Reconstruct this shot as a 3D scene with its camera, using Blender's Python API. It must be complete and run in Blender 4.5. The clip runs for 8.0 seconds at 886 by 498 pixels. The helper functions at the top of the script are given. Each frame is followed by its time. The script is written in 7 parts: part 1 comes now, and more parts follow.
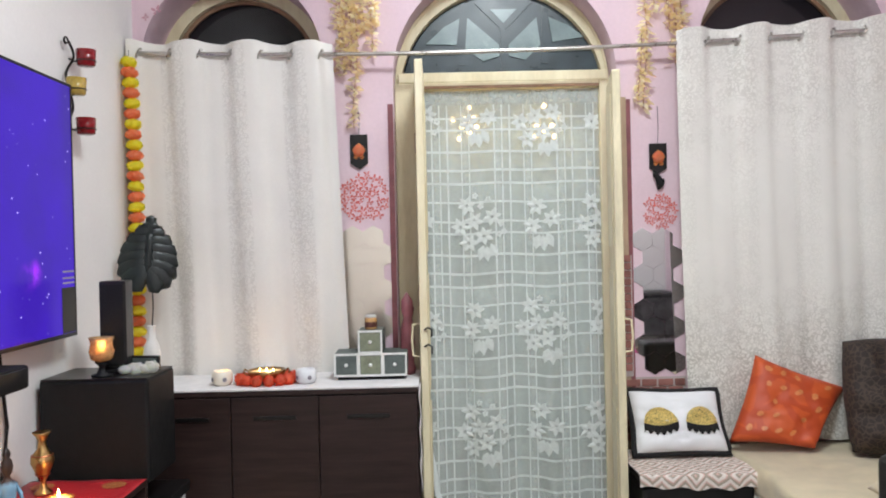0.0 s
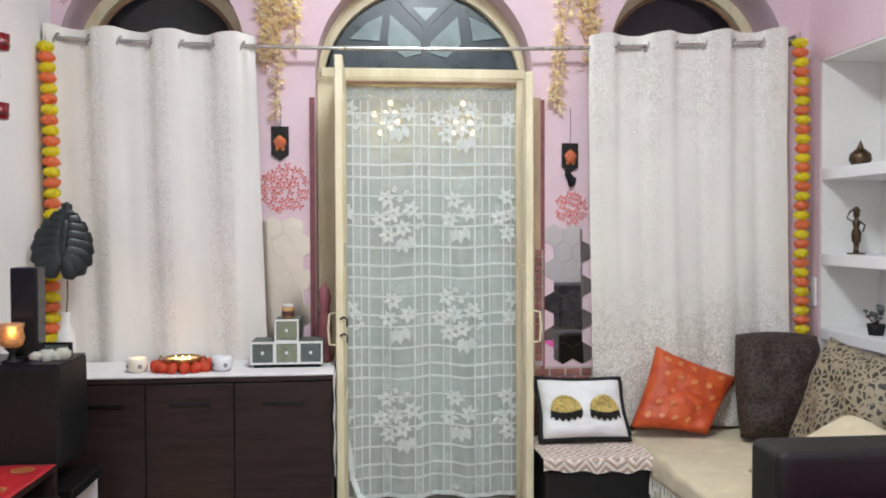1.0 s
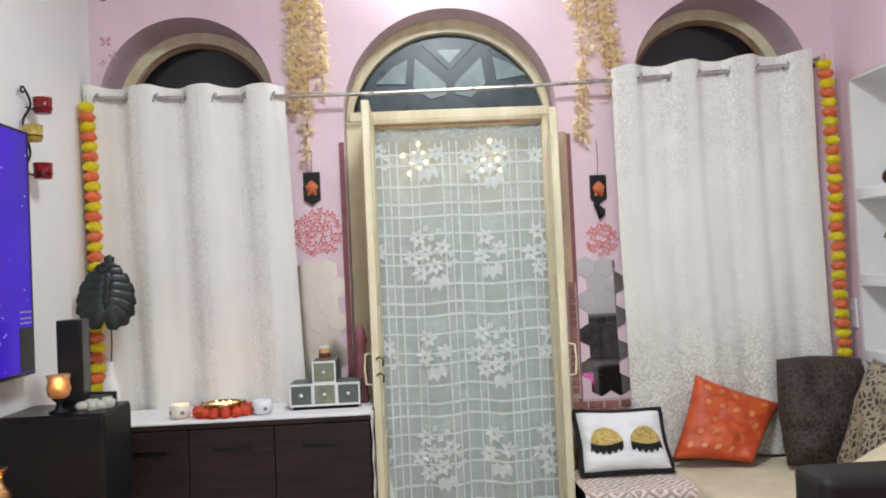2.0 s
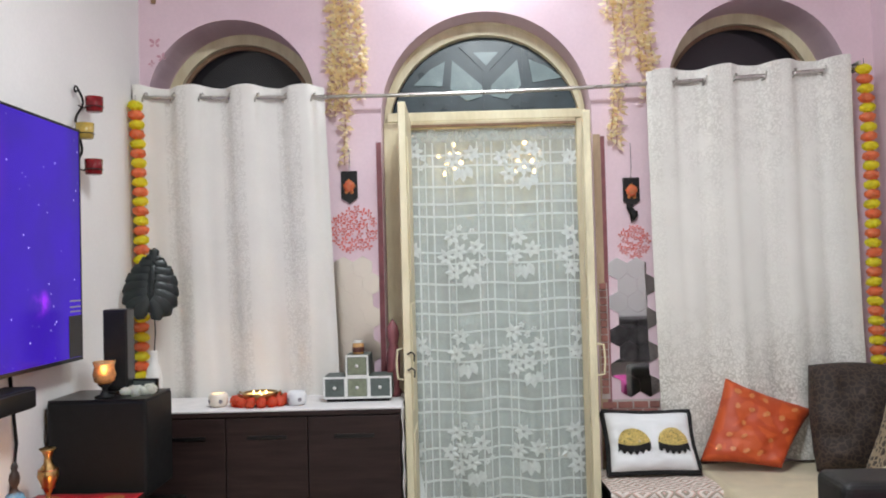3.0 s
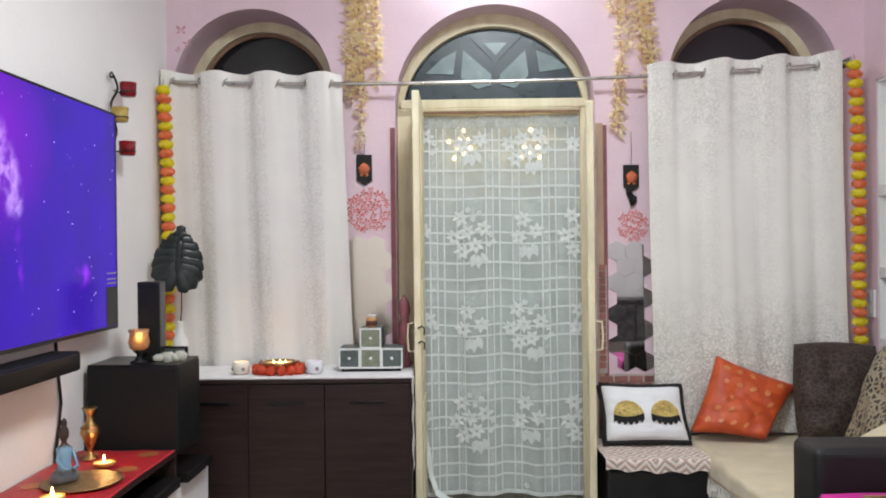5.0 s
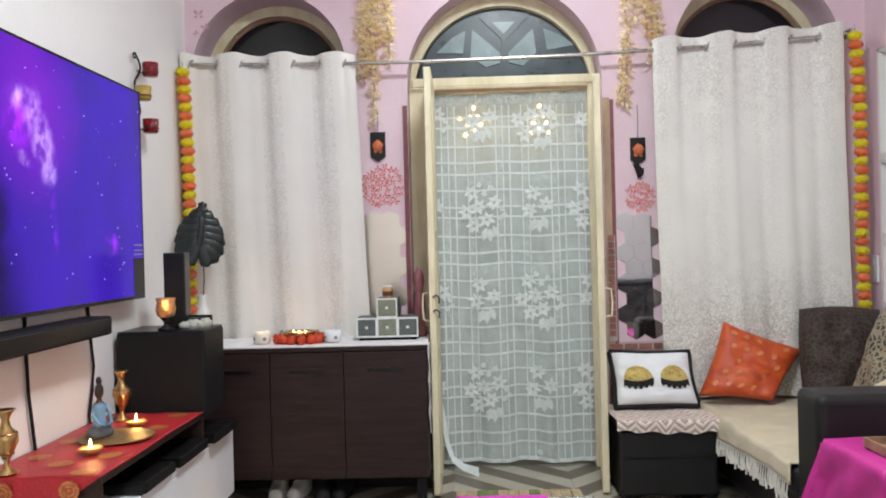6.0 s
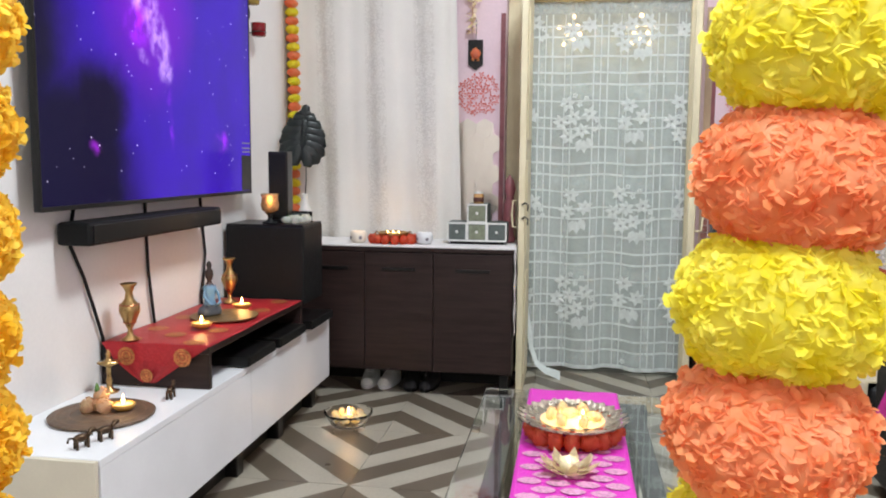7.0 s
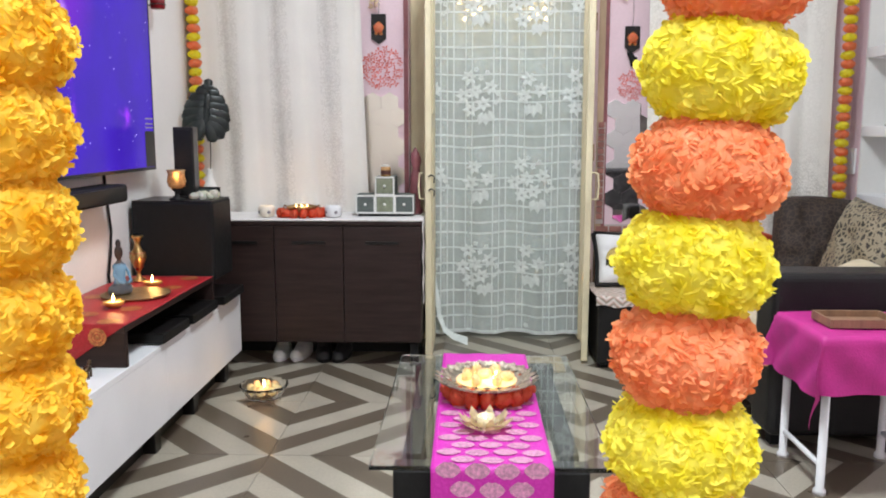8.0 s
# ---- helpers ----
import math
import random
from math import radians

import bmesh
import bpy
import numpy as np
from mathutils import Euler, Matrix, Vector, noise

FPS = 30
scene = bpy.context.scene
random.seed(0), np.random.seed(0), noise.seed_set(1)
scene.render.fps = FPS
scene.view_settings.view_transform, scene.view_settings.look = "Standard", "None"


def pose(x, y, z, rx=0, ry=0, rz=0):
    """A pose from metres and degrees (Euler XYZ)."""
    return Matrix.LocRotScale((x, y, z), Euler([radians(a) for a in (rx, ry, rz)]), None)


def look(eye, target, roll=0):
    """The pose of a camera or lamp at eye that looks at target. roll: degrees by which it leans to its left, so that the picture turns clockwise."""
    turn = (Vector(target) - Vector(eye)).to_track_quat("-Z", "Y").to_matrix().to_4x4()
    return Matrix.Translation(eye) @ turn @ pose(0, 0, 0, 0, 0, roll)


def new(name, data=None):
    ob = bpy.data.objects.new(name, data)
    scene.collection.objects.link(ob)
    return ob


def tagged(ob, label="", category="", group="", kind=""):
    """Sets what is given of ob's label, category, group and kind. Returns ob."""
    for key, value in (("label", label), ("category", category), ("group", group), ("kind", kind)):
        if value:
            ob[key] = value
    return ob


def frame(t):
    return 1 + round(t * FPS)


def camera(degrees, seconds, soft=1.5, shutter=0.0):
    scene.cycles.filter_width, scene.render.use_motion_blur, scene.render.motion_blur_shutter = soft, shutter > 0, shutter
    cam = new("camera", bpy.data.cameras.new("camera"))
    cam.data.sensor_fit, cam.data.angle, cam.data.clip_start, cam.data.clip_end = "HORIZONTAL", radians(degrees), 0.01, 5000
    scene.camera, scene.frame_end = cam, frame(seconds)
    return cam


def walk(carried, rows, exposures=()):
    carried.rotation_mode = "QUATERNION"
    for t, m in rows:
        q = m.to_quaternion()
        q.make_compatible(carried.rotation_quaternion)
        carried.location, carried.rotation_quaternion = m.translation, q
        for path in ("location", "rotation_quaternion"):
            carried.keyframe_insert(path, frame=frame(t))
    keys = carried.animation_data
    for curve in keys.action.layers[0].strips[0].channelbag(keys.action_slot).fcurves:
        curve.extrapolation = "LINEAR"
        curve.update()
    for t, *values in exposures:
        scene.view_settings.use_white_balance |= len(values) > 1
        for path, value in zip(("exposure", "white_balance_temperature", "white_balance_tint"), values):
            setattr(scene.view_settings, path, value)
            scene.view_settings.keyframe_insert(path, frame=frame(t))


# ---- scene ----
cam = camera(57.6, 8.0, soft=1.9)
PATH = [
    (0, (-0.351, -3.719, 1.338), (-0.335, -1.719, 1.322), -1.3),
    (0.5, (-0.288, -3.793, 1.358), (-0.223, -1.795, 1.336), -0.6),
    (1, (-0.272, -3.829, 1.355), (-0.097, -1.838, 1.309), -0.2),
    (1.5, (-0.271, -3.843, 1.369), (-0.116, -1.849, 1.377), -1.9),
    (2.8, (-0.167, -3.928, 1.332), (-0.195, -1.929, 1.393), -1.8),
    (3, (-0.195, -3.943, 1.352), (-0.221, -1.943, 1.401), -1.5),
    (3.5, (-0.226, -3.987, 1.367), (-0.276, -1.988, 1.417), -1.0),
    (4, (-0.211, -4.045, 1.373), (-0.308, -2.049, 1.453), -0.7),
    (4.5, (-0.207, -4.113, 1.37), (-0.269, -2.115, 1.445), -0.5),
    (4.7, (-0.212, -4.137, 1.379), (-0.26, -2.138, 1.401), -0.5),
    (5.8, (-0.242, -4.276, 1.237), (-0.258, -2.276, 1.218), -1.0),
    (6, (-0.24, -4.297, 1.23), (-0.298, -2.298, 1.221), -1.5),
    (6.5, (-0.208, -4.365, 1.194), (-0.401, -2.376, 1.112), -0.6),
    (7, (-0.165, -4.412, 1.19), (-0.478, -2.446, 0.974), 0.5),
    (7.5, (-0.159, -4.494, 1.191), (-0.464, -2.528, 0.984), -0.6),
    (8, (-0.205, -4.516, 1.204), (-0.267, -2.538, 0.918), 0.0),
]
walk(cam, [(t, look(eye, target, roll)) for t, eye, target, roll in PATH], [(0, 0.05), (4.5, -0.08), (6, -0.05), (8, 0.08)])

# ---- world and light ----
world = bpy.data.worlds.new("night")
scene.world = world
world.use_nodes = True
world.node_tree.nodes["Background"].inputs["Color"].default_value = (0.012, 0.016, 0.026, 1)
world.node_tree.nodes["Background"].inputs["Strength"].default_value = 0.6


def lamp(name, kind, m, power, color, size=0.1, size_y=0.0):
    data = bpy.data.lights.new(name, kind)
    data.energy, data.color = power, color
    if kind == "AREA":
        data.shape, data.size, data.size_y = "RECTANGLE", size, size_y or size
    else:
        data.shadow_soft_size = size
    ob = new(name, data)
    ob.matrix_world = m
    return ob


# Added fill for the room's brightness; its real ceiling lamp is unknown.
lamp("room_fill_light", "AREA", pose(0.1, -2.3, 3.345), 92, (0.87, 0.96, 1.0), 0.6, 0.6)
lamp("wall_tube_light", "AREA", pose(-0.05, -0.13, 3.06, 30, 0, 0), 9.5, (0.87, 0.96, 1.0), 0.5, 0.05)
# Fill added behind the opening, mainly to brighten the flower strings.
lamp("hall_fill_light", "AREA", pose(0.0, -5.3, 3.345), 120, (0.87, 0.96, 1.0), 0.6, 0.6)

# ---- materials ----


def principled(name):
    m = bpy.data.materials.new(name)
    m.use_nodes = True
    return m, m.node_tree.nodes, m.node_tree.links, m.node_tree.nodes["Principled BSDF"]


def mat(name, color, rough=0.5, metal=0.0, vary=0.12, scale=6.0, bump=0.1, grain=120.0, spread=0.0, sheen=0.0, stretch=(1, 1, 1), dirt=None, spec=0.5):
    """A surface with blotches and a fine grain; spread: how far single pieces differ."""
    m, n, l, b = principled(name)
    co = n.new("ShaderNodeTexCoord")
    mp = n.new("ShaderNodeMapping")
    mp.inputs["Scale"].default_value = stretch
    l.new(co.outputs["Object"], mp.inputs["Vector"])
    big, fine = n.new("ShaderNodeTexNoise"), n.new("ShaderNodeTexNoise")
    big.inputs["Scale"].default_value, big.inputs["Detail"].default_value = scale, 4
    fine.inputs["Scale"].default_value, fine.inputs["Detail"].default_value = grain, 2
    for t in (big, fine):
        l.new(mp.outputs["Vector"], t.inputs["Vector"])
    ramp = n.new("ShaderNodeValToRGB")
    ramp.color_ramp.elements[0].position, ramp.color_ramp.elements[1].position = 0.3, 0.7
    low = dirt or tuple(c * (1 - vary) for c in color)
    ramp.color_ramp.elements[0].color = (*low, 1)
    ramp.color_ramp.elements[1].color = (*[min(1, c * (1 + vary * 0.5)) for c in color], 1)
    l.new(big.outputs["Fac"], ramp.inputs["Fac"])
    tone = n.new("ShaderNodeHueSaturation")
    l.new(ramp.outputs["Color"], tone.inputs["Color"])
    value = n.new("ShaderNodeMapRange")
    value.inputs["To Min"].default_value, value.inputs["To Max"].default_value = 1 - vary * 0.6, 1 + vary * 0.6
    l.new(fine.outputs["Fac"], value.inputs["Value"])
    if spread:
        info, mix = n.new("ShaderNodeObjectInfo"), n.new("ShaderNodeMath")
        mix.operation = "MULTIPLY_ADD"
        mix.inputs[1].default_value = spread
        l.new(info.outputs["Random"], mix.inputs[0])
        l.new(value.outputs["Result"], mix.inputs[2])
        l.new(mix.outputs["Value"], tone.inputs["Value"])
    else:
        l.new(value.outputs["Result"], tone.inputs["Value"])
    l.new(tone.outputs["Color"], b.inputs["Base Color"])
    rr = n.new("ShaderNodeMapRange")
    rr.inputs["To Min"].default_value, rr.inputs["To Max"].default_value = max(0.02, rough - 0.1), min(1, rough + 0.1)
    l.new(big.outputs["Fac"], rr.inputs["Value"])
    l.new(rr.outputs["Result"], b.inputs["Roughness"])
    b.inputs["Metallic"].default_value = metal
    b.inputs["Specular IOR Level"].default_value = spec
    if sheen:
        b.inputs["Sheen Weight"].default_value = sheen
    if bump:
        bp = n.new("ShaderNodeBump")
        bp.inputs["Strength"].default_value, bp.inputs["Distance"].default_value = bump, 0.004
        l.new(fine.outputs["Fac"], bp.inputs["Height"])
        l.new(bp.outputs["Normal"], b.inputs["Normal"])
    return m


def glow(name, color, strength):
    m, n, l, b = principled(name)
    b.inputs["Base Color"].default_value = (*color, 1)
    b.inputs["Emission Color"].default_value = (*color, 1)
    b.inputs["Emission Strength"].default_value = strength
    return m


def glass(name, color=(0.95, 1, 0.98), rough=0.02, ior=1.45):
    m, n, l, b = principled(name)
    b.inputs["Base Color"].default_value = (*color, 1)
    b.inputs["Roughness"].default_value, b.inputs["IOR"].default_value = rough, ior
    b.inputs["Transmission Weight"].default_value = 1.0
    return m


PINK = mat("pink_plaster", (0.74, 0.57, 0.63), 0.75, vary=0.10, scale=2.2, bump=0.1, grain=60, dirt=(0.68, 0.50, 0.56))
WHITE = mat("white_plaster", (0.78, 0.76, 0.74), 0.8, vary=0.06, scale=1.6, bump=0.1, grain=70)
CEIL = mat("ceiling_paint", (0.8, 0.79, 0.78), 0.85, vary=0.05, scale=1.5)
CREAM = mat("cream_door_paint", (0.80, 0.73, 0.52), 0.45, vary=0.12, scale=14, bump=0.3, grain=90, dirt=(0.68, 0.59, 0.38), stretch=(1, 1, 0.25))
BROWNEDGE = mat("bare_brown_edge", (0.30, 0.17, 0.10), 0.6, vary=0.3, scale=20, bump=0.3, stretch=(1, 1, 0.2))
WENGE = mat("dark_wenge_laminate", (0.030, 0.0165, 0.015), 0.38, vary=0.4, spec=0.28, scale=9, bump=0.15, grain=160, stretch=(0.6, 1, 6))
BLACK = mat("black_lacquer", (0.008, 0.007, 0.007), 0.32, spec=0.35, vary=0.3, scale=8, bump=0.05)
MATTBLACK = mat("matt_black", (0.008, 0.008, 0.0085), 0.6, spec=0.25, vary=0.3, scale=30, bump=0.2)
LEATHER = mat("black_leatherette", (0.010, 0.0095, 0.010), 0.42, spec=0.35, vary=0.3, scale=10, bump=0.5, grain=260)
GLOSSWHITE = mat("white_gloss_laminate", (0.80, 0.80, 0.82), 0.4, vary=0.04, scale=5, bump=0.02)
STEEL = mat("brushed_steel", (0.55, 0.53, 0.50), 0.3, 1.0, vary=0.15, scale=30, bump=0.1)
PALEDOOR = mat("pale_green_glazed_door", (0.60, 0.70, 0.68), 0.45, vary=0.12, scale=5, bump=0.05)
BEIGE = mat("beige_throw", (0.62, 0.52, 0.35), 0.9, vary=0.12, scale=14, bump=0.5, grain=220, sheen=0.3)
BRASS = mat("old_brass", (0.52, 0.34, 0.14), 0.3, 1.0, vary=0.35, scale=25, bump=0.15)

# ---- builders ----


def part(name, bm, material, parent=None, label="", smooth=False):
    me = bpy.data.meshes.new(name)
    if isinstance(bm, bpy.types.Mesh):
        me = bm
    else:
        bm.to_mesh(me)
        bm.free()
    if not me.materials:
        me.materials.append(material)
    if smooth:
        me.shade_smooth()
    ob = new(name, me)
    if parent:
        ob.parent = parent
    if label:
        ob["label"] = label
    return ob


def thing(name, label, category, at=(0, 0, 0), rz=0.0, group="", kind=""):
    ob = new(name)
    ob.empty_display_size = 0.05
    ob.matrix_world = pose(*at, 0, 0, rz)
    return tagged(ob, label, category, group, kind)


def box(x0, x1, y0, y1, z0, z1, bevel=0.0, bm=None, seg=2):
    bm = bm or bmesh.new()
    m = Matrix.LocRotScale(((x0 + x1) / 2, (y0 + y1) / 2, (z0 + z1) / 2), None, (x1 - x0, y1 - y0, z1 - z0))
    made = bmesh.ops.create_cube(bm, size=1, matrix=m)["verts"]
    if bevel:
        edges = list({e for v in made for e in v.link_edges})
        bmesh.ops.bevel(bm, geom=edges, offset=bevel, segments=seg, profile=0.5, affect="EDGES")
    return bm


def lathe(profile, seg=28, bm=None, at=(0, 0, 0), wave=None):
    """A turned form from (radius, height) pairs; wave(angle, radius, height) may shift the radius."""
    bm = bm or bmesh.new()
    rings = []
    for r, z in profile:
        ring = []
        for k in range(seg):
            a = 2 * math.pi * k / seg
            q = r * (wave(a, r, z) if wave else 1)
            ring.append(bm.verts.new((at[0] + q * math.cos(a), at[1] + q * math.sin(a), at[2] + z)))
        rings.append(ring)
    for a, b in zip(rings, rings[1:]):
        for k in range(seg):
            bm.faces.new((a[k], a[(k + 1) % seg], b[(k + 1) % seg], b[k]))
    bm.faces.new(rings[0][::-1])
    bm.faces.new(rings[-1])
    return bm


def tube(points, r, seg=8, bm=None, taper=None):
    bm = bm or bmesh.new()
    pts = [Vector(p) for p in points]
    rings = []
    up = Vector((0.13, 0.31, 0.94))
    for k, p in enumerate(pts):
        d = (pts[min(k + 1, len(pts) - 1)] - pts[max(k - 1, 0)]).normalized()
        side = d.cross(up if abs(d.dot(up)) < 0.95 else Vector((1, 0, 0))).normalized()
        other = d.cross(side)
        q = r * (taper(k / (len(pts) - 1)) if taper else 1)
        rings.append([bm.verts.new(p + q * (math.cos(2 * math.pi * s / seg) * side + math.sin(2 * math.pi * s / seg) * other)) for s in range(seg)])
    for a, b in zip(rings, rings[1:]):
        for s in range(seg):
            bm.faces.new((a[s], a[(s + 1) % seg], b[(s + 1) % seg], b[s]))
    bm.faces.new(rings[0][::-1])
    bm.faces.new(rings[-1])
    return bm


def sheet(nu, nv, place, thick=0.0, bm=None):
    """A cloth over u, v in 0..1; place(u, v) gives the point."""
    bm = bm or bmesh.new()
    g = [[bm.verts.new(place(i / nu, j / nv)) for j in range(nv + 1)] for i in range(nu + 1)]
    faces = [bm.faces.new((g[i][j], g[i + 1][j], g[i + 1][j + 1], g[i][j + 1])) for i in range(nu) for j in range(nv)]
    if thick:
        bm.normal_update()
        bmesh.ops.solidify(bm, geom=faces, thickness=thick)
    return bm


def prism(outline, y0, y1, bm=None):
    """A flat outline of (x, z) pairs made thick along y."""
    bm = bm or bmesh.new()
    a = [bm.verts.new((x, y0, z)) for x, z in outline]
    b = [bm.verts.new((x, y1, z)) for x, z in outline]
    bm.faces.new(a)
    bm.faces.new(b[::-1])
    for k in range(len(a)):
        q = (k + 1) % len(a)
        bm.faces.new((a[q], a[k], b[k], b[q]))
    bmesh.ops.recalc_face_normals(bm, faces=bm.faces[:])
    return bm


# ---- structure ----
W, E, H = -1.725, 1.88, 3.4
SOUTH = -6.4
# (centre, half width, sill, springing height) of the three arched openings
ARCHES = [(-1.273, 0.415, 0.9, 2.196), (-0.018, 0.517, 0.0, 2.097), (1.317, 0.44, 0.9, 2.204)]
THICK = 0.42


def wall_with_arches():
    bm = bmesh.new()
    xs = {W - 0.2, E + 0.4}
    for c, r, s, z in ARCHES:
        xs |= {round(c + r * math.sin(math.pi / 2 * k / 16), 5) for k in range(-16, 17)}
    xs = sorted(xs)

    def arch_at(x):
        for c, r, s, z in ARCHES:
            if abs(x - c) <= r + 1e-4:
                return s, z + math.sqrt(max(0, r * r - (x - c) ** 2))
        return None

    def quad(*p):
        bm.faces.new([bm.verts.new(q) for q in p])

    for a, b in zip(xs, xs[1:]):
        hole = arch_at((a + b) / 2)
        spans = [((0, 0), (H, H))]
        if hole:
            s, (ta, tb) = hole[0], ((arch_at(a) or hole)[1], (arch_at(b) or hole)[1])
            spans = [((ta, tb), (H, H))] + ([((0, 0), (s, s))] if s else [])
            quad((a, 0, ta), (b, 0, tb), (b, THICK, tb), (a, THICK, ta))
            if s:
                quad((a, 0, s), (a, THICK, s), (b, THICK, s), (b, 0, s))
        for (la, lb), (ha, hb) in spans:
            quad((a, 0, la), (b, 0, lb), (b, 0, hb), (a, 0, ha))
            quad((a, THICK, la), (a, THICK, ha), (b, THICK, hb), (b, THICK, lb))
    for c, r, s, z in ARCHES:
        quad((c - r, 0, s), (c - r, 0, z), (c - r, THICK, z), (c - r, THICK, s))
        quad((c + r, 0, s), (c + r, THICK, s), (c + r, THICK, z), (c + r, 0, z))
    bmesh.ops.remove_doubles(bm, verts=bm.verts[:], dist=0.0005)
    bmesh.ops.recalc_face_normals(bm, faces=bm.faces[:])
    return bm


wall_north = tagged(part("wall_north", wall_with_arches(), PINK), "pink plastered wall with three arched openings", "wall", kind="structure")
wall_west = tagged(part("wall_west", box(W - 0.2, W, SOUTH, 0, 0, H), WHITE), "off-white plastered wall behind the television", "wall", kind="structure")
ceiling = tagged(part("ceiling", box(W - 0.2, E + 0.5, SOUTH, 0.4, H, H + 0.15), CEIL), "white painted ceiling", "ceiling", kind="structure")
wall_south = tagged(part("wall_south", box(W - 0.2, E + 0.5, SOUTH - 0.2, SOUTH, 0, H), WHITE), "plain white wall behind the camera", "wall", kind="structure")

# the east wall with its recessed shelves: a pier at the corner, then the niche
NICHE = (-0.112, -1.9, 0.30)
ew = bmesh.new()
box(E, E + 0.4, NICHE[0], 0.0, 0, H, bm=ew)
box(E, E + 0.4, SOUTH, NICHE[1], 0, H, bm=ew)
box(E, E + 0.4, NICHE[1], NICHE[0], 2.17, H, bm=ew)
box(E, E + 0.4, NICHE[1], NICHE[0], 0, 0.5, bm=ew)
wall_east = tagged(part("wall_east", ew, PINK), "pale pink wall with a recessed shelf niche", "wall", kind="structure")
nb = box(E + NICHE[2], E + 0.4, NICHE[1], NICHE[0], 0.5, 2.17)
part("niche_back", nb, WHITE, wall_east, "white painted niche back")
for z in (0.825, 1.182, 1.644 - 0.055):
    part("niche_shelf", box(E + 0.002, E + NICHE[2], NICHE[1], NICHE[0] - 0.013, z, z + 0.055, 0.003), GLOSSWHITE, wall_east)
part("niche_side", box(E + 0.003, E + NICHE[2], NICHE[0] - 0.012, NICHE[0] - 0.001, 0.5, 2.168), WHITE, wall_east)
part("niche_top", box(E + 0.003, E + NICHE[2], NICHE[1], NICHE[0] - 0.001, 2.158, 2.169), WHITE, wall_east)

# cross wall with the wide opening in which the flower strings hang
cw = bmesh.new()
box(W, -1.15, -4.40, -4.14, 0, 2.35, bm=cw)
box(0.95, E, -4.40, -4.14, 0, 2.35, bm=cw)
box(W, E, -4.40, -4.14, 2.35, H, bm=cw)
tagged(part("wall_opening", cw, WHITE), "white wall with a wide opening", "wall", kind="structure")

# ---- floor tiles with printed diamonds ----


def floor_material():
    m, n, l, b = principled("chevron_floor_tile")
    geo, sep = n.new("ShaderNodeNewGeometry"), n.new("ShaderNodeSeparateXYZ")
    l.new(geo.outputs["Position"], sep.inputs["Vector"])

    def op(kind, a, c):
        o = n.new("ShaderNodeMath")
        o.operation = kind
        for k, v in enumerate((a, c)):
            if hasattr(v, "links"):
                l.new(v, o.inputs[k])
            else:
                o.inputs[k].default_value = v
        return o.outputs["Value"]

    def fold(out, centre):
        return op("PINGPONG", op("SUBTRACT", out, centre), 0.61)

    f = op("ADD", fold(sep.outputs["X"], -0.95), fold(sep.outputs["Y"], -1.03))
    band = op("FRACT", op("DIVIDE", op("ADD", f, FLOOR_PHASE), FLOOR_BAND), 0.0)
    dark = op("GREATER_THAN", band, 0.5)
    noise_big, noise_fine = n.new("ShaderNodeTexNoise"), n.new("ShaderNodeTexNoise")
    noise_big.inputs["Scale"].default_value, noise_fine.inputs["Scale"].default_value = 5, 90
    noise_fine.inputs["Detail"].default_value = 5
    for t in (noise_big, noise_fine):
        l.new(geo.outputs["Position"], t.inputs["Vector"])
    mix = n.new("ShaderNodeMix")
    mix.data_type = "RGBA"
    mix.inputs["A"].default_value, mix.inputs["B"].default_value = (0.405, 0.365, 0.295, 1), (0.13, 0.102, 0.074, 1)
    l.new(dark, mix.inputs["Factor"])
    tone = n.new("ShaderNodeHueSaturation")
    l.new(mix.outputs["Result"], tone.inputs["Color"])
    total = op("ADD", op("MULTIPLY", noise_big.outputs["Fac"], 0.35), op("MULTIPLY", noise_fine.outputs["Fac"], 0.35))
    l.new(op("ADD", total, 0.65), tone.inputs["Value"])
    l.new(tone.outputs["Color"], b.inputs["Base Color"])
    l.new(op("ADD", op("MULTIPLY", noise_big.outputs["Fac"], 0.2), 0.22), b.inputs["Roughness"])
    return m


FLOOR_PHASE, FLOOR_BAND = 0.0, 0.305
TILE = floor_material()
GROUT = mat("grey_grout", (0.2, 0.18, 0.15), 0.9)
floor = tagged(part("floor", box(W - 0.2, E + 0.4, SOUTH - 0.2, 0.42, -0.12, -0.006), GROUT), "grey and brown diamond-patterned ceramic floor", "floor", kind="structure")

# ---- door ----
DOORX = -0.018

# The panes' pale tone is light in the glass, put into their colour.
PALEPANE = mat("lit_teal_pane", (0.27, 0.36, 0.37), 0.25, vary=0.2, scale=9, bump=0.05)
TEALDARK = mat("dark_teal_fan_frame", (0.04, 0.062, 0.075), 0.3, vary=0.3, scale=10)
NIGHT = mat("black_window_glass", (0.006, 0.007, 0.009), 0.06, vary=0.2, scale=3, bump=0.0)
MAROON = mat("maroon_edge_paint", (0.24, 0.075, 0.085), 0.5, vary=0.25, scale=18)


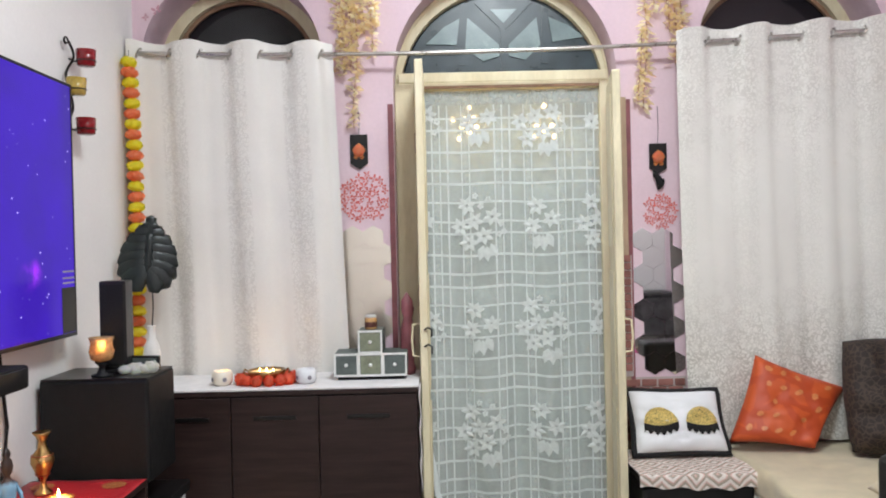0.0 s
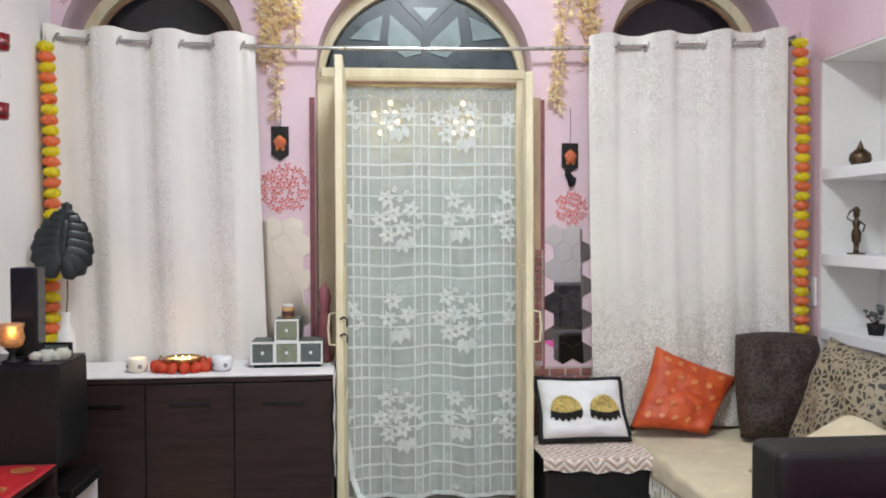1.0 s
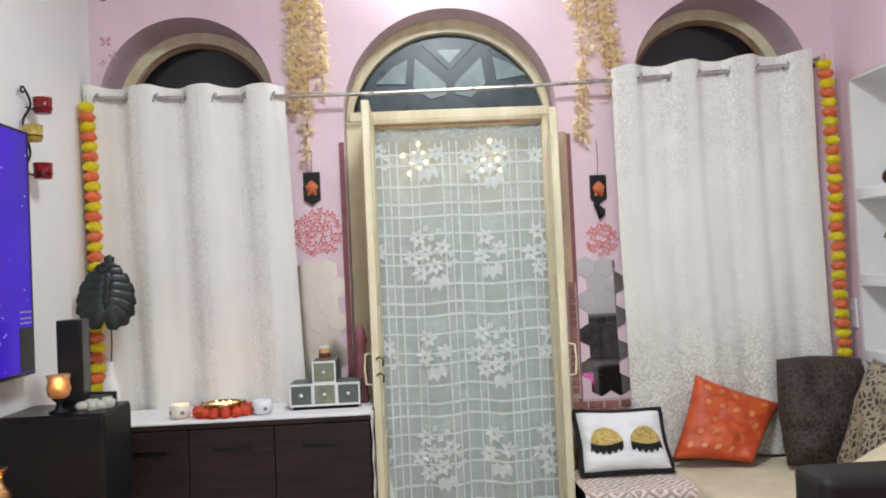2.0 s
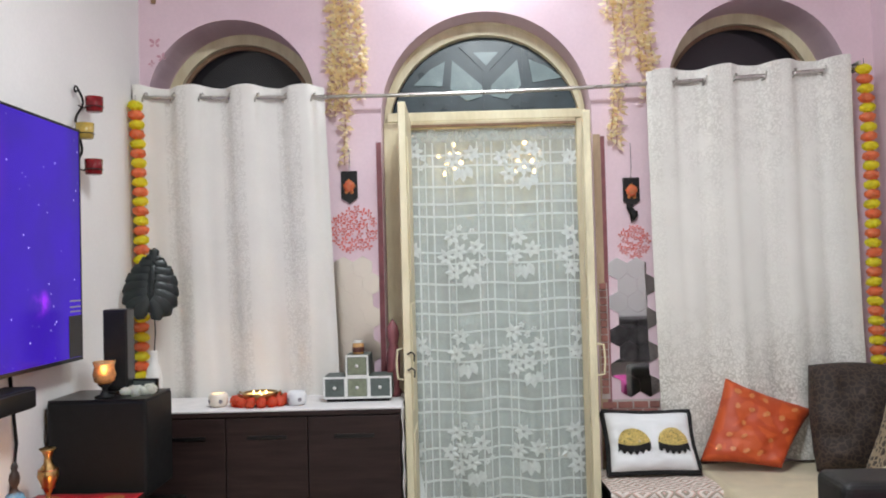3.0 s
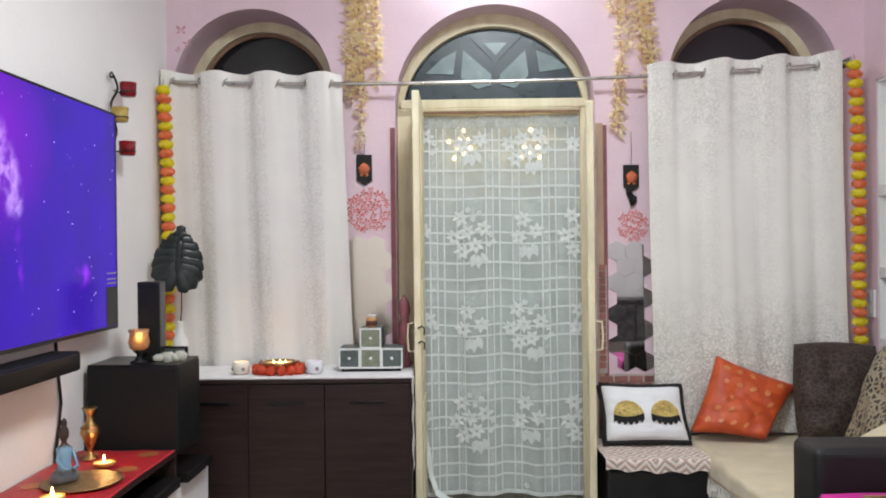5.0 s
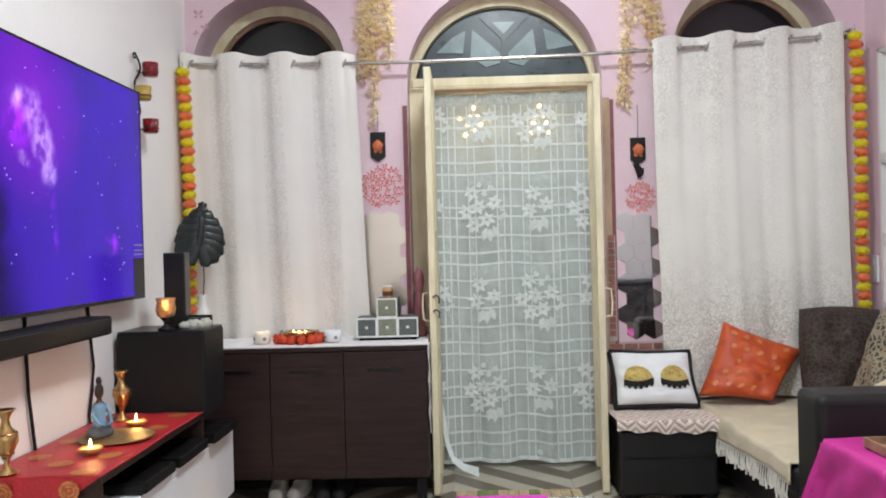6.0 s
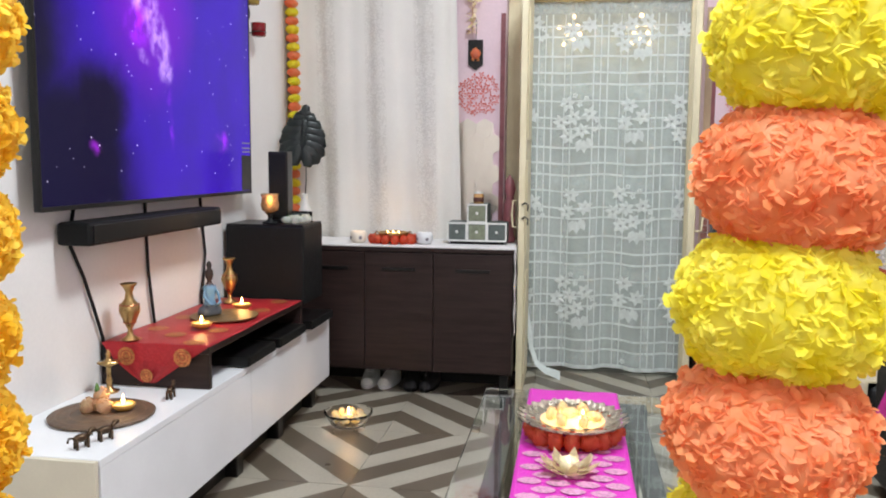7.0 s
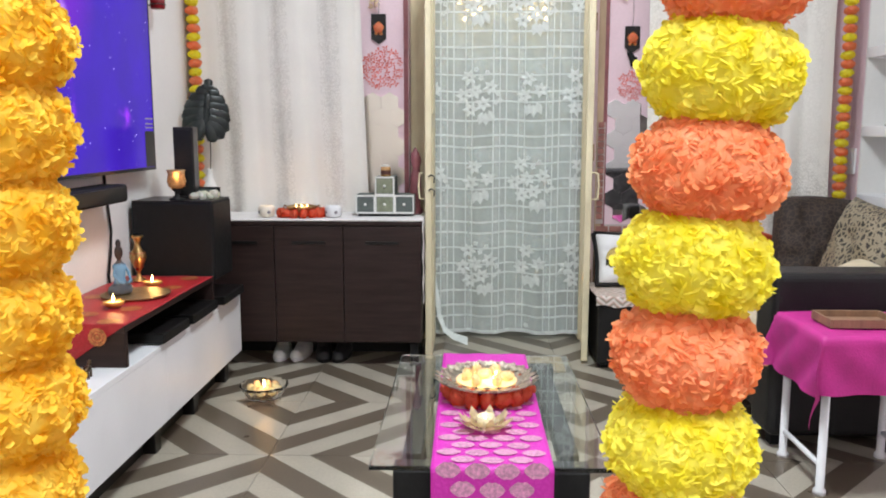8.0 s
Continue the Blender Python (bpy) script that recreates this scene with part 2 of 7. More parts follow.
def arch_ring(c, z, r0, r1, y0, y1, n=40, leg=0.0, drop=0.0):
    """A half ring of wood round an arch, with straight legs below the springing; drop: the inner arc's centre hangs lower."""
    pts = [(c + r1 * math.cos(math.pi * k / n), z + r1 * math.sin(math.pi * k / n)) for k in range(n + 1)]
    inner = [(c + r0 * math.cos(math.pi * k / n), z - drop + r0 * math.sin(math.pi * k / n)) for k in range(n + 1)]
    if leg:
        pts = [(c + r1, z - leg)] + pts + [(c - r1, z - leg)]
        inner = [(c + r0, z - leg)] + inner + [(c - r0, z - leg)]
    bm = bmesh.new()
    rows = [[bm.verts.new((x, y, h)) for (x, h) in src] for src, y in ((pts, y0), (inner, y0), (inner, y1), (pts, y1))]
    for a, b in zip(rows, rows[1:] + rows[:1]):
        for k in range(len(a) - 1):
            bm.faces.new((a[k], a[k + 1], b[k + 1], b[k]))
    bmesh.ops.recalc_face_normals(bm, faces=bm.faces[:])
    return bm


def half_disc(c, z, r, y0, y1, n=40, drop=0.0):
    pts = [(c + r * math.cos(math.pi * k / n), z + r * math.sin(math.pi * k / n)) for k in range(n + 1)]
    if drop:
        pts = [(c + r, z - drop)] + pts + [(c - r, z - drop)]
    return prism(pts, y0, y1)


# arched windows behind the curtains
for k, (c, r, sill, z) in enumerate((ARCHES[0], ARCHES[2])):
    win = thing("window_" + str(k + 1), "arched window with a worn cream frame and black night glass", "window", (c, 0.25, z), kind="structure")
    part("window_frame", arch_ring(0, 0, r - 0.055, r - 0.001, 0, 0.07, leg=z - sill - 0.002), CREAM, win)
    part("window_bead", arch_ring(0, 0, r - 0.075, r - 0.056, 0.03, 0.06, leg=z - sill - 0.002), BROWNEDGE, win)
    part("pane", half_disc(0, 0, r - 0.06, 0.045, 0.055, drop=z - sill - 0.002), NIGHT, win)
    part("window_sill", box(-r + 0.002, r - 0.002, -0.24, 0.0, sill - z + 0.001, sill - z + 0.02), PINK, win)

# door frame, fanlight, leaves
c, r, _, z = ARCHES[1]
door = thing("door_1", "cream-painted arched double door with a fanlight, leaves open", "door", (c, 0.0, 0), kind="structure")
part("arch_trim", arch_ring(0, z, r - 0.027, r - 0.002, 0.17, 0.235, drop=0.041), CREAM, door)
part("arch_bead", arch_ring(0, z, r - 0.012, r - 0.003, 0.160, 0.1695, drop=0.0), CREAM, door)
part("jamb", box(-r + 0.002, -r + 0.095, 0.11, 0.21, 0.0, z - 0.001, 0.006), CREAM, door)
part("jamb", box(r - 0.06, r - 0.002, 0.11, 0.21, 0.0, z - 0.001, 0.006), CREAM, door)
part("lintel", box(-r + 0.02, r - 0.02, 0.115, 0.2125, z + 0.0005, 2.146, 0.006), CREAM, door)
part("lintel", box(-r + 0.096, r - 0.061, 0.11, 0.21, 2.066, z, 0.004), CREAM, door)
part("lintel_bead", box(-r + 0.097, r - 0.062, 0.102, 0.1095, 2.066, 2.080, 0.002), BROWNEDGE, door)
fan = part("fanlight", half_disc(0.01, z - 0.041, r - 0.0275, 0.215, 0.23), TEALDARK, door, "dark teal wooden fanlight with panes coloured pale as if lit")


def fan_pane(pts):
    part("pane", prism([(x - DOORX, h) for x, h in pts], 0.206, 0.2145), PALEPANE, fan)


fan_pane([(-0.380, 2.303), (-0.231, 2.297), (-0.214, 2.424), (-0.290, 2.385)])
fan_pane([(-0.190, 2.281), (-0.176, 2.428), (-0.024, 2.294), (-0.024, 2.239), (-0.104, 2.215)])
fan_pane([(0.022, 2.293), (0.160, 2.424), (0.177, 2.291), (0.103, 2.218), (0.022, 2.239)])
fan_pane([(0.218, 2.424), (0.237, 2.303), (0.392, 2.325), (0.310, 2.385)])
fan_pane([(-0.066, 2.466), (0.062, 2.466), (-0.001, 2.398)])
for k, (x0, z0, x1, z1) in enumerate(((-0.205, 2.20, -0.190, 2.50), (0.195, 2.20, 0.205, 2.50), (0.0, 2.17, 0.0, 2.38), (0.0, 2.38, -0.13, 2.51), (0.0, 2.38, 0.13, 2.51), (-0.44, 2.27, -0.20, 2.265), (0.20, 2.27, 0.44, 2.275))):
    d = Vector((x1 - x0, 0, z1 - z0)).normalized() * 0.016
    part("muntin", prism([(x0 - d.z - DOORX, z0 + d.x), (x0 + d.z - DOORX, z0 - d.x), (x1 + d.z - DOORX, z1 - d.x), (x1 - d.z - DOORX, z1 + d.x)], 0.2105 - 0.0006 * k, 0.2148), TEALDARK, fan)
part("glazed_panel", box(-r + 0.072, r - 0.01, 0.30, 0.33, 0.0, 2.1), PALEDOOR, door, "pale grey-green outer door behind the lace")


def leaf(name, x0, x1, edge):
    ob = part(name, box(x0, x1, -0.385, 0.105 if edge is CREAM else -0.003, 0.012, 2.1 if edge is CREAM else 2.04, 0.004), CREAM, door, "cream door leaf standing open")
    zt = 2.1 if edge is CREAM else 2.04
    part("leaf_edge", box(x0 + 0.003, x1 - 0.003, -0.391, -0.3855, 0.02, zt - 0.01, 0.001), edge, ob)
    side = x1 if x1 < 0 else x0
    out = 0.006 if x1 < 0 else -0.006
    for a, b in ((0.1, 0.62), (0.72, 1.2), (1.3, 1.95)):
        part("leaf_panel", box(min(side, side + out), max(side, side + out), -0.33, -0.04, a, b, 0.004), CREAM, ob)
    return ob


lf = leaf("door_leaf", -0.41, -0.375, CREAM)
WORN = mat("worn_cream_edge", (0.74, 0.66, 0.45), 0.55, vary=0.25, scale=18, bump=0.3, stretch=(1, 1, 0.2))
rf = leaf("door_leaf", 0.466, 0.501, WORN)
rf.matrix_basis = Matrix.Translation((0.466, 0, 0)) @ pose(0, 0, 0, 0, 0, -8.7) @ Matrix.Translation((-0.466, 0, 0))
for ob, x in ((lf, -0.41), (rf, 0.501)):
    s = -1 if x < 0 else 1
    part("pull_handle", tube([(x, -0.33, 1.0), (x + s * 0.03, -0.33, 0.995), (x + s * 0.035, -0.33, 0.93), (x + s * 0.03, -0.33, 0.865), (x, -0.33, 0.86)], 0.005), CREAM, ob)
for z2, y2 in ((0.98, -0.395), (0.91, -0.395)):
    part("hook_latch", tube([(-0.39, y2, z2), (-0.375, y2 - 0.01, z2 + 0.01), (-0.36, y2 - 0.012, z2), (-0.362, y2 - 0.012, z2 - 0.03)], 0.004), MATTBLACK, lf)
for hz in (0.35, 1.05, 1.75):
    for ob, x in ((lf, -0.417), (rf, 0.505)):
        part("hinge", box(x - 0.004, x + 0.004, -0.045, -0.004, hz, hz + 0.09, 0.001), BROWNEDGE, ob)

# bare and maroon-painted strips on the wall's edge beside the door
TAN = mat("bare_tan_plaster", (0.46, 0.33, 0.22), 0.75, vary=0.25, scale=9, bump=0.4, grain=70, stretch=(1, 1, 0.3))
for x0, x1, top, m, lab in ((-0.562, -0.537, 1.98, MAROON, "maroon painted strip beside the door"), (0.5365, 0.556, 1.98, MAROON, "maroon painted strip beside the door"), (0.5005, 0.536, 1.99, TAN, "bare tan strip of wall beside the door")):
    tagged(part("trim", box(x0, x1, -0.006, -0.0005, 0.0, top), m), lab, "trim", kind="structure")

# ---- lace curtain ----


def lace_cloth():
    m, n, l, b = principled("white_lace_net")
    b.inputs["Base Color"].default_value = (0.66, 0.705, 0.69, 1)
    b.inputs["Roughness"].default_value = 0.85
    tr, mix = n.new("ShaderNodeBsdfTransparent"), n.new("ShaderNodeMixShader")
    co, ns = n.new("ShaderNodeTexCoord"), n.new("ShaderNodeTexNoise")
    ns.inputs["Scale"].default_value = 260
    l.new(co.outputs["Object"], ns.inputs["Vector"])
    mr = n.new("ShaderNodeMapRange")
    mr.inputs["From Min"].default_value, mr.inputs["From Max"].default_value = 0.3, 0.7
    mr.inputs["To Min"].default_value, mr.inputs["To Max"].default_value = 0.36, 0.62
    l.new(ns.outputs["Fac"], mr.inputs["Value"])
    l.new(mr.outputs["Result"], mix.inputs["Fac"])
    l.new(tr.outputs["BSDF"], mix.inputs[1])
    l.new(b.outputs["BSDF"], mix.inputs[2])
    l.new(mix.outputs["Shader"], n["Material Output"].inputs["Surface"])
    return m


NET = lace_cloth()
THREAD = mat("white_lace_thread", (0.70, 0.745, 0.735), 0.9, vary=0.10, scale=40, bump=0.4, grain=400)
THREAD2 = mat("soft_lace_petal", (0.66, 0.70, 0.69), 0.9, vary=0.14, scale=60, bump=0.4, grain=400)
THREAD3 = mat("flower_lace_thread", (0.735, 0.775, 0.765), 0.9, vary=0.14, scale=70, bump=0.5, grain=400)


def lace_fill():
    """A close weave that lets a little of the door behind through."""
    m, n, l, b = principled("close_lace_weave")
    b.inputs["Base Color"].default_value = (0.70, 0.755, 0.745, 1)
    b.inputs["Roughness"].default_value = 0.9
    tr, mix = n.new("ShaderNodeBsdfTransparent"), n.new("ShaderNodeMixShader")
    co, ns, mr = n.new("ShaderNodeTexCoord"), n.new("ShaderNodeTexNoise"), n.new("ShaderNodeMapRange")
    ns.inputs["Scale"].default_value = 55
    l.new(co.outputs["Object"], ns.inputs["Vector"])
    mr.inputs["From Min"].default_value, mr.inputs["From Max"].default_value = 0.3, 0.7
    mr.inputs["To Min"].default_value, mr.inputs["To Max"].default_value = 0.18, 0.5
    l.new(ns.outputs["Fac"], mr.inputs["Value"])
    l.new(mr.outputs["Result"], mix.inputs["Fac"])
    l.new(tr.outputs["BSDF"], mix.inputs[1])
    l.new(b.outputs["BSDF"], mix.inputs[2])
    l.new(mix.outputs["Shader"], n["Material Output"].inputs["Surface"])
    return m


FILL = lace_fill()
LX0, LX1, LZ0, LZ1 = -0.398, 0.438, 0.03, 2.062


def lace_at(x, z, lift=0.0):
    """The folded surface of the lace: gathers that grow downwards."""
    d = (LZ1 - z) / 2
    g = 0.004 + 0.012 * d
    y = 0.14 + g * math.sin(x * 24 + 0.6 * math.sin(z * 2.1)) + 0.45 * g * math.sin(x * 57 + z * 1.3) + 0.014 * d * math.sin(x * 9 + 2.0)
    return Vector((x, y - lift, z + 0.006 * math.sin(x * 17 + 1.5 * z) * min(1, 2 * d)))


lace = thing("lace_curtain", "white lace door curtain with checks and flowers", "curtain")
part("net", sheet(70, 24, lambda u, v: lace_at(LX0 + (LX1 - LX0) * u, LZ0 + (LZ1 - LZ0) * v)), NET, lace, smooth=True)


def lace_bar(bm, x0, z0, x1, z1, w, lift=0.002):
    n = max(2, int(max(abs(x1 - x0) / 0.015, abs(z1 - z0) / 0.08)))
    d = Vector((x1 - x0, 0, z1 - z0)).normalized()
    side = Vector((-d.z, 0, d.x)) * w / 2
    rows = []
    for k in range(n + 1):
        x, z = x0 + (x1 - x0) * k / n, z0 + (z1 - z0) * k / n
        rows.append([bm.verts.new(lace_at(min(LX1, max(LX0, x + s * side.x)), z + s * side.z, lift)) for s in (-1, 1)])
    for a, b in zip(rows, rows[1:]):
        bm.faces.new((a[0], b[0], b[1], a[1]))


# a repeat of 0.299 by 0.494 m: three upright threads, then two; six level ones
RX_, RZ_ = 0.299, 0.494
UPRIGHT = ((0.0, 0.0085), (0.037, 0.007), (0.074, 0.0085), (0.142, 0.006), (0.178, 0.006))
LEVEL = ((0.0, 0.012), (0.063, 0.012), (0.153, 0.010), (0.246, 0.010), (0.302, 0.010), (0.406, 0.012))
checks, fill = bmesh.new(), bmesh.new()
rng = random.Random(4)
cols = [-0.363 + RX_ * k for k in range(-1, 3)]
rows_z = [1.68 + RZ_ * k for k in range(1, -4, -1)]


def clip_bar(bm, x0, z0, x1, z1, w, lift):
    x0, x1 = max(LX0, x0), min(LX1, x1)
    z0, z1 = max(LZ0, min(z0, LZ1 - 0.07)), max(LZ0, min(z1, LZ1 - 0.07))
    if x1 - x0 > 0.002 or abs(z1 - z0) > 0.02:
        lace_bar(bm, x0, z0, x1, z1, w, lift)


for c in cols:
    for dx, w in UPRIGHT:
        if LX0 < c + dx < LX1:
            clip_bar(checks, c + dx, LZ0, c + dx, LZ1, w, 0.0016)
    for a, b in ((0.004, 0.034), (0.146, 0.174)):
        xm = c + (a + b) / 2
        if LX0 + 0.02 < xm < LX1 - 0.02:
            clip_bar(fill, xm, LZ0, xm, LZ1, b - a, 0.0008)
for r0 in rows_z:
    for dz, w in LEVEL:
        if LZ0 + 0.01 < r0 - dz < LZ1 - 0.08:
            clip_bar(checks, LX0, r0 - dz, LX1, r0 - dz, w, 0.002)
    for c in cols:
        z = r0 - 0.108
        if LZ0 + 0.05 < z < LZ1 - 0.12:
            clip_bar(fill, c + 0.182, z, c + 0.292, z, 0.078, 0.001)
lace_bar(fill, LX0, LZ1 - 0.035, LX1, LZ1 - 0.035, 0.07, 0.003)
lace_bar(fill, LX0, LZ1 - 0.035, LX1, LZ1 - 0.035, 0.066, 0.0045)
lace_bar(checks, LX0, LZ0 + 0.012, LX1, LZ0 + 0.012, 0.022, 0.003)
tagged(part("check_weave", checks, THREAD, lace), kind="stuff")
tagged(part("close_weave", fill, FILL, lace), kind="stuff")


def lace_petal(bm, x, z, ln, wd, a, lift):
    pts = ((0.10, 0), (0.38, 0.5), (0.62, 0.46), (1.0, 0), (0.62, -0.46), (0.38, -0.5))
    vs = []
    for d, s in pts:
        px, pz = x + ln * d * math.cos(a) - wd * s * math.sin(a), z + ln * d * math.sin(a) + wd * s * math.cos(a)
        vs.append(bm.verts.new(lace_at(min(LX1, max(LX0, px)), min(LZ1, max(LZ0, pz)), lift + 0.003 * (d > 0.9))))
    for k in (0, 3):
        # each half of the petal, so that the midrib shows as a fold
        bm.faces.new([vs[q % 6] for q in ((0, 1, 2, 3) if k == 0 else (3, 4, 5, 0))])


def lily(bm, x, z, r, turn):
    for p in range(6):
        lace_petal(bm, x, z, r * rng.uniform(0.9, 1.05), r * 0.5, turn + math.pi * p / 3, 0.004 + 0.0012 * (p % 2))


def blossom(bm, x, z, r, turn):
    for p in range(5):
        lace_petal(bm, x, z, r, r * 0.75, turn + 2 * math.pi * p / 5, 0.004)


flowers, soft = bmesh.new(), bmesh.new()
BIG = ((0.157, 0.164), (0.282, 0.222), (0.126, 0.269), (0.198, 0.239), (0.238, 0.315), (0.165, 0.345))
SMALL = ((0.193, 0.169), (0.266, 0.239), (0.174, 0.268))
BLOSSOM = ((0.201, 0.121), (0.263, 0.141), (0.228, 0.171), (0.325, 0.260), (0.337, 0.297), (0.312, 0.310))
for i, r0 in enumerate(rows_z):
    for k, c in enumerate(cols):
        big = (i + k) % 2 == 0
        for dx, dz in BIG if big else SMALL:
            x, z = c + dx + rng.uniform(-0.004, 0.004), r0 - dz + rng.uniform(-0.004, 0.004)
            if LX0 - 0.01 < x < LX1 + 0.01 and LZ0 + 0.04 < z < LZ1 - 0.1:
                lily(flowers, x, z, 0.049, rng.uniform(0, 1))
        for dx, dz, a in ((0.240, 0.350, -1.85), (0.268, 0.345, -1.15), (0.252, 0.355, -1.5)):
            x, z = c + dx - (0 if big else 0.03), r0 - dz + (0 if big else 0.05)
            if LX0 + 0.02 < x < LX1 - 0.02 and LZ0 + 0.09 < z < LZ1 - 0.1:
                lace_petal(soft, x, z, 0.085, 0.042, a, 0.0035)
        for dx, dz in BLOSSOM:
            x, z = c + dx, r0 - dz
            if big and LX0 + 0.015 < x < LX1 - 0.015 and LZ0 + 0.03 < z < LZ1 - 0.1:
                blossom(flowers, x, z, 0.018, rng.uniform(0, 6))
tagged(part("flower_lace", flowers, THREAD3, lace), kind="stuff")
tagged(part("leaf_lace", soft, THREAD2, lace), kind="stuff")
HEM = ((-0.392, 0.120, 0.42), (-0.386, 0.110, 0.27), (-0.372, 0.090, 0.15), (-0.340, 0.050, 0.075), (-0.285, 0.010, 0.040), (-0.205, -0.020, 0.022))


def hem_at(u, v):
    k = min(4, int(u * 5))
    a, b = Vector(HEM[k]), Vector(HEM[k + 1])
    p = a.lerp(b, u * 5 - k)
    return p + Vector((0.034 * (1 - u), 0.03 * u, 0.042 * u)) * (v - 0.5) + Vector((0, 0.004 * math.sin(u * 17), 0))


hem = sheet(30, 4, hem_at)
part("trailing_hem", hem, THREAD, lace, smooth=True)

# star-shaped fairy lights behind the lace
STARGLOW = glow("warm_fairy_bulb", (1.0, 0.66, 0.28), 9)
for sx in (-0.18, 0.183):
    star = thing("star_light", "warm star-shaped fairy light hanging behind the lace", "fairy light", (sx, 0.175, 1.905), group="star lights in the doorway")
    bm = bmesh.new()
    for p in range(10):
        a = math.pi * p / 5 + math.pi / 2
        r = 0.082 if p % 2 == 0 else 0.038
        bmesh.ops.create_icosphere(bm, subdivisions=1, radius=0.013, matrix=Matrix.Translation((r * math.cos(a), 0, r * math.sin(a))))
    tagged(part("bulb_chain", bm, STARGLOW, star), kind="stuff")
    pts = [((0.082 if p % 2 == 0 else 0.038) * math.cos(math.pi * p / 5 + math.pi / 2), 0.012, (0.082 if p % 2 == 0 else 0.038) * math.sin(math.pi * p / 5 + math.pi / 2)) for p in range(11)]
    part("wire", tube(pts, 0.0025, 5), STEEL, star)
    part("cord", tube([(0, 0.012, 0.07), (0, 0.012, 0.19)], 0.0015, 5), STEEL, star)

# ---- curtains and rod ----


def damask(name, bordered):
    """Ivory cloth with woven leaf scrolls: in upright bands, or at the head and above the hem."""
    m, n, l, b = principled(name)
    co, sep = n.new("ShaderNodeTexCoord"), n.new("ShaderNodeSeparateXYZ")
    l.new(co.outputs["UV"], sep.inputs["Vector"])

    def op(kind, a, c):
        o = n.new("ShaderNodeMath")
        o.operation = kind
        for k, v in enumerate((a, c)):
            if hasattr(v, "links"):
                l.new(v, o.inputs[k])
            else:
                o.inputs[k].default_value = v
        return o.outputs["Value"]

    def ranged(src, f0, f1, t0, t1):
        o = n.new("ShaderNodeMapRange")
        for k, v in (("From Min", f0), ("From Max", f1), ("To Min", t0), ("To Max", t1)):
            o.inputs[k].default_value = v
        l.new(src, o.inputs["Value"])
        return o.outputs["Result"]

    def noise_at(scale, detail):
        o = n.new("ShaderNodeTexNoise")
        o.inputs["Scale"].default_value, o.inputs["Detail"].default_value = scale, detail
        l.new(co.outputs["UV"], o.inputs["Vector"])
        return o

    warp, patch = noise_at(26, 2), noise_at(13, 3)
    addv = n.new("ShaderNodeVectorMath")
    addv.operation = "MULTIPLY_ADD"
    l.new(warp.outputs["Color"], addv.inputs[0])
    addv.inputs[1].default_value = (0.07, 0.07, 0.07)
    l.new(co.outputs["UV"], addv.inputs[2])
    vo = n.new("ShaderNodeTexVoronoi")
    vo.feature = "DISTANCE_TO_EDGE"
    vo.inputs["Scale"].default_value = 46
    l.new(addv.outputs["Vector"], vo.inputs["Vector"])
    scroll = op("MULTIPLY", ranged(vo.outputs["Distance"], 0.07, 0.17, 1, 0), ranged(patch.outputs["Fac"], 0.32, 0.50, 0.3, 1))
    band = ranged(op("PINGPONG", sep.outputs["X"], 0.1624), 0.062, 0.074, 1, 0.12)
    if bordered:
        ragged = op("ADD", sep.outputs["Y"], op("MULTIPLY", op("SUBTRACT", patch.outputs["Fac"], 0.5), 0.8))
        hem = ranged(ragged, 0.36, 0.70, 1.15, 0.0)
        head = ranged(ragged, 1.25, 1.60, 0.0, 0.42)
        band = op("MINIMUM", op("ADD", op("ADD", hem, head), op("MULTIPLY", band, 0.25)), 1.5)
    woven = op("MULTIPLY", scroll, band if bordered else op("MULTIPLY", band, 0.5))
    mix = n.new("ShaderNodeMix")
    mix.data_type, mix.clamp_factor = "RGBA", False
    mix.inputs["A"].default_value, mix.inputs["B"].default_value = (0.745, 0.717, 0.672, 1), (0.55, 0.52, 0.475, 1)
    l.new(woven, mix.inputs["Factor"])
    tone = n.new("ShaderNodeHueSaturation")
    l.new(mix.outputs["Result"], tone.inputs["Color"])
    l.new(ranged(noise_at(3.2, 4).outputs["Fac"], 0.3, 0.7, 0.95, 1.04), tone.inputs["Value"])
    l.new(tone.outputs["Color"], b.inputs["Base Color"])
    l.new(ranged(woven, 0, 1, 0.72, 0.45), b.inputs["Roughness"])
    b.inputs["Sheen Weight"].default_value = 0.2
    bp = n.new("ShaderNodeBump")
    bp.inputs["Strength"].default_value, bp.inputs["Distance"].default_value = 0.35, 0.003
    l.new(woven, bp.inputs["Height"])
    l.new(bp.outputs["Normal"], b.inputs["Normal"])
    return m


BANDED, BORDERED = damask("ivory_banded_damask", False), damask("ivory_bordered_damask", True)
RODY = -0.10


def rod_z(x):
    return 2.217 + (x + 1.75) * 0.012 - 0.046 * max(0.0, 1 - (x / 1.74) ** 2)


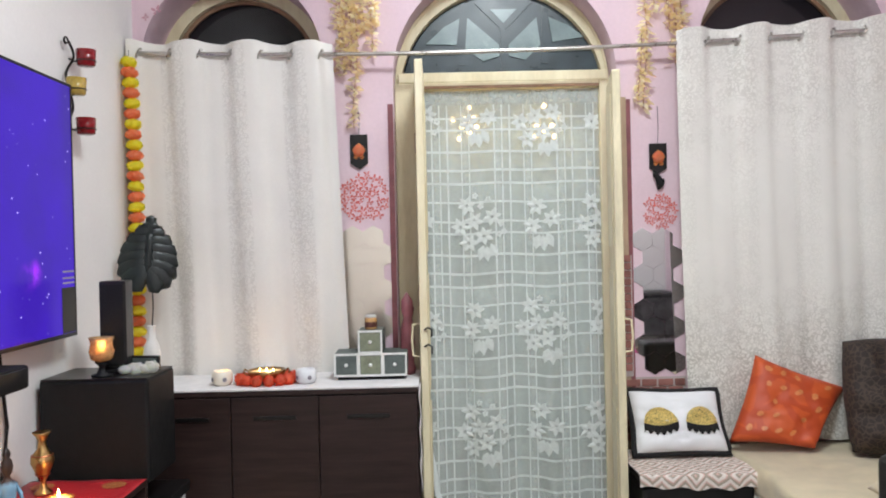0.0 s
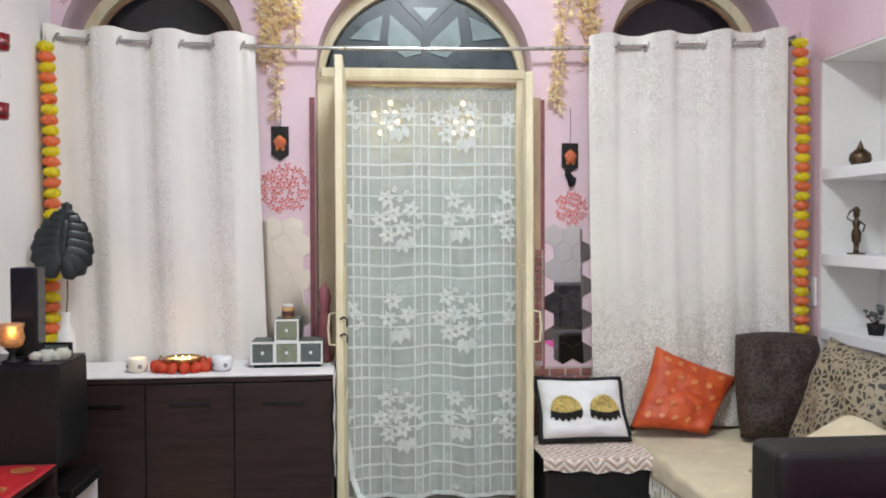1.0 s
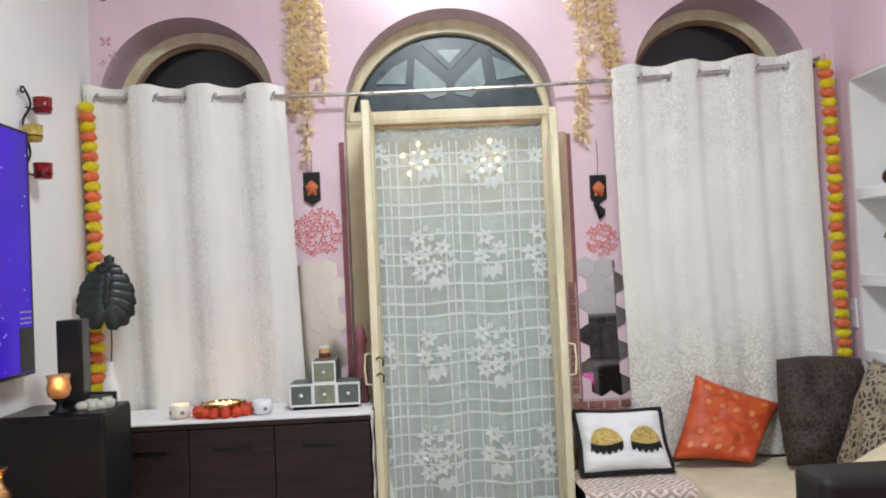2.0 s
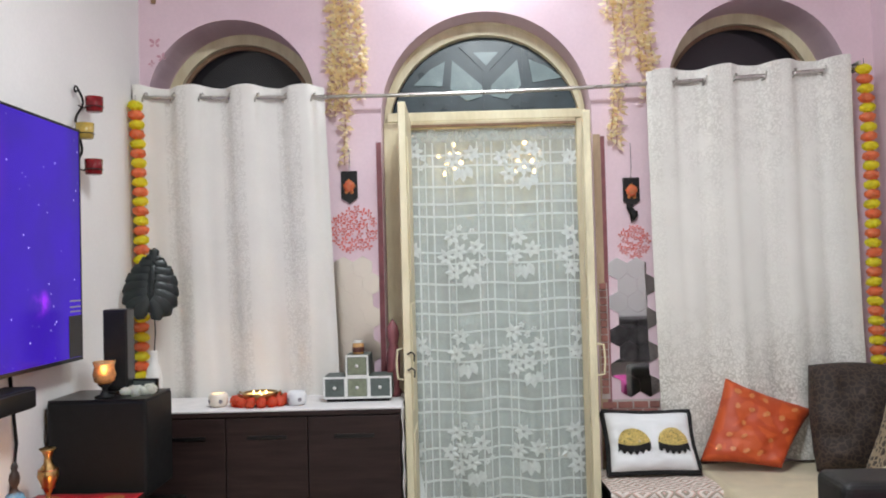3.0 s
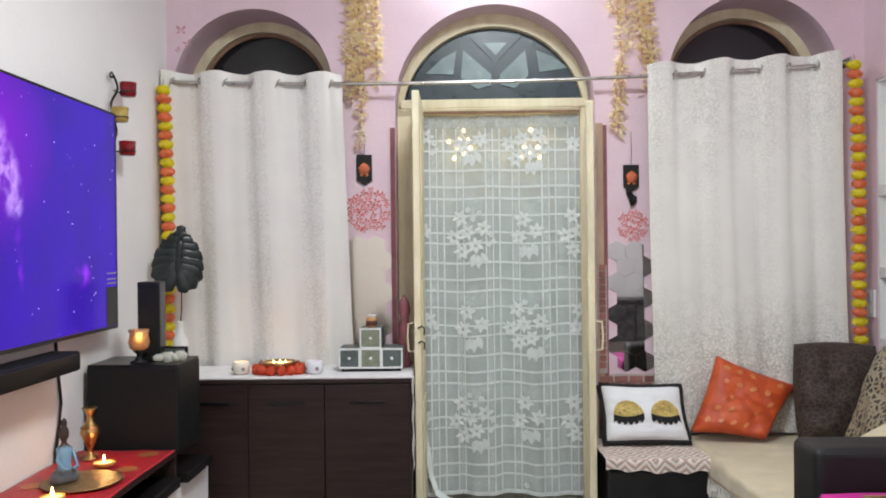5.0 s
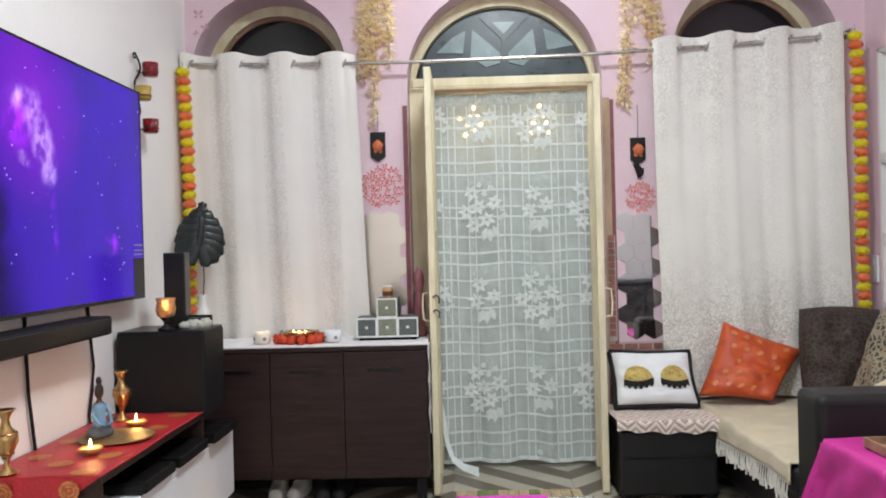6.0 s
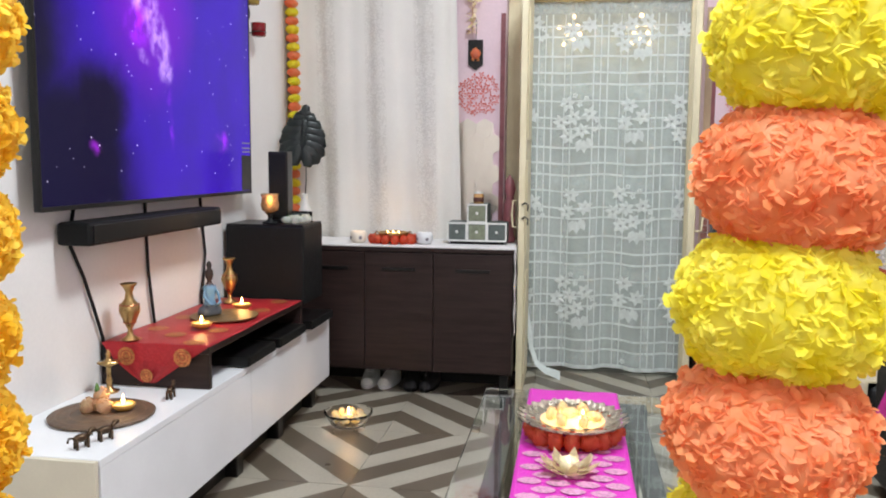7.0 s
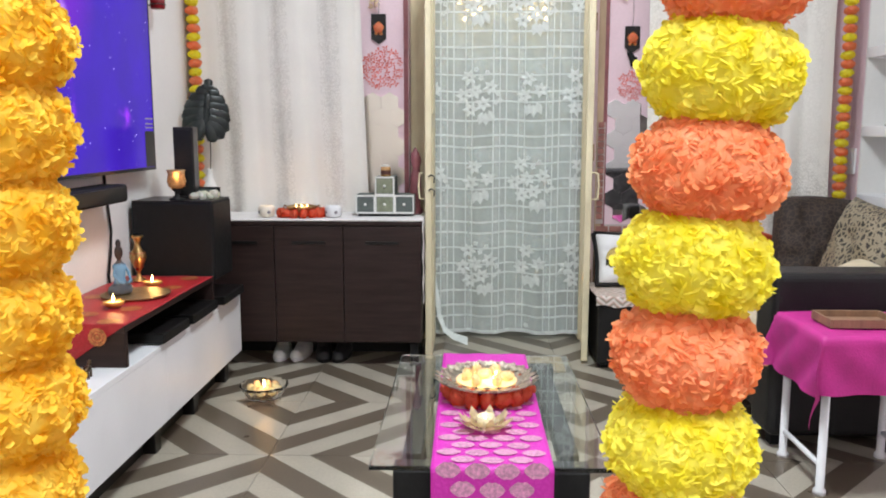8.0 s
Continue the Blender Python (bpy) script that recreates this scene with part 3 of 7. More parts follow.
def curtain(x0, x1, top0, top1, bottom, flare, seed, label, first, period, cloth):
    """An eyelet curtain; the rod shows in front of the cloth at first, first + period, ... of its width."""
    cu = thing("eyelet_curtain", label, "curtain", (0, RODY, 0), group="window curtains")
    rg = random.Random(seed)
    ph = [rg.uniform(0, 6) for _ in range(4)]

    def place(u, v):
        fall = 1 - v
        x = x0 + (x1 - x0) * u
        x += flare(u, fall)
        top = top0 + (top1 - top0) * u + 0.007 * math.cos(2 * math.pi * (u - first) / period + 2.4)
        z = bottom + (top - bottom) * v
        a = 2 * math.pi * (u - first) / period + 0.3 * math.sin(fall * 3 + ph[0]) * fall
        fold = (0.015 * math.exp(-fall * 5) + 0.0085) * math.tanh(2.0 * math.cos(a)) - 0.003 * fall * math.cos(2 * a)
        fold += (0.002 + 0.011 * fall * fall) * math.sin(u * 23 + ph[1] + fall * 1.3) + 0.003 * fall * math.sin(u * 51 + ph[2] + 2 * fall)
        fold += 0.0022 * math.sin(fall * 17 + u * 9) + 0.002 * math.exp(-((fall - 0.52) / 0.012) ** 2) + 0.002 * math.exp(-((fall - 0.76) / 0.01) ** 2)
        return Vector((x, fold, z))

    bm = sheet(120, 60, place)
    uv = bm.loops.layers.uv.new("UVMap")
    bm.verts.index_update()
    for f in bm.faces:
        for lp in f.loops:
            i, j = divmod(lp.vert.index, 61)
            lp[uv].uv = ((i / 120 - first - 0.085) / period * 0.3248, j / 60 * (top0 - bottom))
    part("fabric", bm, cloth, cu, smooth=True)
    u = first - period * 0.25
    while u < 1.0:
        if u > 0.01:
            x = x0 + (x1 - x0) * u
            pts = [(x + 0.009 * math.sin(a), 0.021 * math.cos(a), rod_z(x) + 0.021 * math.sin(a)) for a in [2 * math.pi * k / 18 for k in range(19)]]
            part("eyelet", tube(pts, 0.0045, 6), STEEL, cu, "steel eyelet")
        u += period / 2
    return cu


curtain(-1.713, -0.80, 2.268, 2.245, 0.742, lambda u, f: 0.05 * f * u + 0.03 * f * (1 - u), 3, "ivory damask eyelet curtain behind the dark cabinet", 0.13, 0.2965, BANDED)
curtain(0.745, 1.715, 2.268, 2.315, 0.412, lambda u, f: 0.035 * f * f * (1 - u) + 0.03 * u * f * f, 8, "ivory damask eyelet curtain behind the sofa cushions", 0.215, 0.292, BORDERED)
rod = thing("curtain_rod", "thin steel curtain rod along the arched wall", "curtain rod")
part("tube", tube([(q, RODY, rod_z(q)) for q in [-1.712 + 3.467 * k / 24 for k in range(25)]], 0.0095, 10), STEEL, rod, smooth=True)
for x in (-1.714, 1.758):
    part("bracket", box(x - 0.006, x + 0.006, RODY - 0.012, 0.0, rod_z(x) - 0.014, rod_z(x) + 0.03, 0.003), STEEL, rod)

# ---- shoe cabinet ----
CX0, CX1, CY, CZ = -1.69, -0.440, -0.50, 0.742
cab = thing("shoe_cabinet", "dark wenge shoe cabinet on short legs", "cabinet", (0, 0, 0))
part("body", box(CX0, CX1, CY + 0.018, -0.16, 0.13, CZ, 0.003), WENGE, cab)
part("top", box(CX0 - 0.004, CX1 + 0.004, CY - 0.004, -0.148, CZ, CZ + 0.02, 0.003), WENGE, cab)
for x0, x1 in ((CX0 + 0.003, -1.534), (-1.53, -1.19), (-1.186, -0.838), (-0.834, CX1 - 0.003)):
    d = part("door", box(x0, x1, CY, CY + 0.017, 0.14, CZ - 0.006, 0.002), WENGE, cab)
    xm = (x0 + x1) / 2
    part("handle", box(xm - 0.085, xm + 0.085, CY - 0.004, CY + 0.002, CZ - 0.098, CZ - 0.082, 0.002), BLACK, d, "recessed dark handle")
# Assumed set-back board, matt black to make the shade under the cabinet.
part("underside_shade", box(CX0 + 0.02, CX1 - 0.02, -0.18, -0.162, 0.0, 0.129), MATTBLACK, cab)
for x in (CX0 + 0.04, CX1 - 0.04):
    for y in (CY + 0.04, -0.2):
        part("leg", box(x - 0.022, x + 0.022, y - 0.022, y + 0.022, 0, 0.129, 0.003), MATTBLACK, cab)
CLOTH = mat("white_cotton_runner", (0.78, 0.75, 0.74), 0.9, vary=0.08, scale=20, bump=0.5, grain=300)
run = thing("cabinet_cloth", "white cotton cloth laid over the cabinet top", "table runner", (0, 0, 0))
part("cloth", box(CX0 + 0.01, CX1 + 0.006, CY - 0.007, -0.12, CZ + 0.0205, CZ + 0.03, 0.003), CLOTH, run)
part("overhang", sheet(6, 22, lambda u, v: Vector((CX1 + 0.010 + 0.003 * math.sin(v * 19 + u * 3), CY + 0.0 + 0.08 * u, 0.34 + (CZ - 0.312) * v)), 0.003), CLOTH, run, smooth=True)

# ---- television wall ----


def galaxy():
    """A star field: violet gas, a dark quarter, a pale curved streak with pink haze round it."""
    m, n, l, b = principled("galaxy_screen")
    co, sep = n.new("ShaderNodeTexCoord"), n.new("ShaderNodeSeparateXYZ")

    def tex(scale, detail, off):
        mp, t = n.new("ShaderNodeMapping"), n.new("ShaderNodeTexNoise")
        mp.inputs["Location"].default_value = off
        t.inputs["Scale"].default_value, t.inputs["Detail"].default_value = scale, detail
        l.new(co.outputs["Object"], mp.inputs["Vector"])
        l.new(mp.outputs["Vector"], t.inputs["Vector"])
        return t

    def op(kind, a, c, d=0.0):
        o = n.new("ShaderNodeMath")
        o.operation = kind
        for k, v in enumerate((a, c, d)):
            if hasattr(v, "links"):
                l.new(v, o.inputs[k])
            else:
                o.inputs[k].default_value = v
        return o.outputs["Value"]

    def ranged(src, f0, f1, t0, t1, kind="SMOOTHSTEP"):
        o = n.new("ShaderNodeMapRange")
        o.interpolation_type = kind
        for k, v in (("From Min", f0), ("From Max", f1), ("To Min", t0), ("To Max", t1)):
            o.inputs[k].default_value = v
        l.new(src, o.inputs["Value"])
        return o.outputs["Result"]

    warp = n.new("ShaderNodeVectorMath")
    warp.operation = "MULTIPLY_ADD"
    l.new(tex(5.5, 6, (0.4, 0.1, 0.7)).outputs["Color"], warp.inputs[0])
    warp.inputs[1].default_value = (0.0, 0.13, 0.13)
    l.new(co.outputs["Object"], warp.inputs[2])
    l.new(warp.outputs["Vector"], sep.inputs["Vector"])
    Y, Z = op("SUBTRACT", sep.outputs["Y"], 0.065), op("SUBTRACT", sep.outputs["Z"], 0.065)

    def blob(y, z, sy, sz, full=0.0):
        a, c = op("DIVIDE", op("SUBTRACT", Y, y), sy), op("DIVIDE", op("SUBTRACT", Z, z), sz)
        return ranged(op("SQRT", op("ADD", op("MULTIPLY", a, a), op("MULTIPLY", c, c)), 0.0), full, 1.0, 1.0, 0.0)

    def most(items):
        out = items[0]
        for i in items[1:]:
            out = op("MAXIMUM", out, i)
        return out

    def layer(under, fac, color, mode):
        x = n.new("ShaderNodeMix")
        x.data_type, x.blend_type = "RGBA", mode
        l.new(fac, x.inputs["Factor"])
        if under is None:
            x.inputs["A"].default_value = (0.042, 0.008, 0.43, 1)
        else:
            l.new(under, x.inputs["A"])
        x.inputs["B"].default_value = (*color, 1)
        return x.outputs["Result"]

    patchy = ranged(tex(3.4, 8, (0.3, 1.1, 0.2)).outputs["Fac"], 0.36, 0.66, 0.0, 1.0)
    fine = ranged(tex(11, 9, (2, 0.4, 0.1)).outputs["Fac"], 0.40, 0.64, 0.05, 1.0)
    col = layer(None, op("MULTIPLY", patchy, 0.55), (0.035, 0.012, 0.30), "MIX")
    col = layer(col, op("MULTIPLY", blob(-0.13, 0.26, 0.42, 0.45), 0.9), (0.20, 0.008, 0.58), "MIX")
    col = layer(col, op("MULTIPLY", most([blob(-0.62, -0.42, 0.50, 0.56, 0.5), blob(-0.45, -0.16, 0.24, 0.26, 0.4), blob(-0.90, 0.05, 0.42, 0.70, 0.4)]), 0.97), (0.004, 0.003, 0.016), "MIX")
    col = layer(col, op("MULTIPLY", blob(0.74, 0.30, 0.10, 0.7), 0.5), (0.03, 0.015, 0.20), "MIX")
    col = layer(col, op("MULTIPLY", most([blob(-0.20, 0.17, 0.13, 0.12), blob(0.012, -0.16, 0.035, 0.15), blob(-0.48, -0.27, 0.04, 0.04), blob(0.45, -0.23, 0.09, 0.06)]), fine), (0.34, 0.015, 0.62), "ADD")
    col = layer(col, op("MULTIPLY", most([blob(-0.21, 0.262, 0.10, 0.07), blob(-0.11, 0.22, 0.08, 0.11), blob(-0.058, 0.12, 0.075, 0.14), blob(-0.02, 0.045, 0.08, 0.08), blob(-0.17, 0.06, 0.06, 0.03)]), fine), (0.62, 0.42, 0.70), "ADD")
    vo = n.new("ShaderNodeTexVoronoi")
    vo.inputs["Scale"].default_value = 24
    l.new(co.outputs["Object"], vo.inputs["Vector"])
    stars = op("MULTIPLY", ranged(vo.outputs["Distance"], 0.02, 0.12, 1, 0), ranged(tex(9, 0, (5, 5, 5)).outputs["Fac"], 0.46, 0.58, 0, 1))
    col = layer(col, stars, (0.8, 0.72, 1.0), "ADD")
    b.inputs["Base Color"].default_value = (0.004, 0.004, 0.006, 1)
    b.inputs["Specular IOR Level"].default_value = 0.1
    b.inputs["Roughness"].default_value = 0.2
    l.new(col, b.inputs["Emission Color"])
    b.inputs["Emission Strength"].default_value = 1.25
    return m


SCREEN = galaxy()
TY0, TY1, TZ0, TZ1, TX = -2.335, -0.805, 1.035, 1.935, -1.655
tv = thing("television", "large flat television showing a violet galaxy", "television", (TX, (TY0 + TY1) / 2, (TZ0 + TZ1) / 2))
hw, hh = (TY1 - TY0) / 2, (TZ1 - TZ0) / 2
part("housing", box(-0.022, -0.001, -hw, hw, -hh, hh, 0.004), BLACK, tv)
part("bezel_bottom", box(-0.001, 0.003, -hw, hw, -hh, -hh + 0.014, 0.001), BLACK, tv)
part("bezel_top", box(-0.001, 0.003, -hw, hw, hh - 0.009, hh, 0.001), BLACK, tv)
for s in (-1, 1):
    part("bezel_side", box(-0.001, 0.003, min(s * hw, s * (hw - 0.009)), max(s * hw, s * (hw - 0.009)), -hh + 0.0145, hh - 0.0095, 0.001), BLACK, tv)
part("screen", box(-0.001, 0.001, -hw + 0.0092, hw - 0.0092, -hh + 0.0145, hh - 0.0095), SCREEN, tv, "glowing violet galaxy picture")
part("wall_bracket", box(W - TX + 0.001, -0.0225, -0.25, 0.25, -0.2, 0.2, 0.004), MATTBLACK, tv)
GREYPRINT = mat("grey_print", (0.30, 0.29, 0.32), 0.5)
label_part = part("energy_label", box(0.0012, 0.0022, 0.655, hw - 0.0095, -hh + 0.016, -0.275, 0.0003), BLACK, tv, "black paper label stuck on the screen corner")
for z0 in (-0.262, -0.245, -0.222):
    part("pale_bar", box(0.0012, 0.0020, 0.665, hw - 0.012, z0, z0 + 0.006), GREYPRINT, label_part)
bar = thing("soundbar", "long black soundbar mounted under the television", "soundbar", (W, -1.70, 0.96))
part("body", box(0.012, 0.125, -0.485, 0.445, -0.036, 0.036, 0.01), MATTBLACK, bar)
part("grille", box(0.1252, 0.130, -0.47, 0.43, -0.028, 0.028, 0.002), BLACK, bar)
for y in (-0.3, 0.3):
    part("bracket", box(0.001, 0.012, y - 0.02, y + 0.02, -0.03, 0.03), MATTBLACK, bar)


def cable(label, pts):
    bm = tube(pts, 0.006, 7)
    return tagged(part("cable", bm, MATTBLACK, smooth=True), label, "cable", group="cables on the wall")


cable("black cable hanging down the wall", [(W + 0.012, -2.09, 1.04), (W + 0.008, -2.12, 0.93), (W + 0.012, -2.09, 0.87), (W + 0.012, -2.055, 0.81), (W + 0.012, -2.01, 0.71), (W + 0.012, -1.985, 0.65), (W + 0.012, -1.96, 0.59), (W + 0.012, -1.955, 0.47)])
cable("black cable hanging down the wall", [(W + 0.008, -1.655, 1.04), (W + 0.008, -1.652, 0.90), (W + 0.012, -1.652, 0.77), (W + 0.014, -1.64, 0.68), (W + 0.012, -1.62, 0.58), (W + 0.012, -1.62, 0.5)])
cable("black cable hanging down the wall", [(W + 0.008, -1.21, 1.04), (W + 0.012, -1.20, 0.91), (W + 0.012, -1.18, 0.79), (W + 0.012, -1.197, 0.70), (W + 0.012, -1.227, 0.61), (W + 0.012, -1.21, 0.5)])

# ---- television unit ----
UX, UZ, UY0, UY1 = -1.33, 0.43, -2.60, -0.64
unit = thing("tv_unit", "white gloss television unit with black legs and riser", "tv unit")
part("body", box(W + 0.002, UX - 0.02, UY0 + 0.004, UY1, 0.135, UZ - 0.022, 0.002), GLOSSWHITE, unit)
part("top", box(W + 0.002, UX, UY0, UY1 + 0.002, UZ - 0.0215, UZ, 0.002), GLOSSWHITE, unit)
for y0, y1 in ((UY0 + 0.004, (UY0 + UY1) / 2 - 0.001), ((UY0 + UY1) / 2 + 0.001, UY1)):
    part("drawer_front", box(UX - 0.0195, UX - 0.001, y0, y1, 0.13, UZ - 0.0225, 0.002), GLOSSWHITE, unit)
part("end_panel", box(W + 0.004, UX - 0.004, UY0 - 0.016, UY0 - 0.001, 0.132, UZ - 0.002, 0.002), mat("cream_edge_panel", (0.66, 0.60, 0.48), 0.4, vary=0.06, scale=8), unit)
for y in (UY0 + 0.3, (UY0 + UY1) / 2, UY1 - 0.1, UY1 - 0.55):
    part("leg", box(UX - 0.13, UX - 0.05, y - 0.03, y + 0.03, 0.0, 0.134, 0.004), BLACK, unit)
# Black block fills in the shade beneath the floating unit.
part("underside_shade", box(W + 0.01, UX - 0.1, UY0 + 0.1, UY1 - 0.02, 0.0, 0.134), BLACK, unit)
RZ, RY0, RY1, RX = 0.572, -1.96, -1.02, -1.335
riser = thing("riser_shelf", "dark low riser shelf standing on the television unit", "shelf")
part("shelf_top", box(W + 0.004, RX, RY0, RY1, RZ - 0.022, RZ, 0.002), WENGE, riser)
part("side_panel", box(W + 0.004, RX, RY0, RY0 + 0.022, UZ + 0.0005, RZ - 0.0225, 0.002), WENGE, riser)
part("side_panel", box(W + 0.004, RX, RY1 - 0.022, RY1, UZ + 0.0005, RZ - 0.0225, 0.002), WENGE, riser)
part("back_panel", box(W + 0.004, W + 0.016, RY0 + 0.023, RY1 - 0.023, UZ + 0.0005, RZ - 0.0225), WENGE, riser)
for name, y0, y1, x1, lab in (("set_top_box", -1.68, -1.41, -1.315, "flat black set-top box under the riser"), ("set_top_box", -1.37, -1.06, -1.31, "flat black receiver box under the riser"), ("disc_player", -1.005, -0.70, -1.295, "black glossy player box on the unit")):
    st = thing(name, lab, "media box", (0, 0, UZ))
    part("case", box(-1.70, x1, y0, y1, 0.006, 0.045, 0.004), BLACK, st)
    part("front", box(x1, x1 + 0.004, y0 + 0.006, y1 - 0.006, 0.01, 0.041, 0.001), MATTBLACK, st)
    for y in (y0 + 0.03, y1 - 0.03):
        part("foot", box(-1.5, -1.48, y - 0.01, y + 0.01, 0, 0.006), MATTBLACK, st)

# black speaker case at the end of the unit
BX0, BX1, BY0, BY1, BZ = W + 0.02, -1.335, -0.995, -0.72, 0.900
case = thing("subwoofer", "large black subwoofer box beside the cabinet", "speaker")
part("cabinet_body", box(BX0, BX1, BY0, BY1, UZ + 0.115, BZ, 0.012), MATTBLACK, case)
part("top_board", box(BX0 + 0.004, BX1 - 0.004, BY0 + 0.004, BY1 - 0.004, BZ - 0.001, BZ + 0.004, 0.002), BLACK, case)
for x in (BX0 + 0.05, BX1 - 0.12):
    for y in (BY0 + 0.05, BY1 - 0.05):
        part("foot", box(x - 0.02, x + 0.02, y - 0.02, y + 0.02, UZ + 0.046, UZ + 0.115), MATTBLACK, case)

# ---- seating ----
OX0, OX1, OY0, OY1, OZ = 0.462, 0.918, -0.475, -0.03, 0.375
otto = thing("ottoman", "black leatherette storage ottoman", "ottoman")
part("body", box(OX0, OX1, OY0, OY1, 0.02, OZ - 0.05, 0.015), LEATHER, otto)
part("lid", box(OX0 - 0.006, OX1 + 0.006, OY0 - 0.006, OY1, OZ - 0.049, OZ, 0.02, seg=3), LEATHER, otto)
part("seam", box(OX0 + 0.02, OX1 - 0.02, OY0 - 0.004, OY0 + 0.002, 0.20, 0.205), MATTBLACK, otto)
for x in (OX0 + 0.04, OX1 - 0.04):
    for y in (OY0 + 0.04, OY1 - 0.04):
        part("foot", box(x - 0.02, x + 0.02, y - 0.02, y + 0.02, 0, 0.022), MATTBLACK, otto)

SX0, SX1, SY0, SY1, SZ = 0.94, E - 0.005, -1.33, -0.03, 0.402
sofa = thing("sofa", "black leatherette sofa along the pink wall", "sofa")
part("base", box(SX0 + 0.05, SX1, SY0, SY1, 0.06, 0.27, 0.02), LEATHER, sofa)
part("seat", box(SX0 - 0.01, SX1 - 0.18, SY0 + 0.005, SY1, 0.272, SZ - 0.012, 0.04, seg=4), LEATHER, sofa)
part("backrest", box(SX1 - 0.17, SX1, SY0 + 0.005, SY1, 0.272, 0.60, 0.04, seg=4), LEATHER, sofa)
part("armrest", box(SX0 + 0.0, SX1, SY0 - 0.2, SY0, 0.05, 0.685, 0.03, seg=4), LEATHER, sofa)
for x in (SX0 + 0.06, SX1 - 0.06):
    for y in (SY0 - 0.12, SY1 - 0.08):
        part("foot", box(x - 0.025, x + 0.025, y - 0.025, y + 0.025, 0, 0.062), MATTBLACK, sofa)

# ---- coffee table ----
TABZ = 0.40
GLASS = glass("table_glass", (0.94, 0.98, 0.965))
tab = thing("coffee_table", "clear glass coffee table on a black frame", "coffee table", (-0.145, -2.155, 0))
top = part("glass_top", box(-0.30, 0.30, -0.50, 0.50, TABZ - 0.012, TABZ, 0.003), GLASS, tab)
top.visible_shadow = False
for y in (-0.36, 0.36):
    part("leg", box(-0.225, 0.225, y - 0.045, y + 0.045, 0.0, 0.05, 0.006), MATTBLACK, tab)
for y in (-0.435, 0.435):
    part("cross_beam", box(-0.245, 0.245, y - 0.028, y + 0.028, 0.24, 0.374, 0.006), MATTBLACK, tab)
for x in (-0.20, 0.20):
    part("side_frame", box(x - 0.025, x + 0.025, -0.405, 0.405, 0.34, TABZ - 0.0125, 0.005), MATTBLACK, tab)
    for y in (-0.38, 0.38):
        part("upright", box(x - 0.022, x + 0.022, y - 0.022, y + 0.022, 0.0505, 0.3395, 0.004), MATTBLACK, tab)

# ---- cloth and cushions on the seating ----


def cushion_point(corners, u, v, side, puff, pinch=0.05):
    """A point of a plump cushion between four corners (top left, top right, bottom right, bottom left)."""
    tl, tr, br, bl = corners
    uu = u + pinch * math.sin(math.pi * v) * (0.5 - u) * 1.2 - 0.0
    vv = v + pinch * math.sin(math.pi * u) * (0.5 - v) * 1.2
    p = (tl * (1 - uu) + tr * uu) * (1 - vv) + (bl * (1 - uu) + br * uu) * vv
    n = (tr - tl).cross(bl - tl).normalized()
    h = puff * (max(0, 1 - (2 * u - 1) ** 4) * max(0, 1 - (2 * v - 1) ** 4)) ** 0.55
    h *= 1 + 0.07 * math.sin(9 * u + 5 * v) + 0.09 * math.sin(17 * v - 6 * u) * v + 0.22 * noise.noise(Vector((u * 4 + tl.x * 7, v * 6 + tl.z * 5, side))) + 0.10 * noise.noise(Vector((u * 11, v * 15 + tl.x * 9, side)))
    return p + n * h * side


def cushion(name, label, corners, puff, material, piping=None, pipe_r=0.008, pinch=0.05):
    corners = [Vector(q) for q in corners]
    cu = thing(name, label, "cushion", group="cushions on the sofa")
    bm = bmesh.new()
    sheet(26, 26, lambda u, v: cushion_point(corners, u, v, 1, puff, pinch), bm=bm)
    sheet(26, 26, lambda u, v: cushion_point(corners, u, v, -1, puff, pinch), bm=bm)
    bmesh.ops.remove_doubles(bm, verts=bm.verts[:], dist=0.0004)
    bmesh.ops.recalc_face_normals(bm, faces=bm.faces[:])
    part("cover", bm, material, cu, smooth=True)
    if piping:
        rim = [(k / 16, 0) for k in range(16)] + [(1, k / 16) for k in range(16)] + [(1 - k / 16, 1) for k in range(16)] + [(0, 1 - k / 16) for k in range(17)]
        part("piping", tube([cushion_point(corners, u, v, 1, 0) for u, v in rim], pipe_r, 8), piping, cu, "black fur piping", smooth=True)
    return cu, corners


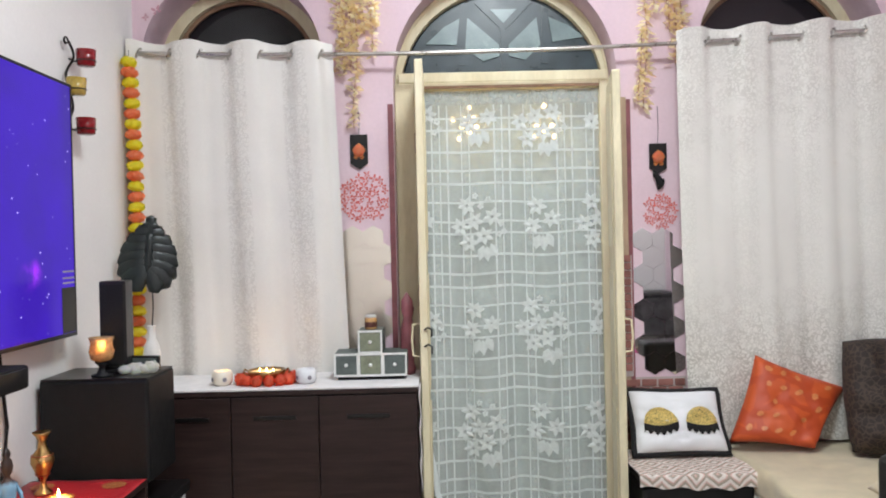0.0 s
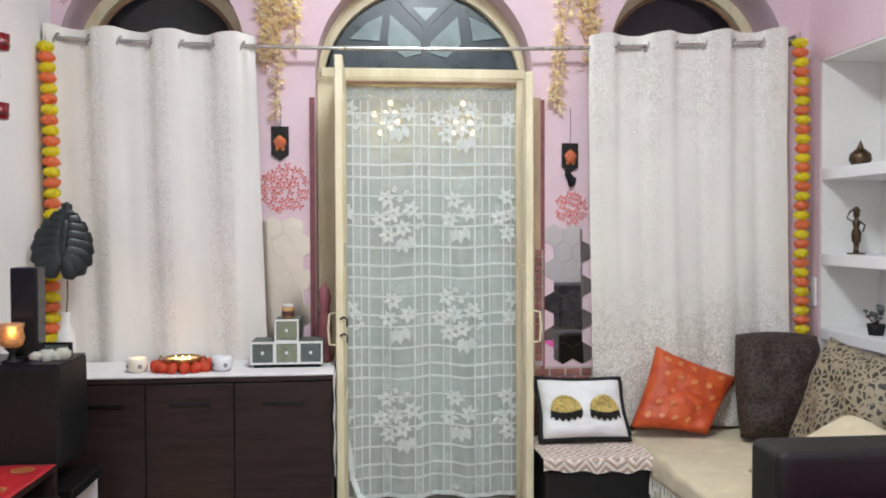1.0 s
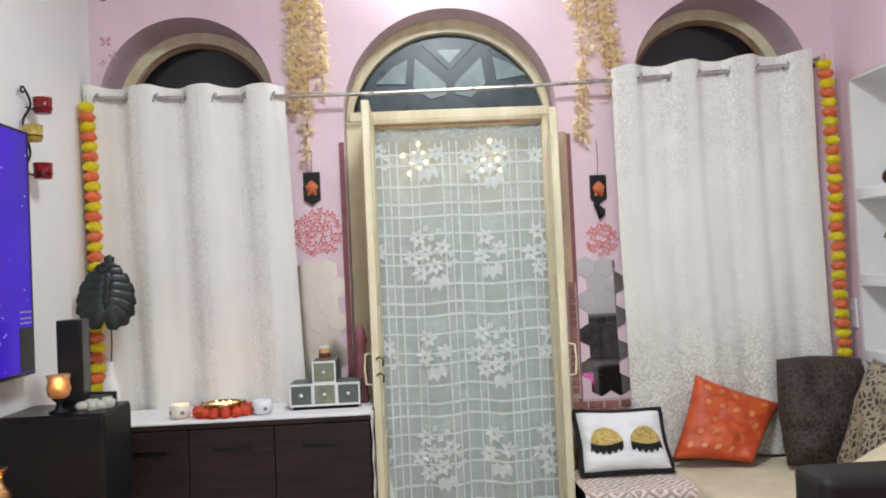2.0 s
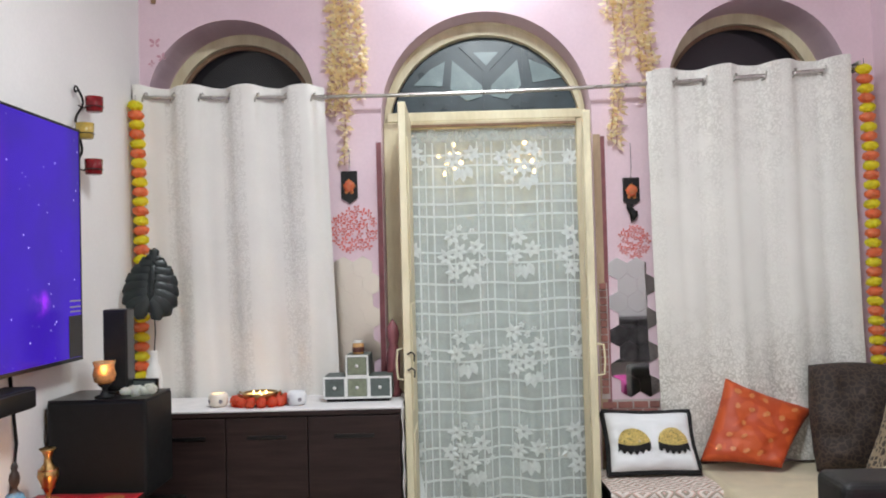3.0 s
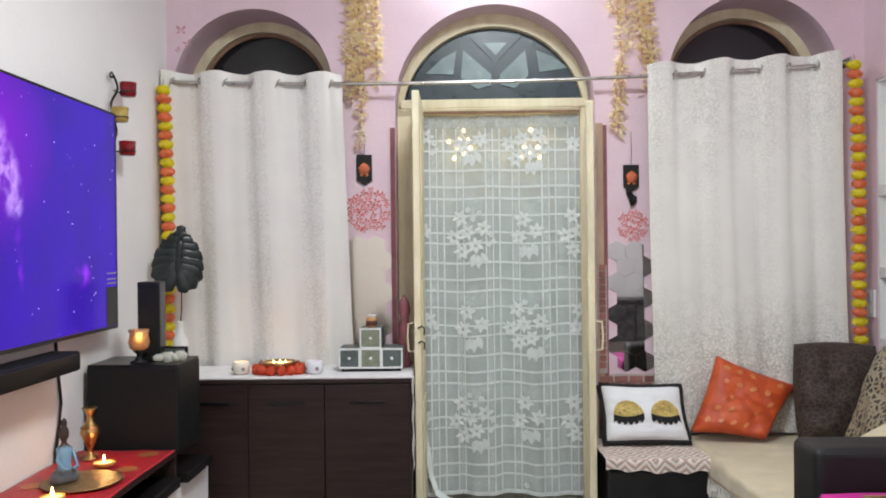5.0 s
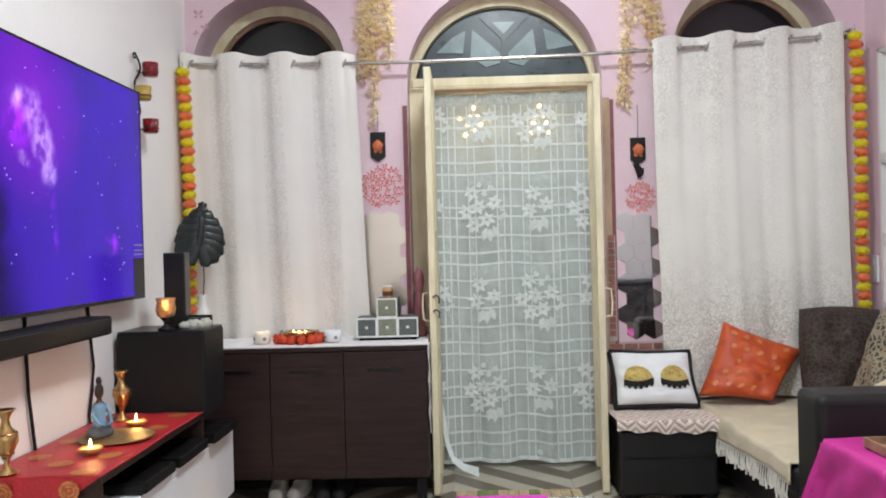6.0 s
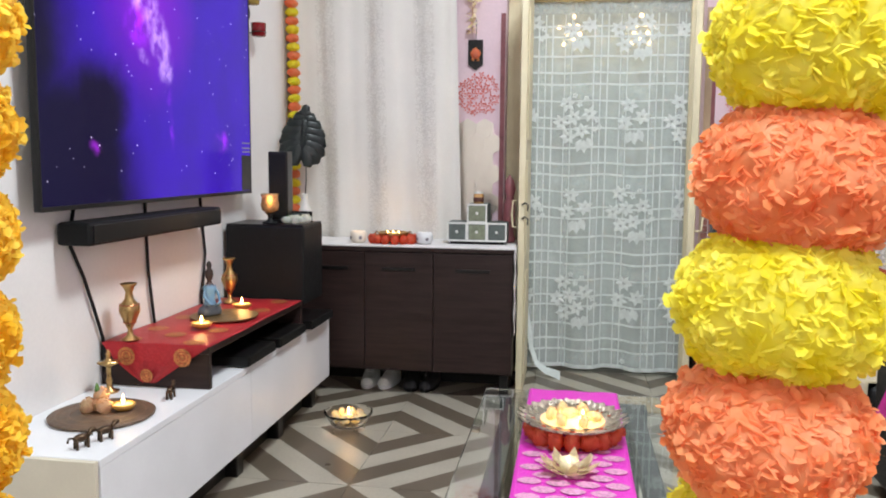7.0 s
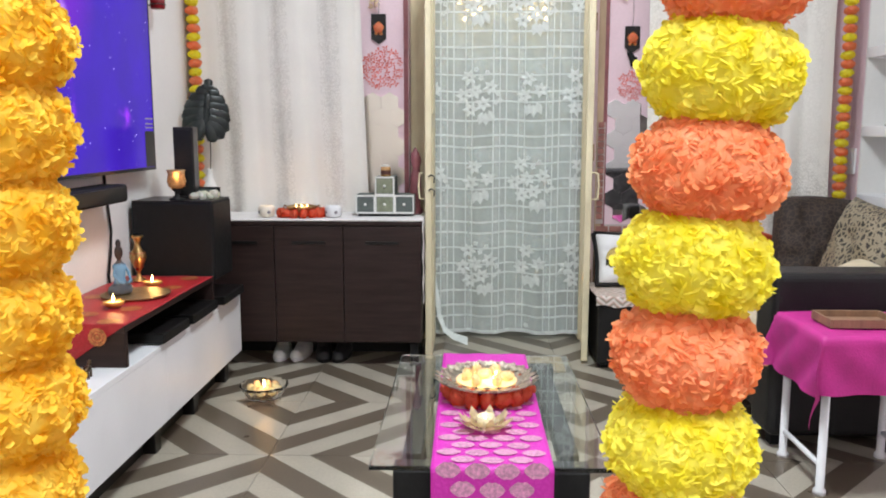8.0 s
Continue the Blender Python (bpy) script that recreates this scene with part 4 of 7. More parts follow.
def brocade(name, ground, thread, scale, cut, rough=0.45, lines=False):
    """Cloth with a woven curl pattern in a second thread."""
    m, n, l, b = principled(name)
    co, ns, vo = n.new("ShaderNodeTexCoord"), n.new("ShaderNodeTexNoise"), n.new("ShaderNodeTexVoronoi")
    ns.inputs["Scale"].default_value, ns.inputs["Detail"].default_value = scale * 0.6, 2
    vo.feature = "DISTANCE_TO_EDGE"
    vo.inputs["Scale"].default_value = scale
    mx = n.new("ShaderNodeVectorMath")
    mx.operation = "MULTIPLY_ADD"
    l.new(co.outputs["Object"], ns.inputs["Vector"])
    l.new(ns.outputs["Color"], mx.inputs[0])
    mx.inputs[1].default_value = (1.6 / scale,) * 3
    l.new(co.outputs["Object"], mx.inputs[2])
    l.new(mx.outputs["Vector"], vo.inputs["Vector"])
    r = n.new("ShaderNodeValToRGB")
    r.color_ramp.elements[0].position, r.color_ramp.elements[1].position = cut, cut + 0.06
    r.color_ramp.elements[0].color, r.color_ramp.elements[1].color = ((*thread, 1), (*ground, 1)) if lines else ((*ground, 1), (*thread, 1))
    l.new(vo.outputs["Distance"], r.inputs["Fac"])
    l.new(r.outputs["Color"], b.inputs["Base Color"])
    b.inputs["Roughness"].default_value = rough
    b.inputs["Sheen Weight"].default_value = 0.03
    bp = n.new("ShaderNodeBump")
    bp.inputs["Strength"].default_value, bp.inputs["Distance"].default_value = 0.6, 0.004
    l.new(vo.outputs["Distance"], bp.inputs["Height"])
    l.new(bp.outputs["Normal"], b.inputs["Normal"])
    return m


WHITEFELT = mat("white_cushion_cotton", (0.80, 0.80, 0.82), 0.9, vary=0.05, scale=12, bump=0.4, grain=260)
FUR = mat("black_fur_trim", (0.015, 0.014, 0.015), 0.95, vary=0.4, scale=80, bump=1.0, grain=500)
SEQUIN = mat("gold_sequins", (0.80, 0.62, 0.22), 0.3, 0.7, vary=0.5, scale=160, bump=1.0, grain=420)
ORANGESILK = brocade("orange_silk", (0.46, 0.056, 0.010), (0.55, 0.082, 0.014), 9, 0.1, 0.55)
PAISLEY = mat("pale_orange_motif", (0.62, 0.20, 0.062), 0.5, vary=0.15, scale=60)
BROWNSILK = brocade("brown_crushed_velvet", (0.017, 0.0085, 0.006), (0.050, 0.029, 0.019), 40, 0.07, 0.75, True)
LEOPARD = brocade("dark_patterned_brocade", (0.026, 0.021, 0.015), (0.27, 0.22, 0.145), 36, 0.13, 0.55, True)

# seat throw with a knotted fringe
throw = thing("sofa_throw", "beige woven throw with a white knotted fringe", "throw")


def throw_at(u, v):
    y = SY0 + 0.02 + (SY1 - SY0 - 0.05) * v
    s = 0.80 * u
    if s < 0.09:
        return Vector((SX0 - 0.018 - 0.004 * math.sin(v * 31), y, SZ - 0.10 + s + 0.02 * math.sin(v * 5 + 1)))
    return Vector((SX0 - 0.018 + s - 0.09, y, SZ - 0.006 + 0.004 * math.sin(s * 16 + v * 9) + 0.012 * math.exp(-((s - 0.11) / 0.05) ** 2) * 0))


part("cloth", sheet(40, 60, throw_at, 0.006), BEIGE, throw, smooth=True)
fr = bmesh.new()
rng = random.Random(2)
for k in range(62):
    v = (k + 0.5) / 62
    p = throw_at(0.0, v)
    q = rng.uniform(0.055, 0.085)
    tube([p + Vector((-0.002, 0, 0.004)), p + Vector((-0.006, rng.uniform(-0.006, 0.006), -q * 0.5)), p + Vector((-0.004, rng.uniform(-0.01, 0.01), -q))], 0.0042, 5, bm=fr, taper=lambda s: 0.6 + 0.8 * s)
tagged(part("fringe", fr, mat("white_cotton_fringe", (0.72, 0.68, 0.6), 0.95, vary=0.12, scale=50), throw, "white knotted fringe"), kind="stuff")


def diamond_cloth():
    m, n, l, b = principled("diamond_throw")
    co, sep = n.new("ShaderNodeTexCoord"), n.new("ShaderNodeSeparateXYZ")
    l.new(co.outputs["UV"], sep.inputs["Vector"])

    def op(kind, a, c):
        o = n.new("ShaderNodeMath")
        o.operation = kind
        for k, v in enumerate((a, c)):
            if hasattr(v, "links"):
                l.new(v, o.inputs[k])
            else:
                o.inputs[k].default_value = v
        return o.outputs["Value"]

    f = op("ADD", op("PINGPONG", sep.outputs["X"], 0.045), op("PINGPONG", sep.outputs["Y"], 0.06))
    band = op("FRACT", op("DIVIDE", f, 0.035), 0.0)
    r = n.new("ShaderNodeValToRGB")
    r.color_ramp.interpolation = "CONSTANT"
    r.color_ramp.elements[0].color, r.color_ramp.elements[1].color = (0.74, 0.66, 0.61, 1), (0.36, 0.30, 0.24, 1)
    r.color_ramp.elements[1].position = 0.45
    e = r.color_ramp.elements.new(0.8)
    e.color = (0.62, 0.40, 0.34, 1)
    l.new(band, r.inputs["Fac"])
    l.new(r.outputs["Color"], b.inputs["Base Color"])
    b.inputs["Roughness"].default_value = 0.9
    return m


DIAMOND = diamond_cloth()
cover = thing("ottoman_cloth", "cream cotton cloth with a diamond pattern over the ottoman", "throw")
OW = OX1 - OX0 + 0.03


def cover_at(u, v):
    s = 0.47 * v
    x = OX0 - 0.015 + OW * u
    if s < 0.055:
        return Vector((x + 0.004 * math.sin(u * 20), OY0 - 0.016 - 0.003 * math.sin(u * 27), OZ - 0.048 + s + 0.008 * math.sin(u * 4 + 2) + 0.006 * math.sin(u * 23)))
    return Vector((x, OY0 - 0.014 + s - 0.055, OZ + 0.006 + 0.003 * math.sin(u * 11 + v * 9)))


bm = sheet(40, 30, cover_at)
uv = bm.loops.layers.uv.new("UVMap")
bm.verts.index_update()
for f in bm.faces:
    for lp in f.loops:
        i, j = divmod(lp.vert.index, 31)
        lp[uv].uv = (i / 40 * OW, j / 30 * 0.5)
part("cloth", bm, DIAMOND, cover, smooth=True)

cu, cc = cushion("lash_cushion", "white cushion with gold sequin eyelids and black piping", [(0.478, -0.13, 0.66), (0.885, -0.13, 0.652), (0.90, -0.25, 0.398), (0.485, -0.25, 0.398)], 0.06, WHITEFELT, FUR, 0.014)
for c0 in (0.28, 0.74):
    lid, lash = bmesh.new(), bmesh.new()
    ring = []
    for k in range(21):
        a = math.pi * k / 20
        ring.append((c0 + 0.185 * math.cos(a), 0.56 - 0.26 * math.sin(a)))
    low = [(c0 + 0.185 - 0.37 * k / 20, 0.56 + 0.06 * math.sin(math.pi * k / 20)) for k in range(21)]
    for (a, b), (a2, b2) in zip(list(zip(ring, low)), list(zip(ring, low))[1:]):
        for q in range(5):
            pts = [(a[0] + (b[0] - a[0]) * w, a[1] + (b[1] - a[1]) * w) for w in (q / 5, (q + 1) / 5)]
            pts2 = [(a2[0] + (b2[0] - a2[0]) * w, a2[1] + (b2[1] - a2[1]) * w) for w in (q / 5, (q + 1) / 5)]
            lid.faces.new([lid.verts.new(cushion_point(cc, *p, -1, 0.06) + Vector((0, -0.004, 0))) for p in (pts[0], pts[1], pts2[1], pts2[0])])
    for (u0, v0), (u1, v1) in zip(low, low[1:]):
        d0, d1 = (0.10 + 0.03 * math.sin(u0 * 90), 0.10 + 0.03 * math.sin(u1 * 90))
        lash.faces.new([lash.verts.new(cushion_point(cc, *p, -1, 0.06) + Vector((0, -0.006, 0))) for p in ((u0, v0 - 0.02), (u0, v0 + d0), (u1, v1 + d1), (u1, v1 - 0.02))])
    part("sequin_lid", lid, SEQUIN, cu, "gold sequin half-moon")
    part("lash", lash, FUR, cu, "black felt lashes")

cu, cc = cushion("orange_cushion", "orange silk cushion with small motifs, tipped on a corner", [(1.075, -0.10, 0.80), (1.475, -0.11, 0.645), (1.24, -0.31, 0.425), (0.905, -0.22, 0.44)], 0.06, ORANGESILK)
rng = random.Random(12)
for i in range(5):
    for j in range(5):
        u, v = 0.12 + 0.17 * i + 0.05 * (j % 2), 0.12 + 0.18 * j
        if u > 0.75 and v > 0.5 or rng.random() < 0.12:
            continue
        bm = bmesh.new()
        vs = []
        size = rng.uniform(0.036, 0.05)
        for k in range(10):
            a = 2 * math.pi * k / 10
            rr = size * (0.75 + 0.5 * max(0, math.cos(a + i + 2 * j)) ** 3)
            vs.append(bm.verts.new(cushion_point(cc, u + rr * math.cos(a), v + rr * math.sin(a), -1, 0.06) + Vector((0, -0.0035, 0.001))))
        bm.faces.new(vs)
        part("motif", bm, PAISLEY, cu)
cushion("brown_cushion", "dark brown crushed velvet cushion leaning on the curtain", [(1.435, -0.17, 0.86), (1.82, -0.20, 0.85), (1.74, -0.38, 0.415), (1.375, -0.36, 0.42)], 0.10, BROWNSILK, pinch=-0.06)
cushion("patterned_cushion", "dark brocade cushion with a beige curl pattern", [(1.66, -0.58, 0.90), (1.70, -1.05, 0.86), (1.52, -1.10, 0.42), (1.48, -0.56, 0.42)], 0.08, LEOPARD)
cushion("beige_cushion", "beige cotton cushion lying against the armrest", [(1.12, -0.95, 0.455), (1.57, -0.90, 0.66), (1.56, -1.27, 0.63), (1.03, -1.29, 0.47)], 0.03, BEIGE)

MAGENTA = mat("magenta_cloth", (0.56, 0.030, 0.27), 0.55, vary=0.2, scale=10, bump=0.3, grain=160)
stool = thing("stool", "white-legged low stool in front of the armrest", "stool", (0.95, -1.94, 0))
part("seat", box(0.0, 0.42, 0.0, 0.38, 0.515, 0.543, 0.008), GLOSSWHITE, stool)
for x in (0.03, 0.39):
    for y in (0.03, 0.35):
        part("leg", lathe([(0.021, 0), (0.021, 0.015), (0.014, 0.022), (0.014, 0.5145)], 14, at=(x, y, 0)), GLOSSWHITE, stool, smooth=True)
    part("stretcher", tube([(x, 0.03, 0.10), (x, 0.35, 0.10)], 0.010, 10), GLOSSWHITE, stool, smooth=True)
spread = thing("stool_cloth", "magenta cloth draped over the stool, one corner hanging low", "cloth", (0.95, -1.94, 0))


def drape_at(u, v):
    """A cloth over the stool: flat on top, falling at its edges in soft folds."""
    x, y = -0.22 + 0.86 * u, -0.20 + 0.78 * v
    ox, oy = max(-0.012 - x, x - 0.432, 0.0), max(-0.012 - y, y - 0.392, 0.0)
    fall = math.hypot(ox, oy) if ox and oy else max(ox, oy)
    px, py = min(0.432, max(-0.012, x)), min(0.392, max(-0.012, y))
    ripple = 0.010 * math.sin(x * 31 + y * 27) * min(1, fall * 8)
    if ox:
        px += (ripple + 0.02 * fall + 0.25 * min(ox, oy)) * (1 if x > 0.2 else -1)
    if oy:
        py += (ripple + 0.05 * fall + 0.3 * min(ox, oy)) * (1 if y > 0.2 else -1)
    return Vector((px, py, 0.549 - fall + 0.002 * math.sin(x * 20 + y * 13)))


part("cloth", sheet(44, 40, drape_at), MAGENTA, spread, smooth=True)
dish = thing("serving_tray", "small dark brown wooden tray on the magenta cloth", "tray", (1.13, -1.76, 0.553))
part("base", box(-0.11, 0.11, -0.07, 0.07, 0.0, 0.008, 0.002), BROWNEDGE, dish)
for x0, x1, y0, y1 in ((-0.11, 0.11, -0.078, -0.0705), (-0.11, 0.11, 0.0705, 0.078), (-0.118, -0.1105, -0.078, 0.078), (0.1105, 0.118, -0.078, 0.078)):
    part("rim", box(x0, x1, y0, y1, 0.0, 0.03, 0.002), BROWNEDGE, dish)

# ---- flower strings of paper poms ----


def petal_paper(name, color, deep):
    m, n, l, b = principled(name)
    geo, r = n.new("ShaderNodeNewGeometry"), n.new("ShaderNodeValToRGB")
    l.new(geo.outputs["Random Per Island"], r.inputs["Fac"])
    r.color_ramp.elements[0].color, r.color_ramp.elements[1].color = (*deep, 1), (*color, 1)
    l.new(r.outputs["Color"], b.inputs["Base Color"])
    b.inputs["Roughness"].default_value = 0.5
    b.inputs["Subsurface Weight"].default_value = 0.25
    b.inputs["Subsurface Radius"].default_value = (0.02, 0.012, 0.005)
    tl, mix = n.new("ShaderNodeBsdfTranslucent"), n.new("ShaderNodeMixShader")
    l.new(r.outputs["Color"], tl.inputs["Color"])
    mix.inputs["Fac"].default_value = 0.6
    l.new(b.outputs["BSDF"], mix.inputs[1])
    l.new(tl.outputs["BSDF"], mix.inputs[2])
    l.new(mix.outputs["Shader"], n["Material Output"].inputs["Surface"])
    return m


YELLOW = petal_paper("yellow_petal_paper", (0.95, 0.90, 0.10), (0.93, 0.84, 0.06))
ORANGE = petal_paper("orange_petal_paper", (0.97, 0.42, 0.23), (0.95, 0.33, 0.15))


def pom_mesh(name, material, r, flat, petals, seed):
    """A round flower of ruffled paper petals round a core."""
    rg = random.Random(seed)
    bm = bmesh.new()
    bmesh.ops.create_icosphere(bm, subdivisions=2, radius=r * 0.945)
    for v in bm.verts:
        v.co.z *= flat
    for k in range(petals):
        z = 1 - 2 * (k + 0.5) / petals
        a = k * 2.399963 + rg.uniform(-0.3, 0.3)
        d = Vector((math.sqrt(1 - z * z) * math.cos(a), math.sqrt(1 - z * z) * math.sin(a), z))
        side = d.cross(Vector((rg.uniform(-1, 1), rg.uniform(-1, 1), rg.uniform(-1, 1)))).normalized()
        up = d.cross(side)
        w = r * rg.uniform(0.08, 0.14) * 3.2
        out = r * rg.uniform(0.97, 1.11)
        root = d * r * 0.90
        lie = side * r * rg.uniform(0.04, 0.20)
        edge = [0.95, 1.0, 0.95]
        row = []
        for s in (-1, 0, 1):
            row.append((root + up * w * 0.5 * s, d * out * edge[s + 1] + lie * (1 - 0.3 * s * s) + up * w * s))
        vs = []
        for p, q in row:
            for c in (p, p.lerp(q, 0.6) + d * r * 0.05, q):
                vs.append(bm.verts.new((c.x, c.y, c.z * flat)))
        for i in range(2):
            for j in range(2):
                bm.faces.new((vs[i * 3 + j], vs[i * 3 + j + 1], vs[i * 3 + j + 4], vs[i * 3 + j + 3]))
    me = bpy.data.meshes.new(name)
    bm.to_mesh(me)
    bm.free()
    me.materials.append(material)
    me.shade_smooth()
    return me


def pom_string(name, label, x, y, z_top, z_bottom, pitch, kinds, sway, seed, group):
    st = thing(name, label, "garland", (x, y, z_top), group=group)
    rg = random.Random(seed)
    n = int((z_top - z_bottom) / pitch)
    part("string", tube([(0, 0, 0.03)] + [(sway(k * pitch), 0, -k * pitch) for k in range(n + 1)], 0.0012, 5), MATTBLACK, st)
    for k in range(n):
        me = kinds[k % len(kinds)]
        if isinstance(me, list):
            me = rg.choice(me)
        o = part("pom", me, None, st)
        o.location = (sway(k * pitch) + rg.uniform(-0.002, 0.002), rg.uniform(-0.002, 0.002), -(k + 0.5) * pitch)
        o.rotation_euler = (rg.uniform(-0.15, 0.15), rg.uniform(-0.15, 0.15), rg.uniform(0, 6.28))
    return st


small_y = [pom_mesh("pom_yellow_small", YELLOW, 0.0345, 0.66, 110, s) for s in (1, 2)]
small_o = [pom_mesh("pom_orange_small", ORANGE, 0.0345, 0.66, 110, s) for s in (3, 4)]


def tissue(name, color, pale):
    """Crumpled tissue paper: soft blotches, thin edges that let light through."""
    m, n, l, b = principled(name)
    co, big, fine, r = n.new("ShaderNodeTexCoord"), n.new("ShaderNodeTexNoise"), n.new("ShaderNodeTexNoise"), n.new("ShaderNodeValToRGB")
    big.inputs["Scale"].default_value, big.inputs["Detail"].default_value = 55, 3
    fine.inputs["Scale"].default_value, fine.inputs["Detail"].default_value = 210, 3
    for t in (big, fine):
        l.new(co.outputs["Object"], t.inputs["Vector"])
    r.color_ramp.elements[0].position, r.color_ramp.elements[1].position = 0.32, 0.78
    r.color_ramp.elements[0].color, r.color_ramp.elements[1].color = (*color, 1), (*pale, 1)
    l.new(big.outputs["Fac"], r.inputs["Fac"])
    l.new(r.outputs["Color"], b.inputs["Base Color"])
    b.inputs["Roughness"].default_value = 0.7
    b.inputs["Specular IOR Level"].default_value = 0.25
    bp = n.new("ShaderNodeBump")
    bp.inputs["Strength"].default_value, bp.inputs["Distance"].default_value = 0.6, 0.002
    l.new(fine.outputs["Fac"], bp.inputs["Height"])
    l.new(bp.outputs["Normal"], b.inputs["Normal"])
    tl, mix = n.new("ShaderNodeBsdfTranslucent"), n.new("ShaderNodeMixShader")
    l.new(r.outputs["Color"], tl.inputs["Color"])
    mix.inputs["Fac"].default_value = 0.6
    l.new(b.outputs["BSDF"], mix.inputs[1])
    l.new(tl.outputs["BSDF"], mix.inputs[2])
    l.new(mix.outputs["Shader"], n["Material Output"].inputs["Surface"])
    return m


def tissue_pom(name, material, r, flat, seed, ruffle):
    """A fluffed ball of tissue: a lumpy heart under a close coat of small upright petals."""
    rg = random.Random(seed)
    bm = bmesh.new()
    bmesh.ops.create_icosphere(bm, subdivisions=4, radius=1)
    off = Vector((seed * 3.1, seed * 1.7, 0))

    def lump(d):
        return 0.94 + ruffle * 0.05 * (1 - abs(noise.noise(d * 3.0 + off)) * 2) + 0.04 * noise.noise(d * 1.7 + off)

    for v in bm.verts:
        d = v.co.normalized()
        q = r * lump(d)
        v.co = Vector((d.x * q, d.y * q, d.z * q * flat))
    petals = 2300
    for k in range(petals):
        z = 1 - 2 * (k + 0.5) / petals
        a = k * 2.399963 + rg.uniform(-0.3, 0.3)
        d = Vector((math.sqrt(1 - z * z) * math.cos(a), math.sqrt(1 - z * z) * math.sin(a), z))
        side = d.cross(Vector((rg.uniform(-1, 1), rg.uniform(-1, 1), rg.uniform(-1, 1)))).normalized()
        up = d.cross(side)
        w = r * rg.uniform(0.05, 0.09)
        base = r * (lump(d) - 0.03)
        out = base + r * (rg.uniform(0.05, 0.09) if rg.random() < 0.85 else rg.uniform(0.09, 0.15))
        lie = side * r * rg.uniform(0.0, 0.07)
        vs = []
        for q in (-1, 0, 1):
            p, e = d * base + up * w * 0.6 * q, d * (out - r * 0.025 * q * q) + lie * (1 - 0.4 * q * q) + up * w * q
            for c in (p, p.lerp(e, 0.6) + d * r * 0.012, e):
                vs.append(bm.verts.new((c.x, c.y, c.z * flat)))
        for i in range(2):
            for j in range(2):
                bm.faces.new((vs[i * 3 + j], vs[i * 3 + j + 1], vs[i * 3 + j + 4], vs[i * 3 + j + 3]))
    me = bpy.data.meshes.new(name)
    bm.to_mesh(me)
    bm.free()
    me.materials.append(material)
    me.shade_smooth()
    return me


SOFTYELLOW = tissue("soft_yellow_tissue", (0.86, 0.76, 0.03), (0.95, 0.90, 0.22))
SOFTORANGE = tissue("soft_orange_tissue", (0.88, 0.30, 0.11), (0.96, 0.52, 0.30))
SOFTMARIGOLD = tissue("soft_marigold_tissue", (0.93, 0.58, 0.03), (0.97, 0.80, 0.16))
big_y = [tissue_pom("pom_yellow", SOFTYELLOW, 0.0415, 0.80, s, 0.8) for s in (5, 6)]
big_o = [tissue_pom("pom_orange", SOFTORANGE, 0.0400, 0.80, s, 0.9) for s in (8, 9)]
big_m = [tissue_pom("pom_marigold", SOFTMARIGOLD, 0.0450, 0.80, s, 1.3) for s in (11, 12)]
pom_string("pom_garland", "yellow and orange pom garland hanging by the west curtain", -1.685, -0.16, 2.185, 0.80, 0.0456, [small_y, small_o], lambda d: 0.012 * math.sin(d * 3) + 0.012 * d, 1, "wall pom garlands")
pom_string("pom_garland", "yellow and orange pom garland hanging by the east curtain", 1.765, -0.13, 2.265, 0.80, 0.0456, [small_y, small_o], lambda d: 0.008 * math.sin(d * 4) + 0.018 * d, 2, "wall pom garlands")
pom_string("flower_string", "string of fluffy yellow and orange paper flowers in the opening", 0.028, -4.08, 2.3208, 0.70, 0.0505, [big_o, big_y], lambda d: 0.006 * math.sin(d * 9 + 1) - 0.09 * d, 3, "flower strings in the opening")
pom_string("flower_string", "string of fluffy marigold-coloured paper flowers in the opening", -0.472, -4.08, 2.30, 0.70, 0.051, [big_m], lambda d: 0.006 * math.sin(d * 8), 4, "flower strings in the opening")
for x, y in ((0.028, -4.08), (-0.472, -4.08)):
    nail = thing("hook_nail", "steel nail holding a flower string on the beam", "nail", (x, y, 2.33), group="nails on the beam")
    part("shank", tube([(0, -0.062, 0.03), (0, 0.0, 0.025), (0, 0.005, 0.0)], 0.003, 6), STEEL, nail)

# ---- candles ----
FLAME = glow("candle_flame", (1.0, 0.60, 0.18), 30)
WAX = mat("glowing_wax", (0.85, 0.66, 0.36), 0.5, vary=0.1, scale=30)
# The candle glow in the wax is put in as orange emission.
WAX.node_tree.nodes["Principled BSDF"].inputs["Emission Color"].default_value = (1.0, 0.5, 0.12, 1)
WAX.node_tree.nodes["Principled BSDF"].inputs["Emission Strength"].default_value = 0.6
CLEAR = glass("clear_cut_glass", (1, 0.98, 0.95), 0.05, 1.12)


def flame(parent, x, y, z, s=1.0, power=0.22):
    bm = lathe([(0.0005, 0), (0.0042 * s, 0.006 * s), (0.0048 * s, 0.011 * s), (0.0025 * s, 0.021 * s), (0.0003, 0.03 * s)], 10)
    bmesh.ops.translate(bm, verts=bm.verts[:], vec=(x, y, z))
    part("flame", bm, FLAME, parent, "lit candle flame", smooth=True)
    if power:
        m = parent.matrix_world @ Vector((x, y, z + 0.03 * s))
        lamp("candle_light", "POINT", pose(*m), power, (1.0, 0.55, 0.22), 0.012)


